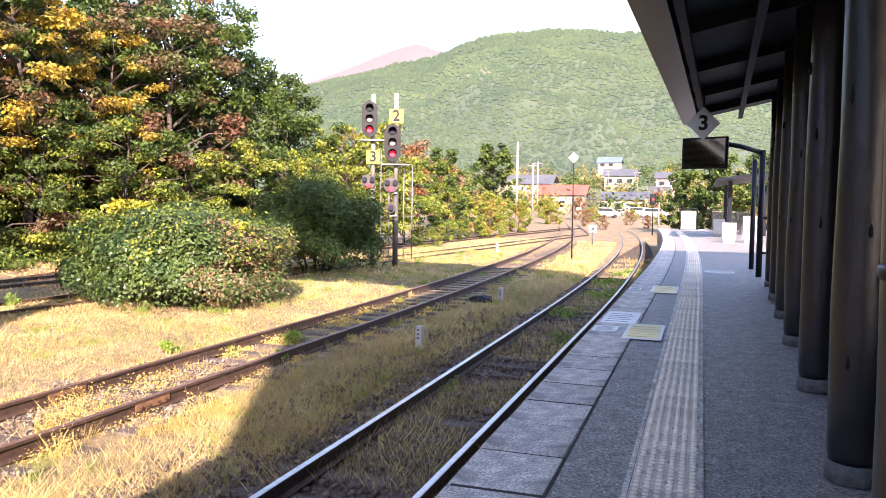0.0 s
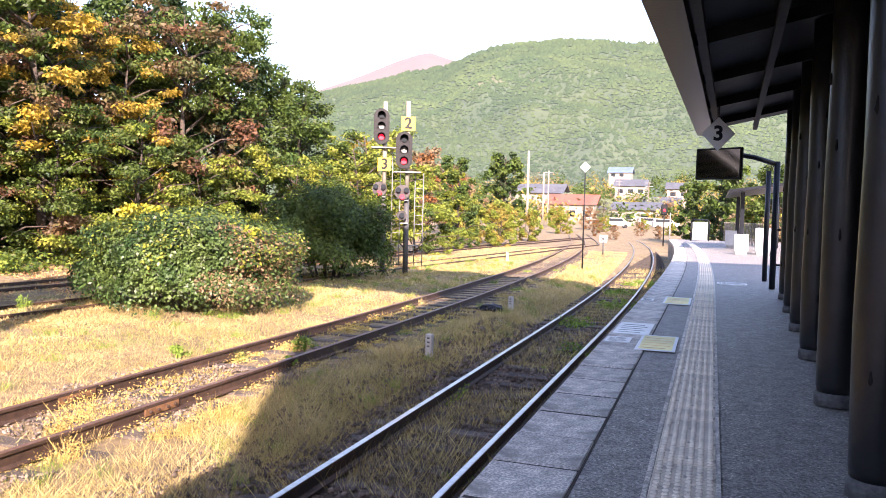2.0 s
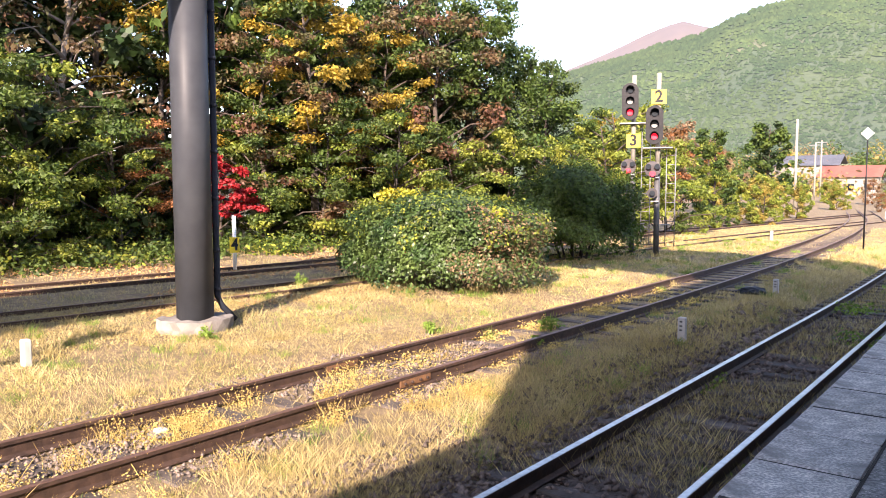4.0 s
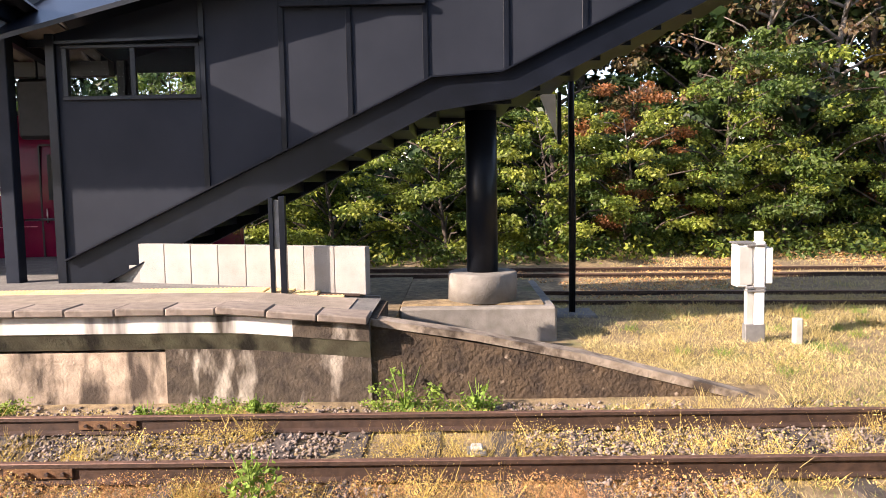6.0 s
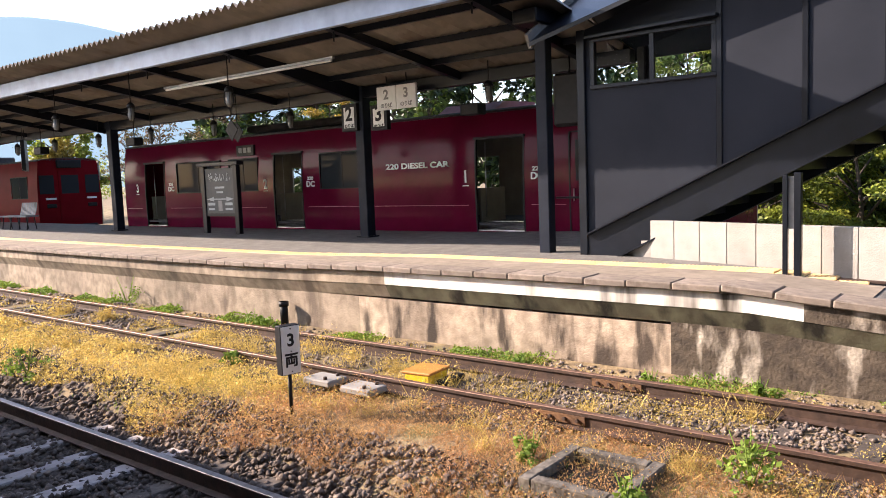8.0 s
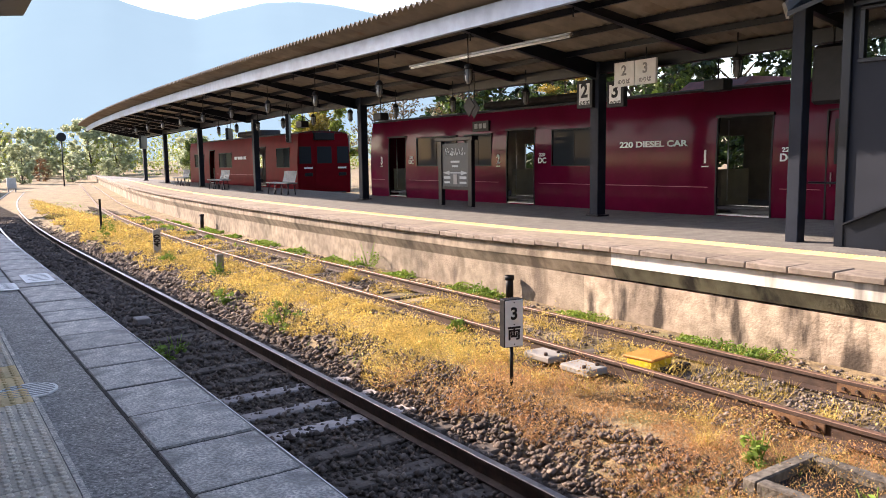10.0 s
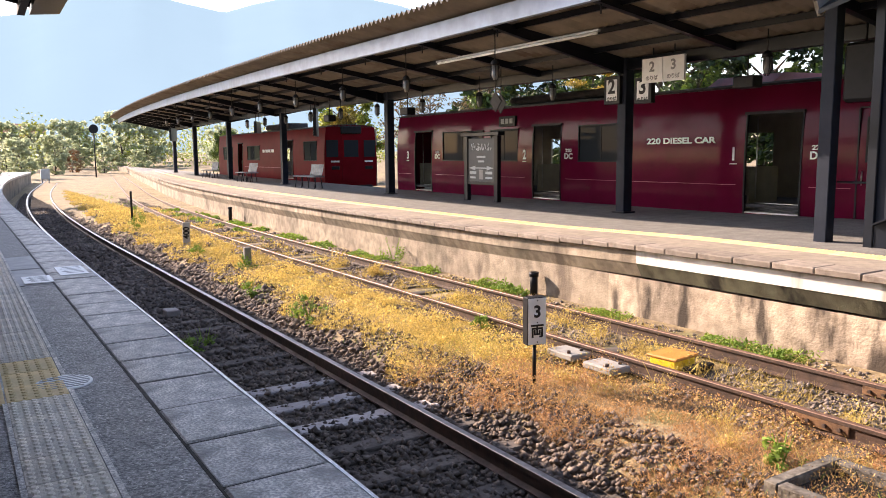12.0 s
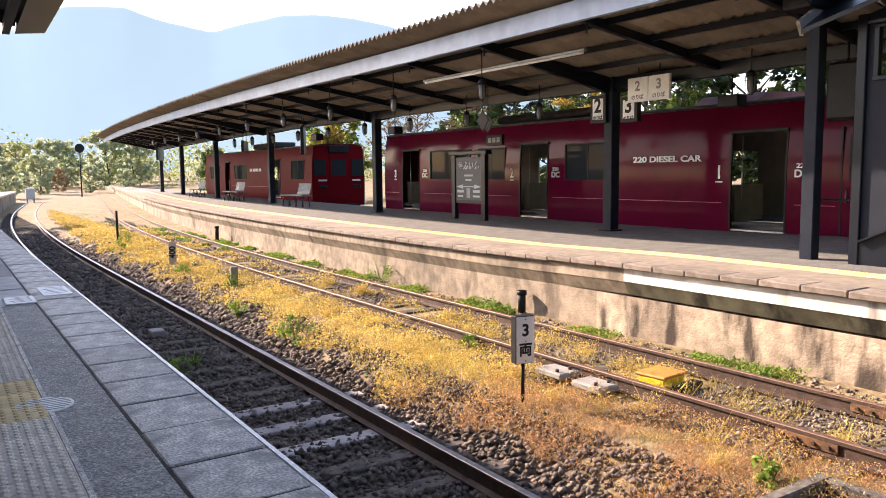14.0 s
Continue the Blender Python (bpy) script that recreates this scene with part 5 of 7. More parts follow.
# ---- mountains ----
def hill(name, ridge, depth, base, label, material, y_sign, rough=0.3):
    """A slope that climbs from its foot to an uneven ridge; ridge: (x, height) at the distance depth."""
    xs = np.linspace(ridge[0][0], ridge[-1][0], 150)
    hz = np.interp(xs, [r[0] for r in ridge], [r[1] for r in ridge])
    rows, v = 36, []
    for j in range(rows + 1):
        s = j / rows
        for x, h in zip(xs, hz):
            n = noise.fractal(Vector((x * 0.006, s * 5, 3.1)), 1.0, 2.0, 4)
            prof = s ** 1.15
            v.append((x * (base + (depth - base) * s) / depth, y_sign * (base + (depth - base) * s), h * prof + n * h * rough * (1 - s) * s + n * 3 * s))
    for x, h in zip(xs, hz):
        v.append((x * 1.3, y_sign * depth * 1.3, h * 0.5))
    nx = len(xs)
    f = [(j * nx + i, j * nx + i + 1, (j + 1) * nx + i + 1, (j + 1) * nx + i) for j in range(rows + 1) for i in range(nx - 1)]
    ob = thing(name, (0, 0, 0), label, "mountain", kind="structure", data=fast_mesh(name, v, f, material))
    for p_ in ob.data.polygons:
        p_.use_smooth = True
    return ob, v


# distance haze is painted into slopes and woods as a faint glow
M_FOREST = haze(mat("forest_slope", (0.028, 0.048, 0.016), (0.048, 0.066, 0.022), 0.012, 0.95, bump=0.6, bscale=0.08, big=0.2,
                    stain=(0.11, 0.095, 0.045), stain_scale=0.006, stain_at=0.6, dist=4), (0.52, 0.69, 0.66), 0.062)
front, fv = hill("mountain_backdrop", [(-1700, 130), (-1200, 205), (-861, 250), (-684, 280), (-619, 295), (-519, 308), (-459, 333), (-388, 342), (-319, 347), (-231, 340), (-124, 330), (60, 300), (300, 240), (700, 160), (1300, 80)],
                 1500, 330, "green wooded mountain with thin haze painted in as glow", M_FOREST, 1)
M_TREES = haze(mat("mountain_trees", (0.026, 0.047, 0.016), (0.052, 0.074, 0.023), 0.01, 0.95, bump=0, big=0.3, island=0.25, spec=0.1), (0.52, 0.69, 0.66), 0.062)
rngf = np.random.default_rng(5)
fva = np.array(fv[:150 * 37])
n_t = 64000
idx = rngf.integers(0, 36, n_t) * 150 + rngf.integers(0, 149, n_t)
u, w = rngf.random(n_t)[:, None], rngf.random(n_t)[:, None]
pos = (fva[idx] * (1 - u) + fva[idx + 1] * u) * (1 - w) + (fva[idx + 150] * (1 - u) + fva[idx + 151] * u) * w
ht = (rngf.uniform(0.6, 1.35, n_t) * 0.0042 * np.hypot(pos[:, 0], pos[:, 1]))[:, None]
ang_ = np.linspace(0, math.tau, 6)[:-1]
ring = np.stack([np.cos(ang_), np.sin(ang_), 0 * ang_], 1)
rad = ht * rngf.uniform(0.55, 0.85, n_t)[:, None]
v = np.concatenate([(pos[:, None, :] + ring[None] * rad[:, None] + np.array([0, 0, 1.0]) * (ht * 0.1)[:, None]), (pos + np.array([0, 0, 1.0]) * ht)[:, None, :]], 1)
f = np.concatenate([np.stack([np.arange(n_t) * 6 + k, np.arange(n_t) * 6 + (k + 1) % 5, np.arange(n_t) * 6 + 5], 1) for k in range(5)])
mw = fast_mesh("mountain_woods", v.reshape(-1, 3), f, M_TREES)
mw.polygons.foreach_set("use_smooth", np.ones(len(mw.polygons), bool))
thing("mountain_woods", (0, 0, 0), "dense conifer woods on the mountain slope with haze painted in as glow", "woods", kind="stuff", data=mw)
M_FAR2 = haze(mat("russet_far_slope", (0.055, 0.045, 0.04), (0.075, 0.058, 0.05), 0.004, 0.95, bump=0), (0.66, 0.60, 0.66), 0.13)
hill("far_peak_backdrop", [(-2600, 250), (-1900, 470), (-1694, 537), (-1527, 580), (-1418, 614), (-1312, 650), (-1208, 675), (-1157, 680), (-1081, 652), (-950, 610), (-700, 520), (-200, 300)], 3050, 1600, "russet mountain behind the green one with haze painted in as glow", M_FAR2, 1)
# blue haze glows from the slope material itself
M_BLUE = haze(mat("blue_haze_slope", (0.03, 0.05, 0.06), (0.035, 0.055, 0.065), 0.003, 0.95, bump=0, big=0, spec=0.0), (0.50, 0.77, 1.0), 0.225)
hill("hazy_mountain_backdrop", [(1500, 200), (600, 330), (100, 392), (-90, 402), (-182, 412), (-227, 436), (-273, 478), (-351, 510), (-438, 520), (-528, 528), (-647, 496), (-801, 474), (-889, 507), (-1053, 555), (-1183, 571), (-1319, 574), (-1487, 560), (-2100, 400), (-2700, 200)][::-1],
     2600, 900, "mountain range against the light with blue haze painted in as glow", M_BLUE, -1, 0.02)

# wooded rise below the mountain
frng = np.random.default_rng(41)
for key, n_, label in (("green", 26000, "green woods on the rise below the mountain"), ("gold", 16000, "yellow-green bushes on the rise below the mountain"), ("dry", 9000, "reddish autumn trees on the rise below the mountain")):
    bl = []
    for _ in range(110):
        y_ = frng.uniform(138, 330)
        x_ = frng.uniform(-0.52, 0.12) * y_
        hz_ = 16 * (max(y_ - 150, 0) / 180) ** 1.3
        bl.append((x_, y_, hz_ + 1.2, frng.uniform(2.5, 5), frng.uniform(2.5, 5), frng.uniform(2.0, 5.0)))
    v, f = leaf_cloud(frng, bl, n_, 0.42)
    thing("distant_woods", (0, 0, 0), label, "woods", kind="stuff", data=fast_mesh("distant_woods", v, f, M_LEAF[key]))
for key, n_, label in (("pale", 26000, "green trees at the end of the view along the tracks, haze painted into their pale leaves"), ("yellowgreen", 15000, "sunlit bushes at the end of the view along the tracks")):
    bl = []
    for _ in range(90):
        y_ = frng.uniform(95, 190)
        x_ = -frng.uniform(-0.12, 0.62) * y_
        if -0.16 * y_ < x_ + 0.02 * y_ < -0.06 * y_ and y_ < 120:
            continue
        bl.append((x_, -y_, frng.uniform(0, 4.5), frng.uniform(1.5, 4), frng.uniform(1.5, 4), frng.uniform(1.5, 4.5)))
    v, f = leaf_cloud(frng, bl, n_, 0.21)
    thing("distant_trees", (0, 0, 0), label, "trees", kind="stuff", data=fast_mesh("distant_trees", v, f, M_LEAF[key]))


# ---- platform edge slabs, tactile tiles ----
def slab_mesh(w, l, h, material, r=0.008):
    bm = B()
    box(bm, (0, -l / 2, -h), (w, l / 2, 0), r)
    return mesh_of("edge_slab", bm, material)


pf = bpy.data.objects["platform_floor"]
sm = slab_mesh(0.447, 0.524, 0.13, M_SLAB, 0.010)
srng = random.Random(4)
y = -30.0
while y < 47:
    ob = part("edge_slab", sm, None, pf, loc=(edge_near(y), y, srng.uniform(-0.003, 0.006)))
    ob.rotation_euler = (srng.uniform(-0.004, 0.004), 0, -math.atan((edge_near(y + 0.3) - edge_near(y - 0.3)) / 0.6))
    y += 0.54
bm = B()
sweep(bm, [(0.0, -0.13), (0.455, -0.13), (0.455, 0.0), (0.0, 0.0)], [(edge_near(y), y, 0) for y in span(-75, -30.3, 1.5)])
part("far_edge", bm, M_SLAB, pf)
# white strip paints the highlight that runs along the slab edge
bm = B()
sweep(bm, [(-0.005, -0.02), (0.0, -0.02), (0.0, 0.001), (-0.005, 0.001)], [(edge_near(y), y, 0) for y in span(-75, 0, 1.0)])
part("edge_line", bm, M_WHITE, pf, "thin white strip painting the highlight along the platform edge")


def tile_mesh(material, raised, seg=8):
    bm = B()
    box(bm, (-0.147, -0.147, -0.02), (0.147, 0.147, 0.004), 0.003)
    me = mesh_of("tactile_tile", bm, material)
    v, f = [], []
    n = 6 if raised else 5
    ang8 = [(k + 0.5) * math.tau / seg for k in range(seg)]
    for i in range(n):
        for j in range(n):
            cx, cy = (i + 0.5) / n * 0.29 - 0.145, (j + 0.5) / n * 0.29 - 0.145
            o = len(v)
            for r, z in ((0.0165, 0.004), (0.0115, 0.0105)):
                v += [(cx + r * math.cos(a), cy + r * math.sin(a), z) for a in ang8]
            f += [(o + k, o + (k + 1) % seg, o + seg + (k + 1) % seg, o + seg + k) for k in range(seg)]
            f.append(tuple(o + seg + k for k in range(seg)))
    b2 = bmesh.new()
    b2.from_mesh(me)
    vs = [b2.verts.new(p_) for p_ in v]
    for q_ in f:
        b2.faces.new([vs[k] for k in q_]).material_index = 1
    b2.to_mesh(me)
    b2.free()
    me.materials.append(M_DOT if material is M_TACTILE else material)
    return me


tm, ty_, tm4 = tile_mesh(M_TACTILE, True), tile_mesh(M_TACTILE_Y, False), tile_mesh(M_TACTILE, True, 4)
y, k = -24.0, 0
while y < 44:
    yel = -5.15 < y < -4.2
    xs = [edge_near(y) + 0.935]
    if yel:
        xs += [xs[0] + 0.3 * i for i in range(1, 5)]
    for x in xs:
        ob = part("tactile_tile", ty_ if yel else (tm if -9 < y < 10 else tm4), None, pf, loc=(x, y, srng.uniform(-0.001, 0.002)))
        ob.rotation_euler = (0, 0, -math.atan(edge_near(y + 0.5) - edge_near(y - 0.5)))
    y += 0.3
for off in (0.772, 1.092):
    bm = B()
    sweep(bm, [(-0.012, -0.02), (0.012, -0.02), (0.012, 0.003), (-0.012, 0.003)], [(edge_near(y) + off, y, 0) for y in span(-24, 44, 1.0)])
    part("tile_border", bm, M_SLAB, pf)

bm = B()
sweep(bm, [(0.444, -0.02), (0.457, -0.02), (0.457, -0.003), (0.444, -0.003)], [(edge_near(y), y, 0) for y in span(-30, 47, 0.5)])
part("joint_line", bm, M_JOINT, pf, "dirt-filled joint behind the edge slabs")
bm = B()
sweep(bm, [(0.02, -0.04), (0.445, -0.04), (0.445, -0.0045), (0.02, -0.0045)], [(edge_near(y), y, 0) for y in span(-30, 47, 0.5)])
part("joint_bed", bm, M_JOINT, pf, "dirt in the joints between the edge slabs")
M_PATCH = mat("smooth_cement_patch", (0.50, 0.475, 0.45), (0.40, 0.38, 0.36), 7, 0.7, bump=0.2, bscale=60, big=0.2)
bm = B()
for y0, y1, u0, u1 in ((-11.0, -9.75, 0.47, 0.765), (-9.65, -8.45, 0.47, 0.765)):
    prism(bm, [(edge_near(y0) + u0, y0), (edge_near(y0) + u1, y0), (edge_near(y1) + u1, y1), (edge_near(y1) + u0, y1)], -0.02, -0.001, "z")
part("cement_patch", bm, M_PATCH, pf, "smooth pale cement patch in the asphalt")

# island edge
fl = bpy.data.objects["island_floor"]
si = slab_mesh(0.42, 0.485, 0.075, M_SLAB_SUN, 0.012)
y = -1.2
while y > -46:
    ob = part("edge_slab", si, None, fl, loc=(edge_far(y) - 0.40 + 0.03, y, 0.004 + drop(y) + srng.uniform(-0.002, 0.006)))
    ob.rotation_euler = (-0.08 if y > -2.3 else srng.uniform(-0.004, 0.004), 0, -math.atan((edge_far(y + 0.3) - edge_far(y - 0.3)) / 0.6))
    y -= 0.492
bm = B()
sweep(bm, [(0.03, -0.13), (0.03, 0.004), (-0.39, 0.004), (-0.39, -0.13)], [(edge_far(y), y, 0) for y in span(-110, -46.3, 1.5)])
part("far_edge", bm, M_SLAB_SUN, fl)
M_PAVE = mat("pale_paving", (0.29, 0.24, 0.19), (0.22, 0.18, 0.14), 8, 0.9, bump=0.3, bscale=50, big=0.2)
bm = B()
ribbon(bm, span(-70, -1.2, 1.0), lambda y: edge_far(y) - 1.1, lambda y: edge_far(y) - 0.38, lambda y: drop(y) + 0.001)
part("paving_strip", bm, M_PAVE, fl, "pale worn paving behind the edge slabs")
tyi = tile_mesh(M_TACTILE_Y, True, 4)
y = -1.5
while y > -32:
    part("tactile_tile", tyi, None, fl, loc=(edge_far(y) - 1.28, y, 0.003 + drop(y)))
    y -= 0.3
bm = B()
ribbon(bm, span(-70, -31.9, 1.0), lambda y: edge_far(y) - 1.43, lambda y: edge_far(y) - 1.13, lambda y: 0.006)
part("far_tactile_strip", bm, M_TACTILE_Y, fl)
for y0, y1 in ((-7.2, -5.3),):
    part("tactile_plate", box(B(), (-9.3, y0, -0.01), (-8.75, y1, 0.006)), M_TACTILE_Y, fl, "yellow tactile plate before the stairs")

# ---- grass, weeds, stones ----
grng = np.random.default_rng(77)


def noise2(x, y, s, o=0.0):
    """A cheap smooth pattern between 0 and 1."""
    return 0.5 + 0.25 * (np.sin(x * s + o + 1.7 * np.sin(y * s * 0.7 + o)) + np.sin(y * s * 1.3 - o + 1.3 * np.sin(x * s * 0.8 - o)))


def scatter(n, x0, x1, y0, y1, fall=1.5, d0=6.0):
    """Points in a rectangle of the plan, thinner with distance from its middle line near y = 0."""
    x, y = grng.uniform(x0, x1, n), grng.uniform(y0, y1, n)
    d = np.hypot(x, y)
    keep = grng.random(n) < np.clip((d0 / d) ** fall, 0, 1)
    return x[keep], y[keep], d[keep]


def gz(x, y):
    z = np.interp(x, GX, GZ)
    return z + np.where(x < -18.5, 0.055 * np.minimum(-18.5 - x, 14), 0)


def blades(name, label, x, y, d, h0, h1, material, lean=0.5):
    n = len(x)
    z = gz(x, y) - 0.02
    h = grng.uniform(h0, h1, n) * grng.uniform(0.6, 1.2, n)
    a = grng.uniform(0, math.tau, n)
    w = np.clip(0.0015 * d / 6, 0.0011, 0.02)
    b = grng.uniform(0, math.tau, n)
    l = grng.uniform(0.1, lean, n) * h
    dx, dy = np.cos(a) * w, np.sin(a) * w
    lx, ly = np.cos(b) * l, np.sin(b) * l
    v = np.stack([np.stack([x - dx, y - dy, z], 1), np.stack([x + dx, y + dy, z], 1),
                  np.stack([x + dx * 0.9 + lx * 0.59, y + dy * 0.9 + ly * 0.59, z + h * 0.62], 1), np.stack([x + lx, y + ly, z + h], 1)], 1).reshape(-1, 3)
    f = np.arange(4 * n).reshape(n, 4)
    thing(name, (0, 0, 0), label, "grass", kind="stuff", data=fast_mesh(name, v, f, material))


nx_ = np.vectorize(near_x)
fx_ = np.vectorize(far_x)


def tufted(x, y, s=2.2, cut=0.42):
    return noise2(x, y, s) + 0.35 * noise2(x, y, s * 3.1, 2.0) > cut



def carpet(name, label, x, y, d, top, material, size=0.011):
    """Small loose leaves of low weeds."""
    n = len(x)
    c = np.stack([x, y, gz(x, y) + grng.uniform(-0.01, 1, n) ** 2 * top * (0.35 + noise2(x, y, 5.0, 2.0))], 1)
    nrm = grng.normal(size=(n, 3)) + np.array([0, 0, 0.7])
    nrm /= np.linalg.norm(nrm, axis=1)[:, None]
    a = np.cross(nrm, grng.normal(size=(n, 3)))
    a /= np.linalg.norm(a, axis=1)[:, None]
    b = np.cross(nrm, a)
    s = (size * np.clip(d / 6, 0.8, 4) * grng.uniform(0.5, 1.5, n))[:, None]
    v = np.stack([c - a * s, c + b * s * 0.5, c + a * s, c - b * s * 0.5], 1).reshape(-1, 3)
    thing(name, (0, 0, 0), label, "weeds", kind="stuff", data=fast_mesh(name, v, np.arange(4 * n).reshape(n, 4), material))


# meadow ahead: straw grass, taller in the shade
M_YWEED = mat("yellow_weed", (0.66, 0.50, 0.15), (0.55, 0.41, 0.14), 2.0, 0.9, bump=0, island=0.35, leafy=0.3)
x, y, d = scatter(1900000, -13.5, -3.0, 1.5, 50, 1.6, 6.8)
k = (x < nx_(y) - 0.95) & ~((np.abs(x - fx_(y)) < 0.95) & (grng.random(len(x)) < 0.86)) & (tufted(x, y, 1.4, 0.42) | (grng.random(len(x)) < 0.35)) & ~((x > -7.75) & (x < -7.35) & (y < 3.1))
x, y, d = x[k], y[k], d[k]
tall = (x > -5.0) & (y > 3.5)
blades("tall_straw_grass", "tall dry straw grass beside the platform track", x[tall], y[tall], d[tall], 0.05, 0.16, M_GRASS, 1.1)
blades("short_straw_grass", "short dry yellow grass round the far track", x[~tall], y[~tall], d[~tall], 0.025, 0.10, M_GRASS, 1.4)
x, y, d = scatter(160000, -13, -3.2, 1.5, 30, 1.4, 6.5)
k = (x < nx_(y) - 1.0) & (noise2(x, y, 1.9, 7.0) > 0.5) & (np.abs(x - fx_(y)) > 0.7) & ~((x > -7.75) & (x < -7.35) & (y < 3.1))
carpet("meadow_litter", "dry fallen leaves and stalks in the grass", x[k], y[k], d[k], 0.03, M_GRASS, 0.010)
x, y, d = scatter(90000, -21, -11, 2.5, 34, 0.9, 12)
k = tufted(x, y, 1.1, 0.45)
blades("bank_grass", "dry grass between the sidings", x[k], y[k], d[k], 0.03, 0.12, M_GRASS, 1.2)
x, y, d = scatter(60000, -20.5, -11, 0, 34, 0.9, 12)
k = noise2(x, y, 0.8, 3.0) > 0.5
carpet("bank_litter", "fallen russet leaves on the bank", x[k], y[k], d[k], 0.03, M_GRASS_O, 0.012)
# clumps of longer stalks
tx, ty2 = grng.uniform(-12.5, -3.7, 520), grng.uniform(2.2, 34, 520)
ok = ~((np.abs(tx - fx_(ty2)) < 0.72) & (grng.random(520) < 0.7)) & (tx < nx_(ty2) - 1.0)
tx, ty2 = tx[ok], ty2[ok]
cnt = 70
x = np.repeat(tx, cnt) + grng.normal(0, 0.07, len(tx) * cnt)
y = np.repeat(ty2, cnt) + grng.normal(0, 0.07, len(tx) * cnt)
g_ = np.repeat(grng.random(len(tx)) < 0.4, cnt)
d = np.hypot(x, y)
blades("grass_clump", "clumps of longer dry grass in the meadow", x[~g_], y[~g_], d[~g_], 0.09, 0.22, M_GRASS, 1.0)
blades("green_clump", "clumps of yellow-green grass in the meadow", x[g_], y[g_], d[g_], 0.07, 0.18, M_GRASS_G, 1.0)
# weeds back along the line: orange and yellow
x, y, d = scatter(1400000, -6.0, -3.2, -58, 2.0, 1.3, 6.0)
k = (x < nx_(y) - 1.14 - 0.28 * np.clip((-6 - y) / 5, 0, 1) + 0.17 * np.sin(y * 1.7) + 0.1 * np.sin(y * 5.3)) & (x > fx_(y) + 0.60) & ((noise2(x, y, 2.4, 1.0) > 0.30) | (grng.random(len(x)) < 0.3))
x, y, d = x[k], y[k], d[k]
o = (noise2(x, y, 0.9, 4.0) * 0.5 + np.clip((y + 7) / 8, -0.3, 0.45) + grng.normal(0, 0.16, len(x))) > 0.42
c_ = grng.random(len(x)) < 0.62
carpet("orange_weed_carpet", "orange and russet weeds between the tracks", x[o & c_], y[o & c_], d[o & c_], 0.14, M_GRASS_O, 0.0088)
carpet("yellow_weed_carpet", "yellow dry weeds between the tracks", x[~o & c_], y[~o & c_], d[~o & c_], 0.14, M_YWEED, 0.0088)
blades("orange_stalks", "thin orange stalks of weeds between the tracks", x[o & ~c_], y[o & ~c_], d[o & ~c_], 0.03, 0.11, M_GRASS_O, 1.4)
blades("yellow_stalks", "thin yellow stalks of weeds between the tracks", x[~o & ~c_], y[~o & ~c_], d[~o & ~c_], 0.03, 0.11, M_YWEED, 1.4)
# bushy yellow clumps at the far track
tx, ty2 = grng.uniform(-6.6, -4.5, 105), grng.uniform(-14, 7, 105)
ok = np.abs(np.abs(tx - fx_(ty2)) - 0.5665) > 0.12
tx, ty2 = tx[ok], ty2[ok]
cnt = 420
rr = np.repeat(grng.uniform(0.05, 0.14, len(tx)), cnt)
x = np.repeat(tx, cnt) + grng.normal(0, 1, len(rr)) * rr
y = np.repeat(ty2, cnt) + grng.normal(0, 1, len(rr)) * rr
k = np.abs(np.abs(x - fx_(y)) - 0.5665) > 0.05
carpet("yellow_clump", "bushy yellow weeds in clumps beside the rails", x[k], y[k], np.hypot(x, y)[k], 0.24, M_YWEED, 0.008)
k &= grng.random(len(x)) < 0.16
blades("yellow_clump_stalks", "thin stalks in the yellow weed clumps", x[k], y[k], np.hypot(x, y)[k], 0.08, 0.26, M_YWEED, 0.8)
# inside the far track and along the island wall
x, y, d = scatter(260000, -7.0, -5.2, -34, 16, 1.3, 7)
k = (noise2(x, y, 2.9, 3.0) > 0.54) & (np.abs(np.abs(x - fx_(y)) - 0.5665) > 0.05)
carpet("track_weed", "dry orange weed growing between the rails", x[k], y[k], d[k], 0.11, M_YWEED, 0.009)
x, y, d = scatter(120000, -7.2, -5.2, -34, 16, 1.3, 7)
k = (noise2(x, y, 2.3, 5.0) > 0.62) & (np.abs(np.abs(x - fx_(y)) - 0.5665) > 0.05)
blades("track_stalks", "dry straw stalks between the rails", x[k], y[k], d[k], 0.04, 0.15, M_YWEED, 1.1)
x, y, d = scatter(200000, -7.5, -6.6, -32, 1.8, 1.2, 8)
k = (noise2(x, y, 2.0, 6.0) > 0.45) & (x > fx_(y) - 1.36)
carpet("wall_weed", "green weeds along the foot of the platform wall", x[k], y[k], d[k], 0.09, M_GRASS_G, 0.012)
x, y, d = scatter(330000, -12.0, -3.6, -50, 42, 1.3, 7)
k = (noise2(x, y, 0.9, 9.0) + grng.normal(0, 0.08, len(x)) > 0.56) & (np.abs(x - fx_(y)) > 0.7) & ~((x < -7.1) & (y < 3)) & (x < nx_(y) - 1.2)
blades("green_grass", "patches of fresh green grass", x[k], y[k], d[k], 0.03, 0.12, M_GRASS_G, 1.1)
x, y, d = scatter(140000, -3.4, -1.3, 4.5, 36, 1.2, 8)
k = (noise2(x, y, 1.7, 5.0) > 0.45) & (np.abs(np.abs(x - nx_(y)) - 0.5665) > 0.05)
x, y, d = x[k], y[k], d[k]
blades("inner_grass", "thin grass between the rails of the platform track", x, y, d, 0.12, 0.28, M_GRASS, 0.9)
x, y, d = scatter(120000, -3.1, -1.4, 6.0, 28, 1.2, 8)
k = (noise2(x, y, 1.3, 8.0) > 0.62) & (np.abs(np.abs(x - nx_(y)) - 0.5665) > 0.05)
carpet("inner_weed", "low green weed between the rails of the platform track", x[k], y[k], d[k], 0.26, M_GRASS_G, 0.013)


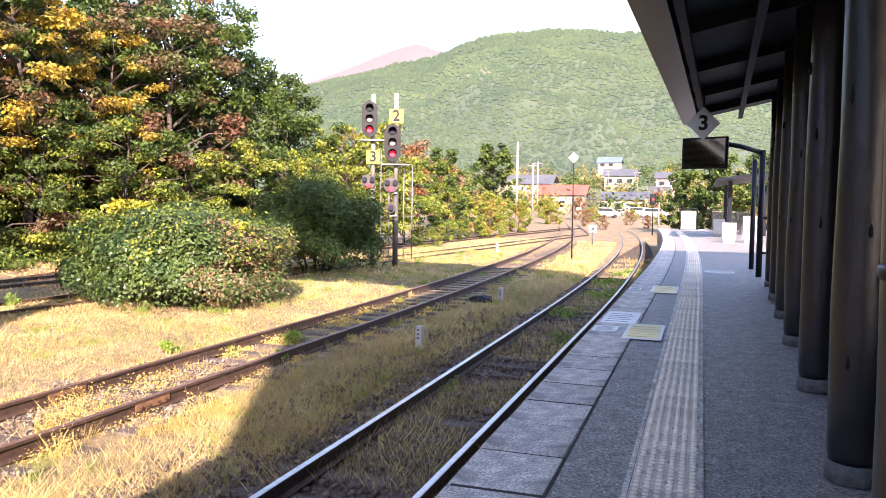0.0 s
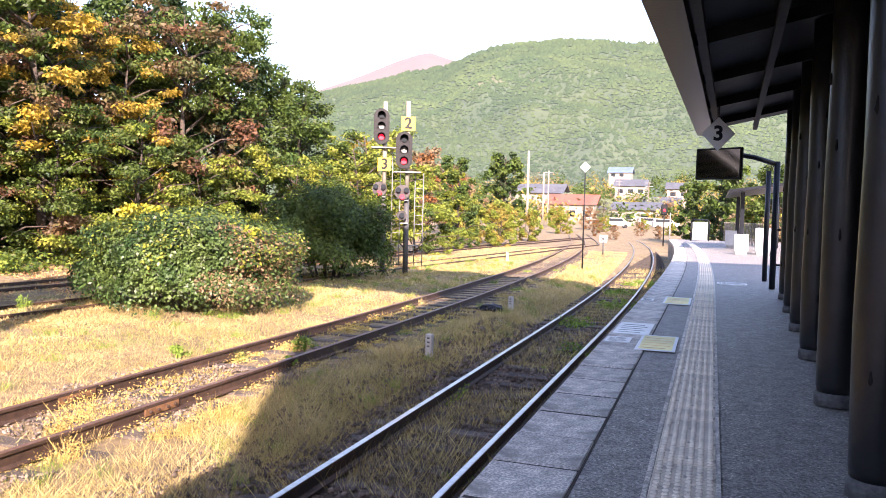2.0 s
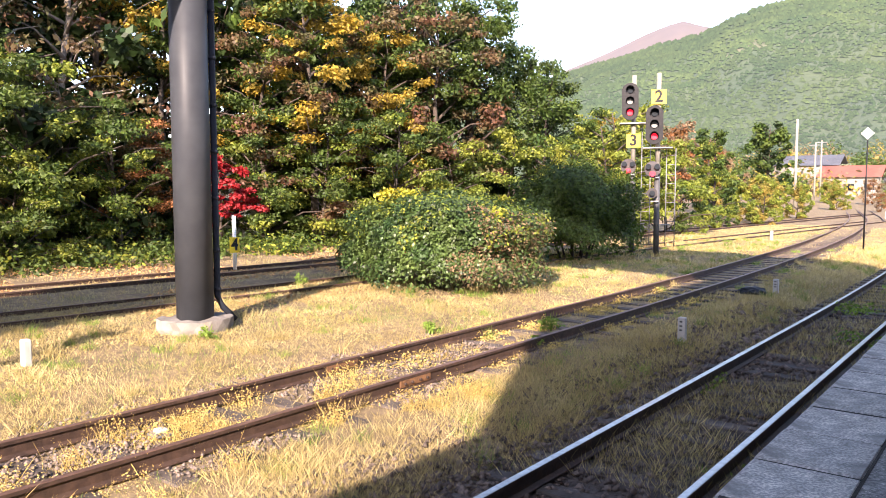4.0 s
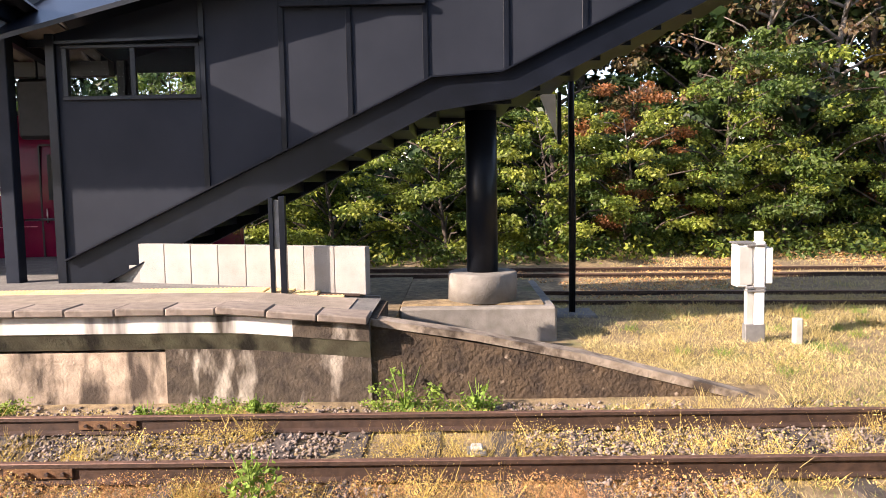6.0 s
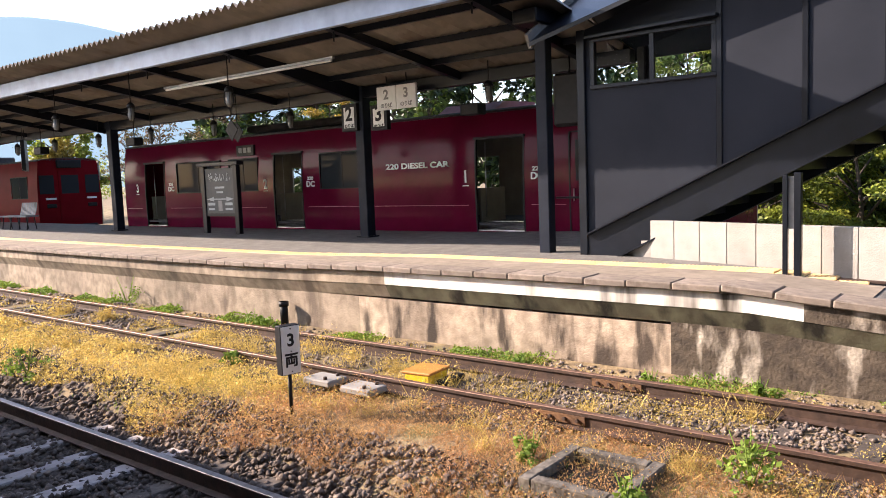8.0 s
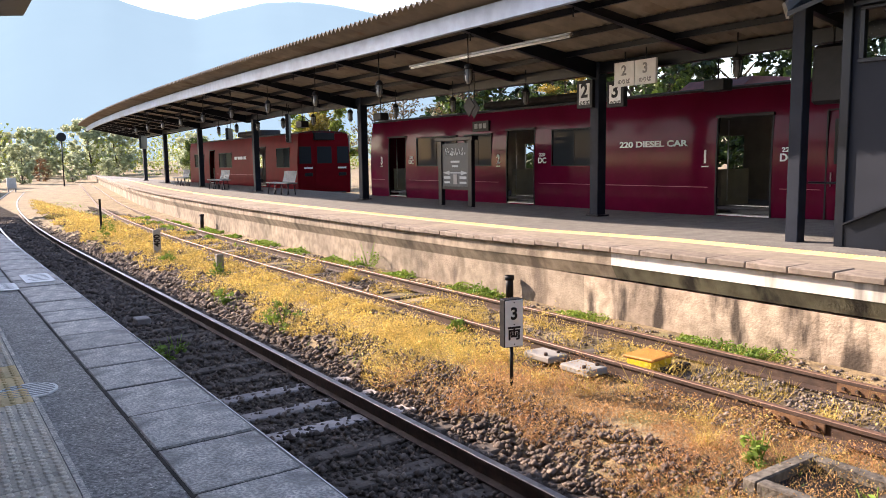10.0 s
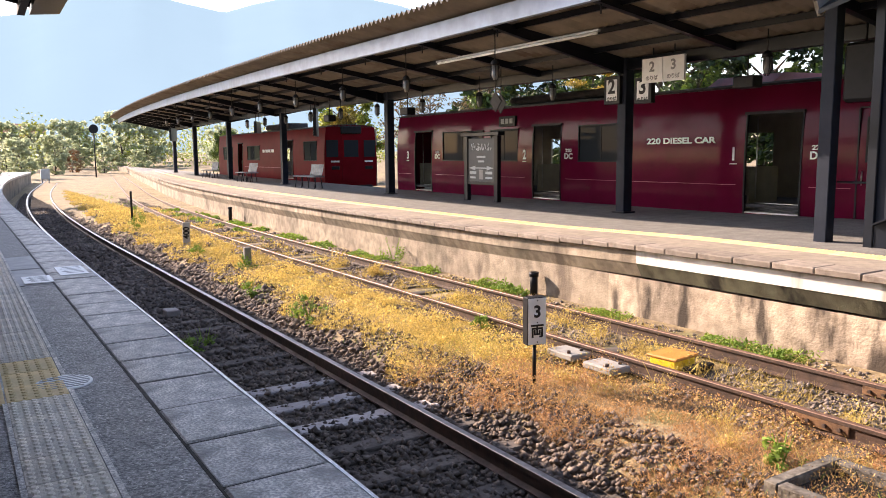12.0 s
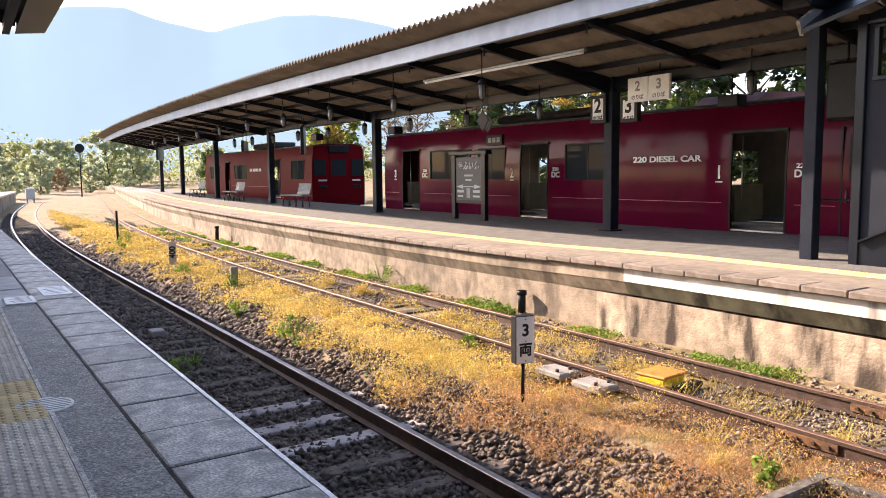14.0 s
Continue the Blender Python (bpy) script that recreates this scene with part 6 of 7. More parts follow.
def pebbles(name, label, x, y, z, r, material):
    n = len(x)
    base = np.array([(1, 0, 0), (0, 1, 0), (-1, 0, 0), (0, -1, 0), (0.1, 0.1, 0.8), (0, 0, -0.7)])
    v = base[None] * r[:, None, None] * grng.uniform(0.55, 1.35, (n, 6, 1)) + grng.normal(0, 0.16, (n, 6, 3)) * r[:, None, None]
    a = grng.uniform(0, math.tau, n)
    c, s = np.cos(a)[:, None], np.sin(a)[:, None]
    vx, vy = v[..., 0] * c - v[..., 1] * s, v[..., 0] * s + v[..., 1] * c
    v = np.stack([vx + x[:, None], vy + y[:, None], v[..., 2] + z[:, None]], -1).reshape(-1, 3)
    t = np.array([(0, 1, 4), (1, 2, 4), (2, 3, 4), (3, 0, 4), (1, 0, 5), (2, 1, 5), (3, 2, 5), (0, 3, 5)])
    f = (np.arange(n)[:, None, None] * 6 + t[None]).reshape(-1, 3)
    thing(name, (0, 0, 0), label, "ballast", kind="stuff", data=fast_mesh(name, v, f, material))


def between(x, y, fxv):
    """Leaves the rails free."""
    o = np.abs(np.abs(x - fxv) - 0.5665)
    return o > 0.06


x, y, d = scatter(215000, -5, -1.2, -40, 16, 1.3, 5.8)
f_ = nx_(y)
k = (x - f_ > -1.9) & (x - f_ < 1.38) & between(x, y, f_) & ~((y > 5) & (grng.random(len(x)) < 0.55))
x, y, d = x[k], y[k], d[k]
pebbles("ballast_stones", "rough dark brown ballast stones of the platform track", x, y, ZN - 0.178 + grng.uniform(-0.03, 0.045, len(x)) + np.interp(x - nx_(y), (-1.62, -1.25, -1.05, -0.95), (0.12, 0.025, 0.0, -0.018)), grng.uniform(0.018, 0.042, len(x)) * np.clip(d / 8, 1, 2), M_STONE)
x, y, d = scatter(90000, -7.4, -5.0, -40, 9, 1.2, 6)
f_ = fx_(y)
k = (np.abs(x - f_) < 1.3) & between(x, y, f_) & (noise2(x, y, 1.9, 2.0) > 0.40)
x, y, d = x[k], y[k], d[k]
pebbles("pale_ballast_stones", "pale pinkish ballast stones of the island track", x, y, ZF - 0.165 + grng.uniform(-0.03, 0.03, len(x)), grng.uniform(0.012, 0.03, len(x)) * np.clip(d / 9, 1, 2), M_STONE_PALE)


# ---- leafy weeds that stand out ----
def weed(x, y, h, n, seed, z=None, label="leafy green weed beside the track"):
    rng = np.random.default_rng(seed)
    w = thing("weed", (x, y, ground_z(x, y) if z is None else z), label, "weed", "leafy weeds")
    bm = B()
    for i in range(4):
        tube(bm, [(0, 0, 0), (h * 0.3 * math.cos(i * 1.7), h * 0.3 * math.sin(i * 1.7), h * 0.9)], [0.008, 0.003], 5)
    part("stem", bm, M_GRASS_G, w)
    bl = []
    for i in range(9):
        a, r = rng.uniform(0, math.tau), h * rng.uniform(0.05, 0.62)
        bl.append((r * math.cos(a), r * math.sin(a), h * rng.uniform(0.15, 0.75) - r * 0.35, h * 0.22, h * 0.22, h * 0.16))
    v, f = leaf_cloud(rng, bl, n, 0.026)
    tagged(part("foliage", fast_mesh("foliage", v, f, M_GRASS_G), None, w), kind="stuff")


for i, (x, y, h) in enumerate(((-3.86, -9.72, 0.45), (-5.32, -7.59, 0.25), (-2.15, -9.2, 0.34), (-2.35, -9.5, 0.32), (-2.0, -9.6, 0.28), (-7.2, -13.3, 0.62), (-4.58, -14.6, 0.4), (-4.65, -3.0, 0.25), (-5.18, -28.9, 0.6),
                               (-7.0, -9.4, 0.3), (-6.9, -8.9, 0.28), (-4.2, -2.0, 0.3), (-5.0, -1.5, 0.45), (-7.15, -0.6, 0.5), (-7.1, 0.1, 0.35), (-6.9, -3.0, 0.22), (-7.0, -2.0, 0.25),
                               (-7.0, -4.6, 0.2), (-4.3, -24, 0.4), (-4.9, -26, 0.5), (-9.2, 6.5, 0.25), (-6.0, 10.5, 0.35), (-7.2, 9.0, 0.3), (-8.6, -0.6, 0.4), (-3.8, -12, 0.3), (-2.4, 11.5, 0.16), (-2.7, 13.0, 0.16),
                               (-2.2, 6.4, 0.14), (-1.75, 7.2, 0.1), (-5.5, 9.2, 0.2), (-12.6, 11.2, 0.4), (-4.3, -17, 0.35), (-2.0, -12.5, 0.12))):
    weed(x, y, h, 220, 100 + i)


# ---- signs and fixtures of the island ----
def stop_sign(x, y, turn):
    s = thing("stopping_sign", (x, y, ground_z(x, y)), "white stopping-position sign with a numeral on a black post", "sign")
    s.rotation_euler = (0, 0, turn)
    part("post", tube(B(), [(0, 0, 0), (0, 0, 0.42)], 0.018, 10), M_BLACK, s)
    bd = part("board", box(B(), (-0.10, -0.05, 0.40), (0.10, 0.05, 0.86), 0.004), M_BLACK, s)
    part("face", box(B(), (-0.093, -0.056, 0.407), (0.093, -0.0505, 0.853)), M_WHITE, bd, "white enamel face")
    part("numeral", text_mesh("3", 0.16, M_BLACK, 0.002), None, bd, loc=(0, -0.058, 0.72))
    part("character", text_mesh("両", 0.14, M_BLACK, 0.002), None, bd, loc=(0, -0.058, 0.53))
    for z in (0.43, 0.62, 0.83):
        part("bolt", tube(B(), [(0, -0.056, z), (0, -0.062, z)], 0.006, 8), M_BLACK, bd)


stop_sign(-4.42, -5.48, radians(168))
M_PITRIM = mat("dark_rough_concrete", (0.07, 0.06, 0.05), (0.17, 0.15, 0.125), 14, 0.95, bump=0.6)
pit = thing("drain_pit", (-4.52, -2.42, -0.98), "open square concrete drain pit among weeds", "drain")
for lo, hi in (((-0.38, -0.38, 0), (0.38, -0.28, 0.12)), ((-0.38, 0.28, 0), (0.38, 0.38, 0.12)), ((-0.38, -0.28, 0), (-0.28, 0.28, 0.12)), ((0.28, -0.28, 0), (0.38, 0.28, 0.12))):
    part("rim", box(B(), lo, hi, 0.01), M_PITRIM, pit)
# solid black block stands in for the shade inside the pit
part("hollow", box(B(), (-0.28, -0.28, -0.02), (0.28, 0.28, 0.05)), M_BLACK, pit)
tb = thing("track_box", (-5.92, -5.08, ZF - 0.16), "orange and yellow painted point-machine box between the rails", "box")
tb.rotation_euler = (0, 0, radians(6))
part("body", box(B(), (-0.18, -0.15, 0), (0.18, 0.15, 0.12), 0.008), M_YELLOW, tb, "yellow painted side")
part("lid", box(B(), (-0.21, -0.19, 0.12), (0.19, 0.17, 0.15), 0.01), M_ORANGE, tb, "orange lid")
part("base", box(B(), (-0.3, 0.17, 0.0), (0.1, 0.3, 0.06), 0.01), M_BLACK, tb)
for i, (x, y) in enumerate(((-5.24, -5.9), (-5.2, -5.3))):
    c = thing("junction_cover", (x, y, -0.9), "flat pale concrete junction cover beside the rail", "cover", "junction covers")
    part("cover", box(B(), (-0.14, -0.2, 0), (0.14, 0.2, 0.07), 0.015), M_BLOCK, c)
    for dx in (-0.09, 0.09):
        part("bolt", tube(B(), [(dx, 0.1, 0.07), (dx, 0.1, 0.1)], 0.02, 8), M_RUST, c)
for x, y in ((-4.9, -27.7),):
    p = thing("marker_post", (x, y, -0.92), "thin black marker post among the weeds", "post", "marker posts")
    part("shaft", box(B(), (-0.035, -0.02, 0), (0.035, 0.02, 0.55 if y > -20 else 1.0), 0.004), M_BLACK, p)
p = thing("distance_marker", (-4.57, -19.1, -0.98), "white plate with black figures standing in yellow weeds", "marker")
part("plate", box(B(), (-0.09, -0.012, 0), (0.09, 0.012, 0.62), 0.004), M_OFFWHITE, p)
me = text_mesh("400", 0.2, M_BLACK, 0.002)
me.transform(Matrix.Rotation(radians(-90), 4, "Y"))
me.transform(Matrix.Rotation(radians(180), 4, "Z"))
part("figures", me, None, p, loc=(0, 0.015, 0.36))
p = thing("concrete_stump", (-4.68, -14.8, -0.98), "short weathered concrete stump among weeds", "marker")
part("stump", box(B(), (-0.07, -0.06, 0), (0.07, 0.06, 0.42), 0.015), M_CONC, p)
for x, y, h, lab in ((-4.1, 11.0, 0.36, "white distance marker post in dry grass"), (-4.4, 17.2, 0.32, "white rounded marker post in dry grass"), (-9.53, 4.19, 0.33, "small white concrete marker post"), (-8.9, 34, 0.4, "small white marker post")):
    p = thing("marker_stone", (x, y, ground_z(x, y)), lab, "marker", "white markers")
    part("stone", box(B(), (-0.055, -0.05, 0), (0.055, 0.05, h), 0.014), M_OFFWHITE, p)
    for z in () if x < -9 else (0.45, 0.62, 0.8):
        part("mark", box(B(), (-0.022, -0.053, h * z), (0.02, -0.0505, h * z + 0.024)), M_DARKPOST, p)
p = thing("black_bag", (-4.75, 16.8, -0.93), "black plastic mound in dry grass", "mound")
bm = B()
bmesh.ops.create_icosphere(bm, subdivisions=3, radius=1)
for v in bm.verts:
    v.co = Vector((v.co.x * 0.3, v.co.y * 0.25, max(v.co.z, -0.1) * 0.14)) * (1 + 0.25 * noise.noise(v.co * 3))
part("sheet", bm, M_BLACK, p)

# equipment cabinet on white posts
cb = thing("equipment_cabinet", (-9.72, 3.72, -0.87), "pale grey trackside equipment cabinet on a white post", "cabinet")
part("post", box(B(), (-0.05, -0.02, 0), (0.06, 0.11, 1.30), 0.012), M_WHITE, cb)
part("post_cap", box(B(), (-0.03, -0.01, 1.30), (0.05, 0.09, 1.43), 0.01), M_WHITE, cb)
part("post", box(B(), (-0.04, -0.12, 0), (0.04, -0.025, 0.78), 0.01), M_OFFWHITE, cb)
part("post_foot", box(B(), (-0.06, -0.13, 0), (0.066, 0.118, 0.24), 0.008), M_GREYMETAL, cb)
bd = part("case", box(B(), (-0.18, -0.24, 0.72), (0.04, -0.03, 1.27), 0.012), M_WHITE, cb)
part("door", box(B(), (0.04, -0.215, 0.75), (0.05, -0.055, 1.24), 0.003), M_OFFWHITE, bd)
part("lid", box(B(), (-0.2, -0.26, 1.27), (0.06, -0.02, 1.295), 0.004), M_GREYMETAL, bd)
part("case", box(B(), (-0.14, 0.12, 0.76), (0.05, 0.21, 1.22), 0.01), M_WHITE, cb)
for z in (0.66, 0.7, 1.24):
    part("clamp", box(B(), (-0.06, -0.13, z), (0.075, 0.12, z + 0.025), 0.004), M_GREYMETAL, cb)
# black pole with a white pennant board
p = thing("black_pole", (-11.9, 1.72, -0.85), "tall thin black pole with a white pennant board", "pole")
part("shaft", tube(B(), [(0, 0, 0), (0, 0, 2.2), (0.02, -0.02, 4.6)], [0.05, 0.05, 0.045], 12), M_BLACK, p)
part("cable", tube(B(), [(0.06, 0.03, 0), (0.07, 0.04, 1.4), (0.05, 0.02, 3)], 0.014, 6), M_BLACK, p)
part("pennant", prism(B(), [(-0.5, 3.42), (-0.25, 3.42), (-0.22, 2.72)], -0.01, 0.01), M_WHITE, p, "white pennant board")
part("frame", box(B(), (-0.03, -0.22, 2.65), (0.03, -0.16, 3.45), 0.005), M_IRON, p)
part("base", box(B(), (-0.35, -0.3, -0.1), (0.35, 0.35, 0.03), 0.02), M_CONC, p)
# yellow number plate on a white post
p = thing("number_post", (-16.5, 12.4, -0.8), "white post with a yellow number plate at the siding", "sign")
part("post", tube(B(), [(0, 0, 0), (0, 0, 1.4)], 0.05, 12), M_WHITE, p)
pl = part("plate", box(B(), (0.06, -0.2, 0.45), (0.08, 0.1, 0.85), 0.004), M_YELLOW, p)
me = text_mesh("4", 0.42, M_BLACK, 0.002)
me.transform(Matrix.Rotation(radians(90), 4, "Z"))
part("numeral", me, None, pl, loc=(0.083, -0.05, 0.65))
# small white hut
h = thing("hut", (-24.5, 17.5, -0.5), "small pale hut with a grey roof behind the trees", "hut")
part("wall", box(B(), (-1.2, -1.3, 0), (1.2, 1.3, 2.0)), M_WHITE, h)
part("roof", prism(B(), [(-1.6, 1.9), (0, 2.6), (1.6, 1.9), (0, 2.5)], -1.6, 1.6), M_ROOFGREY, h)
part("window", box(B(), (1.2, -0.5, 0.9), (1.22, 0.4, 1.5)), M_GLASS, h)

# block wall at the foot of the stairs
bw = thing("block_wall", (-9.6, -4.42, 0), "low wall of pale concrete blocks beside the stairs", "wall")
d_ = Vector((1.1, 3.36, 0)).normalized()
ang_w = math.atan2(d_.y, d_.x)
bm = B()
box(bm, (0, -0.06, 0), (0.40, 0.06, 0.40), 0.006)
bl1 = mesh_of("block", bm, M_BLOCK)
bm = B()
box(bm, (0, -0.06, 0), (0.385, 0.06, 0.54), 0.006)
bl2 = mesh_of("block", bm, M_BLOCK)
bm = B()
box(bm, (0, -0.06, 0), (0.40, 0.06, 0.27), 0.006)
bl0 = mesh_of("block", bm, M_BLOCK)
for i in range(9):
    ob = part("block", bl0 if i == 0 else bl2, None, bw, loc=d_ * (i * 0.39))
    ob.rotation_euler = (0, 0, ang_w)
gp = thing("gate_post", (-8.42, -2.08, -0.02), "dark steel double gate post with a latch plate", "post")
part("shaft", box(B(), (-0.03, -0.085, 0), (0.03, -0.035, 1.12), 0.005), M_IRON, gp)
part("shaft", box(B(), (-0.04, 0.03, 0), (0.04, 0.10, 1.14), 0.005), M_IRON, gp)
part("plate", box(B(), (-0.02, -0.04, 0.55), (0.0, 0.03, 1.1)), M_GREYMETAL, gp)
part("grate", box(B(), (-0.45, -0.05, 0.0), (-0.05, 0.9, 0.03), 0.005), M_RUST, gp, "rusty drain grating at its foot")


# ---- hanging lamps ----
def lamp():
    l = thing("hanging_lamp", (0, 0, 0), "caged glass lantern hanging from the platform canopy", "lamp", "hanging lamps")
    part("rod", tube(B(), [(0, 0, 0.22), (0, 0, 0.85)], 0.011, 6), M_BLACK, l)
    part("cap", tube(B(), [(0, 0, 0.13), (0, 0, 0.2), (0, 0, 0.24)], [0.095, 0.07, 0.03], 16), M_BLACK, l)
    part("globe", tube(B(), [(0, 0, -0.14), (0, 0, -0.08), (0, 0, 0.13)], [0.04, 0.062, 0.066], 16), M_FROST, l, "frosted glass globe")
    bm = B()
    for k in range(6):
        a = k * math.tau / 6
        tube(bm, [(0.088 * math.cos(a), 0.088 * math.sin(a), 0.13), (0.088 * math.cos(a), 0.088 * math.sin(a), -0.06), (0.03 * math.cos(a), 0.03 * math.sin(a), -0.17)], 0.006, 5)
    part("cage", bm, M_BLACK, l)
    return l


first = None
for x_, y0_, step_, n_, z_ in ((3.0, -11.9, 3.4, 10, 2.72), (0.35, -13.3, 2.85, 9, 2.5), (0.35, -7.9, 1, 1, 2.6)):
    for i in range(n_):
        y = y0_ - step_ * i
        m = Matrix.Translation((row_x(y) + x_, y, z_ + lift(y)))
        if first is None:
            first = lamp()
            first.matrix_basis = m
        else:
            copy_thing(first, m)
tl = thing("tube_light", (-8.75, -11.6, 3.18), "long slim fluorescent tube light under the canopy", "lamp")
part("tube", tube(B(), [(0, -2.4, 0), (0, 2.4, 0)], 0.022, 10), M_WHITE, tl)
part("housing", box(B(), (-0.03, -2.45, 0.02), (0.03, 2.45, 0.06)), M_GREYMETAL, tl)


# ---- boards and signs under the canopy ----
def boxsign(name, x, y0, y1, z0, z1, text, sub, label):
    s = thing(name, (x, (y0 + y1) / 2, (z0 + z1) / 2), label, "sign", "track number signs")
    w, h_ = (y1 - y0) / 2, (z1 - z0) / 2
    part("case", box(B(), (-0.12, -w, -h_), (0.0, w, h_), 0.006), M_BLACK, s)
    f = part("face", box(B(), (0.0, -w + 0.075, -h_ + 0.07), (0.006, w - 0.075, h_ - 0.07)), M_WHITE, s, "white face")
    me = text_mesh(text, 0.40, M_BLACK, 0.002)
    me.transform(Matrix.Rotation(radians(90), 4, "Z"))
    part("numeral", me, None, f, loc=(0.009, 0, 0.06))
    me = text_mesh("のりば", 0.09, M_BLACK, 0.002)
    me.transform(Matrix.Rotation(radians(90), 4, "Z"))
    part("caption", me, None, f, loc=(0.009, 0, -0.18))
    return s


boxsign("number_sign", -11.5, -11.83, -11.38, 2.26, 2.83, "2", "", "black-framed white sign with a black 2 on the post")
boxsign("number_sign", -11.5, -10.98, -10.53, 2.23, 2.74, "3", "", "black-framed white sign with a black 3 on the post")
s = thing("hanging_sign", (-11.3, -10.06, 2.82), "white double sign board hanging under the canopy", "sign")
for yy_, n_ in ((-0.26, "2"), (0.26, "3")):
    f = part("panel", box(B(), (-0.03, yy_ - 0.25, -0.23), (0.03, yy_ + 0.25, 0.23), 0.004), M_WHITE, s)
    me = text_mesh(n_, 0.26, M_GREYMETAL, 0.002)
    me.transform(Matrix.Rotation(radians(90), 4, "Z"))
    part("numeral", me, None, f, loc=(0.033, yy_, 0.06))
    me = text_mesh("のりば", 0.10, M_GREYMETAL, 0.002)
    me.transform(Matrix.Rotation(radians(90), 4, "Z"))
    part("caption", me, None, f, loc=(0.033, yy_, -0.15))
    part("rod", tube(B(), [(0, yy_, 0.23), (0, yy_, 0.5)], 0.012, 6), M_BLACK, s)
# station name board
nb = thing("station_name_board", (-11.68, -16.5, 0), "dark slate station name board with white lettering on two posts", "sign")
M_SLATE = mat("slate_board", (0.022, 0.03, 0.036), (0.034, 0.042, 0.048), 6, 0.5, bump=0.05)
for yy_ in (-0.68, 0.68):
    part("post", box(B(), (-0.06, yy_ - 0.08, 0), (0.06, yy_ + 0.08, 1.78), 0.008), M_IRON, nb)
bd = part("board", box(B(), (-0.03, -0.6, 0.52), (0.03, 0.6, 1.66), 0.004), M_SLATE, nb)
part("cap", box(B(), (-0.1, -0.85, 1.72), (0.1, 0.85, 1.82), 0.01), M_IRON, nb)
part("rail", box(B(), (-0.04, -0.6, 0.44), (0.04, 0.6, 0.52)), M_IRON, nb)
M_DIM = mat("faded_white_lettering", (0.42, 0.46, 0.48), (0.36, 0.40, 0.42), 6, 0.6, bump=0)
me = text_mesh("ゆふいん", 0.235, M_DIM, 0.002)
me.transform(Matrix.Rotation(radians(90), 4, "Z"))
part("station_name", me, None, bd, "white lettering", loc=(0.033, 0, 1.42))
for y0_, y1_, z_, hh in ((-0.2, 0.2, 1.15, 0.05), (-0.14, 0.14, 1.03, 0.05), (-0.52, -0.22, 0.72, 0.07), (0.2, 0.5, 0.72, 0.07), (-0.5, -0.25, 0.6, 0.05), (0.2, 0.5, 0.6, 0.05)):
    part("lettering_bar", box(B(), (0.031, y0_, z_), (0.035, y1_, z_ + hh)), M_DIM, bd)
for s_ in (-1, 1):
    part("arrow", prism(B(), [(s_ * 0.56, 0.88), (s_ * 0.26, 0.94), (s_ * 0.26, 0.82)], 0.031, 0.035), M_DIM, bd)
part("arrow_shaft", box(B(), (0.031, -0.26, 0.865), (0.035, 0.26, 0.895)), M_DIM, bd)
part("emblem", box(B(), (0.031, -0.09, 0.58), (0.036, 0.09, 0.84)), M_GREYMETAL, bd)


def hang_board(x, y, z, w, h_, material, lab, n=5):
    s = thing("hanging_board", (x, y, z), lab, "sign", "hanging boards")
    s.rotation_euler = (0, 0, radians(-28))
    part("case", box(B(), (-0.06, -w / 2, -h_ / 2), (0.06, w / 2, h_ / 2), 0.01), M_IRON, s)
    f = part("face", box(B(), (0.06, -w / 2 + 0.04, -h_ / 2 + 0.04), (0.066, w / 2 - 0.04, h_ / 2 - 0.04)), material, s)
    for i in range(n):
        part("text_bar", box(B(), (0.066, -w * 0.25 + 0.05 * (i % 2), h_ / 2 - 0.12 - i * h_ * 0.14), (0.069, w * 0.22, h_ / 2 - 0.09 - i * h_ * 0.14)), M_GREYMETAL, f)
    for yy_ in (-w * 0.35, w * 0.35):
        part("rod", tube(B(), [(0, yy_, h_ / 2), (0, yy_, h_ / 2 + 0.6)], 0.014, 6), M_BLACK, s)


hang_board(row_x(-26) + 0.6, -26.4, 2.45, 1.0, 1.0, M_WHITE, "white notice board hanging under the canopy")
hang_board(row_x(-33) + 0.6, -33.5, 2.5, 1.3, 0.5, M_IRON, "dark sign box hanging under the canopy", 2)
hang_board(row_x(-50) + 1.5, -50, 2.6, 1.4, 0.8, M_ORANGE, "orange hanging sign further along the platform", 3)
for y, x_ in ((-14.3, 1.2), (-14.9, 0.6)):
    s = thing("diamond_board", (row_x(y) + x_, y, 2.45), "small black diamond board hanging on a rod", "sign", "diamond boards")
    part("plate", prism(B(), [(-0.22, 0), (0, -0.24), (0.22, 0), (0, 0.24)], -0.01, 0.01), M_BLACK, s)
    part("rod", tube(B(), [(0, 0, 0.2), (0, 0, 0.9)], 0.012, 6), M_BLACK, s)
for y, x_ in ((-19.6, 0.5), (-8.8, -0.4), (-24.4, 0.9)):
    s = thing("speaker_box", (row_x(y) + x_, y, 2.5), "black loudspeaker box hanging from the canopy", "speaker", "loudspeakers")
    part("case", box(B(), (-0.14, -0.22, -0.1), (0.14, 0.22, 0.12), 0.02), M_BLACK, s)
    part("rod", tube(B(), [(0, 0, 0.1), (0, 0, 0.7)], 0.015, 6), M_BLACK, s)
s = thing("signal_repeater", (-11.6, -6.4, 2.35), "black covered signal repeater hanging near the stairs", "signal")
part("case", box(B(), (-0.12, -0.28, -0.35), (0.12, 0.28, 0.55), 0.05), M_BLACK, s)
part("rod", tube(B(), [(0, 0, 0.5), (0, 0, 0.9)], 0.02, 6), M_BLACK, s)


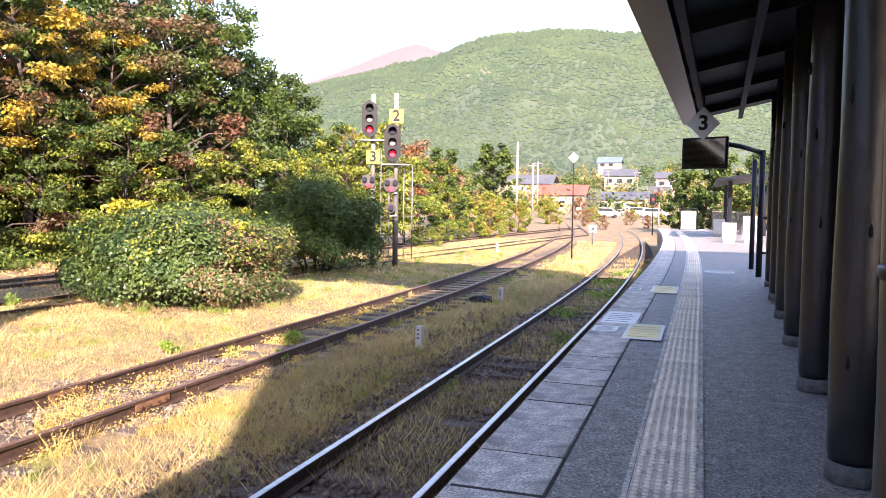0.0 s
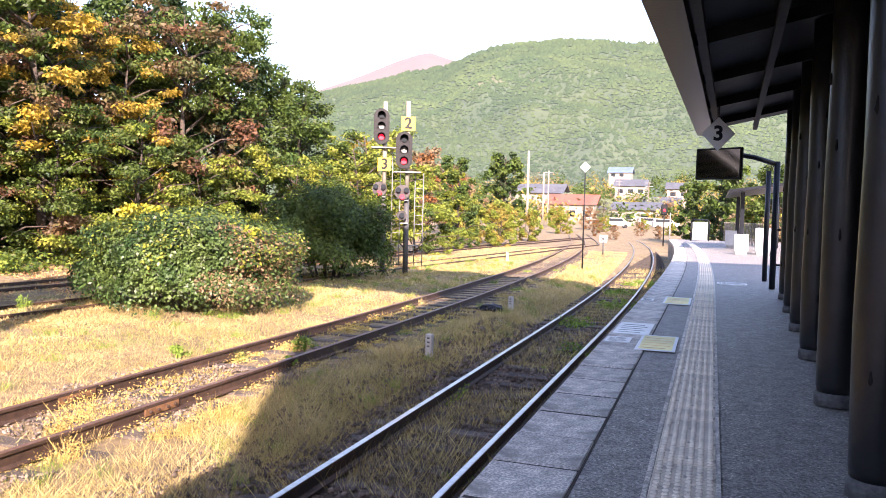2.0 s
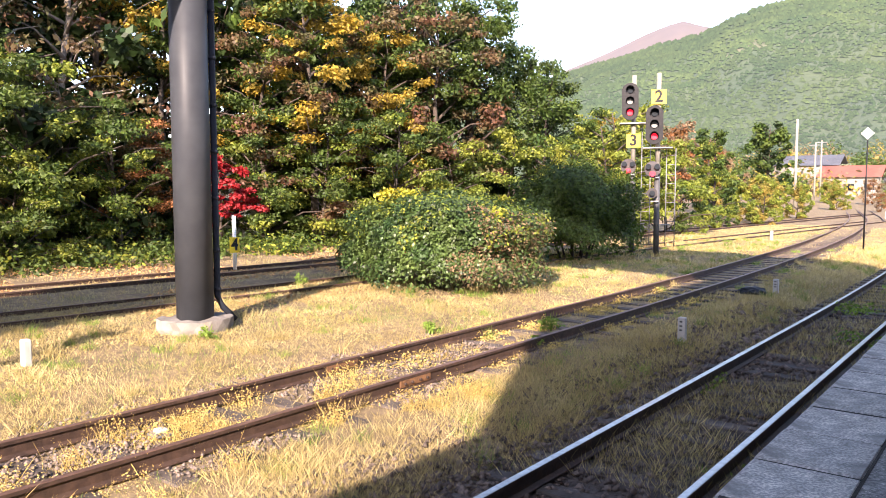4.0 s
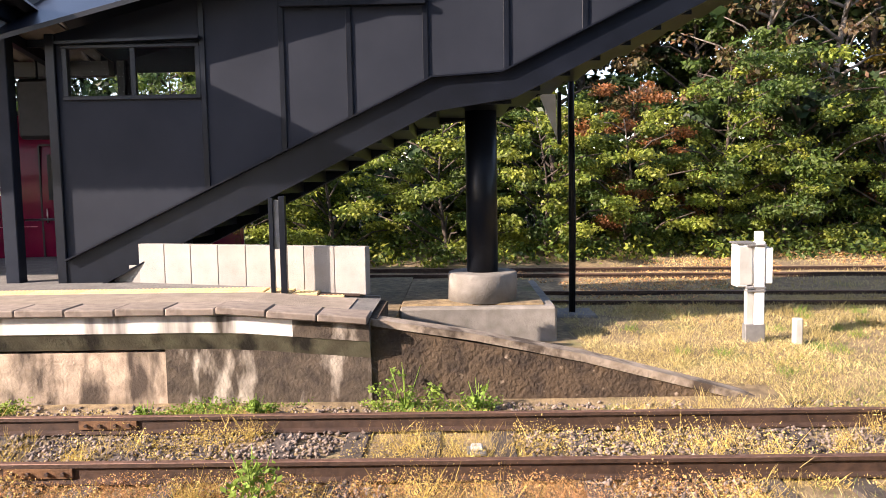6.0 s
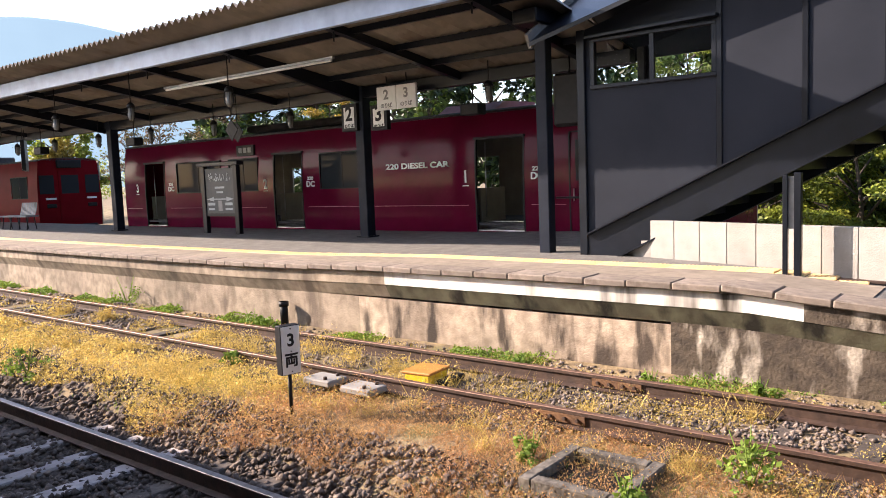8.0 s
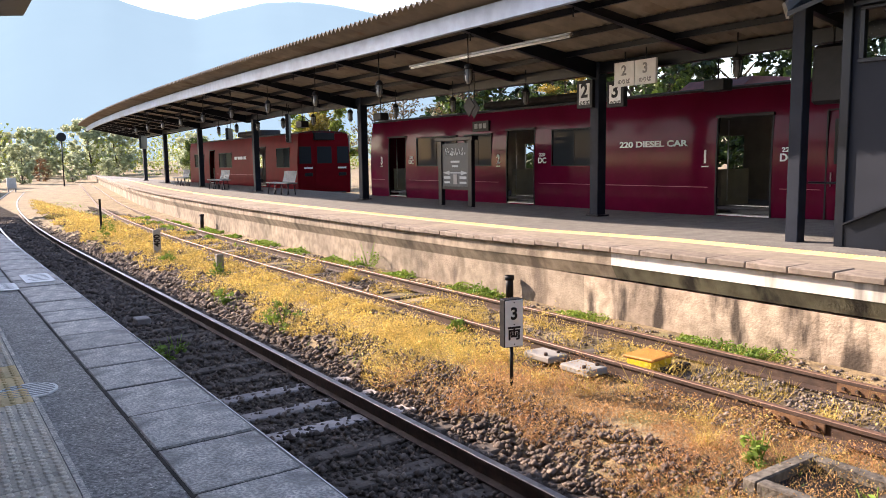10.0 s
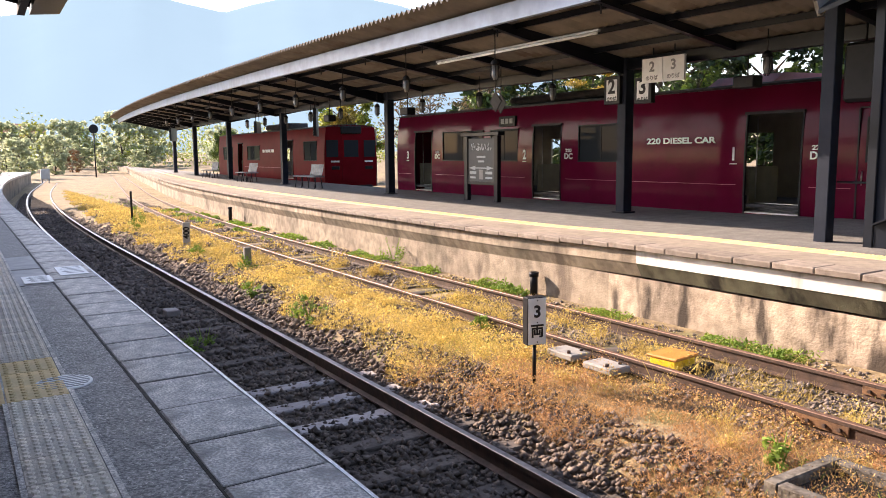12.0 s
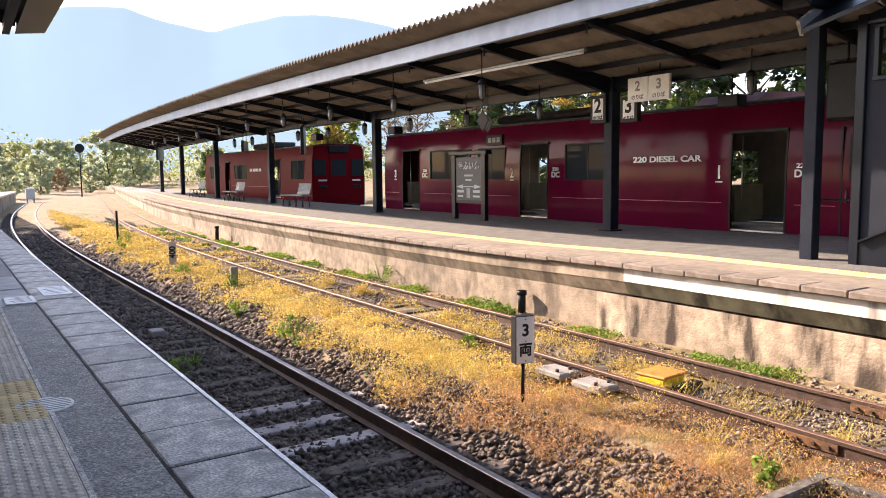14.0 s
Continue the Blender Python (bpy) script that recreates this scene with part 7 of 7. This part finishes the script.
# ---- benches ----
def bench(x, y, turn):
    b = thing("bench", (x, y, 0), "platform bench with a curved grey-blue slatted backrest", "bench", "platform benches")
    b.rotation_euler = (0, 0, turn)
    for yy_ in (-0.85, -0.3, 0.3, 0.85):
        part("leg", tube(B(), [(0.16, yy_, 0), (0.1, yy_, 0.42)], 0.018, 6), M_BLACK, b)
        part("leg", tube(B(), [(-0.16, yy_, 0), (-0.1, yy_, 0.42)], 0.018, 6), M_BLACK, b)
    part("seat", box(B(), (-0.22, -0.95, 0.42), (0.22, 0.95, 0.47), 0.015), M_BENCHBLUE, b)
    for i in range(13):
        yy_ = -0.1 + i * 0.08
        bm = B()
        pts = [(-0.12 - 0.10 * math.sin(t * 1.5), yy_, 0.48 + 0.42 * t) for t in (0, 0.35, 0.7, 1.0)]
        for p0, p1 in zip(pts, pts[1:]):
            bar(bm, p0, p1, 0.045, 0.02, up=(1, 0, 0))
        part("slat", bm, M_GREYMETAL if i % 2 else M_BENCHBLUE, b)


for y in (-27.6, -36.0, -44.0):
    bench(row_x(y) + 0.5, y, 0.05)

# ---- signals ahead ----
TO_CAM = math.atan2(0.40, 0.92)


def signal(x, y, h, head, plate, low, n, lab):
    s = thing("railway_signal", (x, y, ground_z(x, y)), lab, "signal", "railway signals")
    s.rotation_euler = (0, 0, TO_CAM)
    part("lower_post", tube(B(), [(0, 0, 0), (0, 0, 2.6)], 0.09, 14), M_DARKPOST, s, "dark grey lower post")
    part("upper_post", tube(B(), [(0, 0, 2.6), (0, 0, h)], 0.075, 14), M_POLE, s)
    hd = part("head", prism(B(), [(0.27 * math.cos(a), head + (0.33 if math.sin(a) > 0 else -0.33) + 0.27 * math.sin(a)) for a in [k * math.tau / 24 for k in range(24)]], -0.32, -0.2, "y"), M_BLACK, s, "black rounded signal head")
    hd.location = (-0.12, 0, 0)
    # pale middle lens paints a white reflection on dark glass
    for dz, m_ in ((0.36, M_GLASS), (0.0, M_FROST), (-0.36, M_LAMPRED)):
        part("lens", tube(B(), [(0, -0.33, head + dz), (0, -0.36, head + dz)], 0.1, 18), m_, hd)
        bm = B()
        tube(bm, [(0, -0.32, head + dz + 0.03), (0, -0.58, head + dz + 0.01)], [0.135, 0.13], 18)
        bmesh.ops.delete(bm, geom=[f for f in bm.faces if len(f.verts) > 4 or f.calc_center_median().z < head + dz], context="FACES")
        part("hood", bm, M_BLACK, hd)
    pl = part("plate", box(B(), (-0.23, -0.14, plate - 0.23), (0.23, -0.11, plate + 0.23), 0.004), M_YELLOW, s, "yellow number plate")
    part("numeral", text_mesh(n, 0.5, M_BLACK, 0.002), None, pl, loc=(0, -0.144, plate))
    for dz in (0.3, -0.45):
        r = part("repeater", tube(B(), [(-0.15, -0.2, low + dz), (-0.15, -0.26, low + dz)], 0.25 if dz > 0 else 0.16, 20), M_ROOFGREY, s, "pale round shunting signal")
        for k in range(3 if dz > 0 else 1):
            a = k * math.tau / 3 + 0.5
            q_ = 0.15 if dz > 0 else 0
            part("lens", tube(B(), [(-0.15 + q_ * math.cos(a), -0.27, low + dz + q_ * math.sin(a)), (-0.15 + q_ * math.cos(a), -0.36, low + dz + q_ * math.sin(a))], 0.085, 14), M_LAMPRED if (k == 2) else M_GLASS, r)
        part("bracket", box(B(), (-0.2, -0.2, low + dz - 0.28), (0.05, 0.1, low + dz - 0.24)), M_GREYMETAL, s)
    part("platform", box(B(), (-0.45, -0.25, head - 0.72), (0.45, 0.3, head - 0.68)), M_GREYMETAL, s)
    for xx in (0.28, 0.56):
        part("ladder_rail", tube(B(), [(xx, 0.35, 0.3), (xx, 0.25, head - 0.7)], 0.018, 6), M_GREYMETAL, s)
    z = 0.5
    while z < head - 0.8:
        part("rung", tube(B(), [(0.28, 0.34, z), (0.56, 0.34, z)], 0.012, 6), M_GREYMETAL, s)
        z += 0.3
    part("stay", tube(B(), [(0, 0, 1.0), (0.4, 0.35, 1.0)], 0.018, 6), M_GREYMETAL, s)


signal(-9.62, 23.4, 5.75, 4.12, 5.0, 2.45, "2", "tall railway signal with a yellow 2 plate showing red")
signal(-10.8, 24.2, 5.9, 5.02, 3.75, 2.6, "3", "tall railway signal with a yellow 3 plate showing red")
# other things along the line ahead
def pole(x, y, h, r, material, lab, arms=0):
    p = thing("utility_pole", (x, y, ground_z(x, y)), lab, "pole", "poles along the line")
    part("shaft", tube(B(), [(0, 0, 0), (0, 0, h)], [r, r * 0.75], 12), material, p)
    for i in range(arms):
        part("cross_arm", box(B(), (-0.8, -0.05, h - 0.4 - i * 0.7), (0.8, 0.05, h - 0.3 - i * 0.7)), M_GREYMETAL, p)
    return p


pole(-19.8, 84, 9.3, 0.16, M_POLE, "pale concrete pole beside the line", 0)
pole(-24, 112, 8, 0.14, M_POLE, "pale concrete pole in the distance", 1)
pole(-27, 130, 9, 0.14, M_POLE, "pale concrete pole in the distance", 1)
pole(-13, 165, 9, 0.11, M_BARK_PALE, "pale concrete pole in the distance", 2)
pole(-22, 190, 10, 0.11, M_BARK_PALE, "pale concrete pole in the distance", 2)
p = pole(-5.17, 32.2, 4.4, 0.03, M_BLACK, "thin black pole with a white diamond board")
part("board", prism(B(), [(-0.22, 4.3), (0, 4.08), (0.22, 4.3), (0, 4.52)], -0.04, -0.02, "y"), M_WHITE, p, "white diamond board")
p = thing("cross_sign", (-6.1, 45.5, ground_z(-6.1, 45.5)), "small white sign with a black cross by the track", "sign")
part("post", tube(B(), [(0, 0, 0), (0, 0, 0.8)], 0.04, 8), M_DARKPOST, p)
bd = part("board", box(B(), (-0.22, -0.02, 0.75), (0.22, 0.02, 1.15)), M_WHITE, p)
for s_ in (-1, 1):
    part("stroke", bar(B(), (-0.18, -0.024, 0.95 - s_ * 0.16), (0.18, -0.024, 0.95 + s_ * 0.16), 0.006, 0.06), M_BLACK, bd)
p = pole(-3.9, 66, 3.4, 0.06, M_BLACK, "signal post showing a red lamp")
part("head", box(B(), (-0.25, -0.1, 2.6), (0.25, 0.1, 3.5), 0.08), M_BLACK, p)
part("lens", tube(B(), [(0, -0.1, 3.0), (0, -0.14, 3.0)], 0.1, 14), M_LAMPRED, p)
pole(-2.9, 56, 2.9, 0.05, M_GREYMETAL, "grey lamp post at the end of the platform")


def house(x, y, w, d, h, rh, wall, roofm, lab, z=0.0):
    o = thing("house", (x, y, ground_z(x, y) + z), lab, "house", "houses below the mountain")
    part("wall", box(B(), (-w / 2, -d / 2, -3), (w / 2, d / 2, h)), wall, o)
    part("roof", prism(B(), [(-d / 2 - 0.6, h - 0.1), (0, h + rh), (d / 2 + 0.6, h - 0.1), (0, h + rh - 0.25)], -w / 2 - 0.6, w / 2 + 0.6), roofm, o)
    for i in range(int(w / 3)):
        wd = part("window", box(B(), (-w / 2 + 0.9 + i * 3, -d / 2 - 0.05, 1.0), (-w / 2 + 2.4 + i * 3, -d / 2, 2.2)), M_GLASS, o)
        part("sill", box(B(), (-w / 2 + 0.8 + i * 3, -d / 2 - 0.12, 0.9), (-w / 2 + 2.5 + i * 3, -d / 2, 1.0)), M_WHITE, wd)
    return o


M_TILE = mat("grey_tiles", (0.10, 0.105, 0.12), (0.07, 0.075, 0.085), 3, 0.6)
M_REDROOF = mat("red_roof", (0.30, 0.09, 0.06), (0.24, 0.075, 0.055), 3, 0.7)
M_CREAM = mat("cream_wall", (0.29, 0.265, 0.225), (0.24, 0.215, 0.185), 2, 0.9)
for x, y, w, d, h, rh, wl, rf, lab, zz in (
        (-26, 150, 9, 7, 3.4, 2.0, M_CREAM, M_REDROOF, "low house with a red roof", 0), (-37, 175, 9, 8, 4.6, 2.2, M_CREAM, M_TILE, "white house with a grey tiled roof", 1),
        (-17, 160, 13, 8, 3.0, 1.6, M_CREAM, M_TILE, "long low house with a grey roof", 0), (-46, 190, 9, 8, 5, 2.2, M_CREAM, M_TILE, "white two-storey house with a grey roof", 1),
        (-12, 196, 8, 8, 3.2, 2, M_CREAM, M_TILE, "cream house with a grey tiled roof", 1), (-24, 240, 9, 9, 3.2, 2.2, M_CREAM, M_TILE, "cream house on rising ground below woods", 6.5), (-9, 235, 8, 8, 3.2, 2, M_CREAM, M_TILE, "white house on rising ground below woods", 6),
        (-33, 290, 8, 8, 2.6, 2.2, M_CREAM, mat("blue_roof", (0.12, 0.18, 0.3), (0.1, 0.14, 0.24), 3, 0.6), "house with a blue roof on the slope", 13)):
    house(x, y, w, d, h, rh, wl, rf, lab, zz)


def car(x, y, turn, lab):
    c = thing("car", (x, y, ground_z(x, y)), lab, "car", "parked cars")
    c.rotation_euler = (0, 0, turn)
    part("body", prism(B(), [(-2.1, 0.35), (2.1, 0.35), (2.1, 0.95), (1.4, 1.05), (0.8, 1.65), (-1.9, 1.7), (-2.1, 1.0)], -0.8, 0.8, "y"), M_OFFWHITE, c)
    part("window", prism(B(), [(-1.7, 1.1), (1.1, 1.1), (0.7, 1.55), (-1.7, 1.58)], -0.81, 0.81, "y"), M_GLASS, c)
    for xx in (-1.3, 1.3):
        for s_ in (-0.82, 0.62):
            part("wheel", tube(B(), [(xx, s_, 0.32), (xx, s_ + 0.2, 0.32)], 0.32, 18), M_BLACK, c)


car(-15, 128, 0.3, "white parked van beyond the tracks")
car(-7.5, 132, 0.2, "white parked car beyond the tracks")
car(-10.5, 140, 0.1, "white parked car beyond the tracks")

# ---- far end of the station platform ----
fe = thing("wooden_fence", (0, 0, 0), "weathered wooden slat fence behind the platform", "fence")
for i in range(34):
    y = 50.5 - i * 0.55 * 0.6
    x = 0.6 + i * 0.055
    part("slat", box(B(), (x, y - 0.12, 0), (x + 0.04, y + 0.12, 1.15), 0.01), M_BARK_PALE, fe)
g = thing("white_gate", (-0.75, 47.5, 0), "white sheet gate in a dark tube frame at the platform's end", "gate")
M_SHEET = mat("pale_blue_sheet", (0.33, 0.36, 0.40), (0.27, 0.30, 0.34), 4, 0.6)
part("sheet", box(B(), (-0.42, -0.02, 0.06), (0.42, 0.02, 1.12)), M_SHEET, g)
part("frame", tube(B(), [(-0.5, 0, 0), (-0.5, 0, 1.15), (-0.42, 0, 1.25), (0.42, 0, 1.25), (0.5, 0, 1.15), (0.5, 0, 0)], 0.035, 8), M_IRON, g)
for x, y, w, h_ in ((0.98, 30.4, 0.5, 0.75), (1.75, 31, 0.55, 1.0), (0.75, 37, 0.5, 0.8)):
    b = thing("notice_board", (x, y, 0), "white notice board standing on the platform", "sign", "white notice boards")
    part("board", box(B(), (-w / 2, -0.03, 0.12), (w / 2, 0.03, h_), 0.01), M_SHEET, b)
    part("foot", box(B(), (-w / 2 + 0.05, -0.15, 0), (w / 2 - 0.05, 0.15, 0.12)), M_GREYMETAL, b)
sh = thing("shelter", (0, 0, 0), "small open shelter with a dark roof on the platform", "shelter")
for x, y in ((1.05, 33), (1.05, 39), (2.8, 33), (2.8, 39)):
    part("post", box(B(), (x - 0.08, y - 0.08, 0), (x + 0.08, y + 0.08, 2.4), 0.01), M_IRON, sh)
part("roof", prism(B(), [(0.5, 2.35), (3.4, 2.75), (3.4, 2.85), (0.5, 2.45)], 31.5, 40.5, "y"), M_IRON, sh)
fr = thing("bracket_frame", (1.03, 15.3, 0), "dark steel frame with an arched bracket past the canopy", "frame")
part("post", tube(B(), [(0, 0, 0), (0, 0, 2.35)], 0.055, 14), M_IRON, fr)
part("post", tube(B(), [(-0.02, 1.9, 0), (-0.02, 1.9, 2.3)], 0.05, 14), M_IRON, fr)
part("bracket", tube(B(), [(0, 0, 2.3), (-0.4, -0.1, 2.42), (-0.98, -0.2, 2.52), (-1.02, -0.2, 2.62)], 0.045, 10), M_IRON, fr)
for z in (0.45, 1.1):
    part("rung", tube(B(), [(0, 0, z), (0.35, 0.0, z)], 0.02, 8), M_IRON, fr)
mi = thing("platform_mirror", (-0.0, 12.4, 2.11), "framed rectangular mirror hanging under the canopy edge", "mirror")
mi.rotation_euler = (radians(-1.5), 0, radians(-24))
part("frame", box(B(), (-0.36, 0.0, -0.24), (0.36, 0.06, 0.24), 0.01), M_BLACK, mi)
part("glass", box(B(), (-0.33, -0.008, -0.21), (0.33, 0.0, 0.21)), M_MIRROR, mi)
part("rod", tube(B(), [(0, 0.03, 0.24), (0, 0.03, 0.7)], 0.02, 8), M_BLACK, mi)
ds = thing("diamond_sign", (-0.02, 10.9, 2.40), "silver diamond sign with a black 3 under the canopy edge", "sign")
ds.rotation_euler = (0, 0, radians(4))
part("plate", prism(B(), [(-0.215, 0), (0, -0.225), (0.215, 0), (0, 0.225)], -0.006, 0.006, "y"), M_WHITE, ds)
part("numeral", text_mesh("3", 0.27, M_BLACK, 0.002), None, ds, loc=(0, -0.01, 0))
part("rod", tube(B(), [(0, 0.01, 0.2), (0, 0.01, 0.5)], 0.012, 6), M_BLACK, ds)

# ---- notices laid on the platform ----
for x0, x1, y0, y1, m_, lab in ((-0.70, -0.33, 7.4, 8.36, M_LEMON, "yellow notice sheet stuck to the platform floor"), (-0.70, -0.31, 11.6, 12.64, M_LEMON, "yellow notice sheet stuck to the platform floor"),
                                (-1.02, -0.64, 8.34, 9.26, M_WHITE, "white notice sheet stuck to the platform edge"), (-1.03, -0.78, 7.75, 8.1, M_WHITE, "small white notice sheet on the platform edge"),
                                (-1.03, -0.85, 11.9, 12.2, M_WHITE, "small white notice sheet on the platform edge"), (-1.0, -0.72, -9.6, -8.9, M_WHITE, "white notice sheet on the platform edge"),
                                (-0.62, -0.35, -9.0, -8.5, M_WHITE, "white notice sheet on the platform floor")):
    s = thing("notice_sheet", ((x0 + x1) / 2, (y0 + y1) / 2, 0.008), lab, "sheet", "notice sheets")
    w, l = (x1 - x0) / 2, (y1 - y0) / 2
    part("sheet", box(B(), (-w, -l, -0.002), (w, l, 0.004)), M_WHITE, s)
    if m_ is M_LEMON:
        part("printed_field", box(B(), (-w + 0.03, -l + 0.05, 0.003), (w - 0.03, l - 0.05, 0.0045)), m_, s, "pale yellow printed field")
    for i in range(5):
        yy_ = -l + (i + 0.8) * 2 * l / 6.2
        part("text_bar", box(B(), (-w * 0.75, yy_, 0.004), (w * (0.5 + 0.2 * (i % 2)), yy_ + l * 0.06, 0.006)), M_TACTILE_Y if m_ is M_LEMON else M_GREYMETAL, s)
for x, y, r, lab in ((-0.27, -4.60, 0.15, "round ribbed white cover on the platform"), (0.36, 16.1, 0.28, "pale round manhole cover in the platform")):
    c = thing("manhole_cover", (x, y, -0.004 if y < 0 else 0.0), lab, "cover", "round covers")
    part("disc", tube(B(), [(0, 0, -0.01), (0, 0, 0.008)], r, 36), M_WHITE, c)
    for i in range(-3, 4):
        hw = math.sqrt(max(r * r - (i * r / 4) ** 2, 0)) * 0.9
        part("rib", box(B(), (-hw, i * r / 4 - 0.006, 0.007), (hw, i * r / 4 + 0.006, 0.010)), M_GREYMETAL, c)
# end of the view back: discs, boxes
p = pole(-12.0, -84, 5.2, 0.07, M_IRON, "thin pole with a round dark disc beside the tracks")
part("disc", tube(B(), [(0, 0.05, 4.9), (0, 0.12, 4.9)], 0.45, 20), M_IRON, p, "round dark disc")
for x, y, h_ in ((-2.2, -62, 1.6), (-6.5, -74, 1.2)):
    c = thing("relay_case", (x, y, ground_z(x, y)), "pale grey relay case beside the track", "cabinet", "relay cases")
    part("case", box(B(), (-0.35, -0.25, 0.3), (0.35, 0.25, h_), 0.02), M_OFFWHITE, c)
    part("leg", box(B(), (-0.3, -0.2, 0), (-0.22, 0.2, 0.3)), M_GREYMETAL, c)
    part("leg", box(B(), (0.22, -0.2, 0), (0.3, 0.2, 0.3)), M_GREYMETAL, c)
house(-6, -150, 14, 9, 5, 2.2, M_CREAM, M_REDROOF, "low pale house with a red roof in haze")

# ---- small things along the tracks ----
for x, y, z0, z1 in ((-7.28, -8.97, -0.92, -0.56), (-7.45, -24.9, -0.9, -0.42)):
    c = thing("drain_stub", (x, y, z0), "short black drain pipe stub at the foot of the platform wall", "pipe", "drain stubs")
    part("pipe", tube(B(), [(0, 0, 0), (0, 0, z1 - z0)], 0.06, 14), M_BLACK, c)
    part("collar", tube(B(), [(0, 0, z1 - z0 - 0.07), (0, 0, z1 - z0)], 0.075, 14), M_BLACK, c)
for x, y in ((-5.97, 0.05), (-6.12, 3.85)):
    c = thing("track_sensor", (x, y, ZF - 0.155), "small white sensor box fixed to a sleeper", "box", "track sensors")
    part("base", box(B(), (-0.09, -0.08, 0), (0.09, 0.08, 0.025), 0.006), M_GREYMETAL, c)
    part("case", box(B(), (-0.05, -0.05, 0.025), (0.05, 0.05, 0.065), 0.012), M_OFFWHITE, c)
c = thing("ground_cable", (-8.5, 3.9, -0.94), "thin black cable lying across the dry grass", "cable")
part("cable", tube(B(), [(-0.95, 0.03, 0.0), (-0.5, -0.02, 0.02), (-0.07, -0.09, 0.01), (0.3, 0.06, 0.025), (0.58, 0.14, 0.01), (0.85, 0.06, 0.02), (1.1, -0.02, 0.0)], 0.014, 8), M_BLACK, c)
c = thing("wood_block", (-2.42, -11.5, ZN - 0.16), "weathered pale wooden block between the rails", "block")
part("block", box(B(), (-0.1, -0.13, 0), (0.1, 0.13, 0.09), 0.012), M_SLEEPER_PALE, c)
m = thing("radio_mast", (-231, 1502, 338), "thin steel radio mast on the mountain ridge", "mast")
for dx, dy in ((-1.6, -1.6), (1.6, -1.6), (1.6, 1.6), (-1.6, 1.6)):
    part("leg", tube(B(), [(dx, dy, 0), (dx * 0.45, dy * 0.45, 31)], 0.4, 6), M_GREYMETAL, m)
for z in (6, 13, 20, 27):
    part("brace", box(B(), (-1.4, -1.4, z), (1.4, 1.4, z + 0.7)), M_GREYMETAL, m)
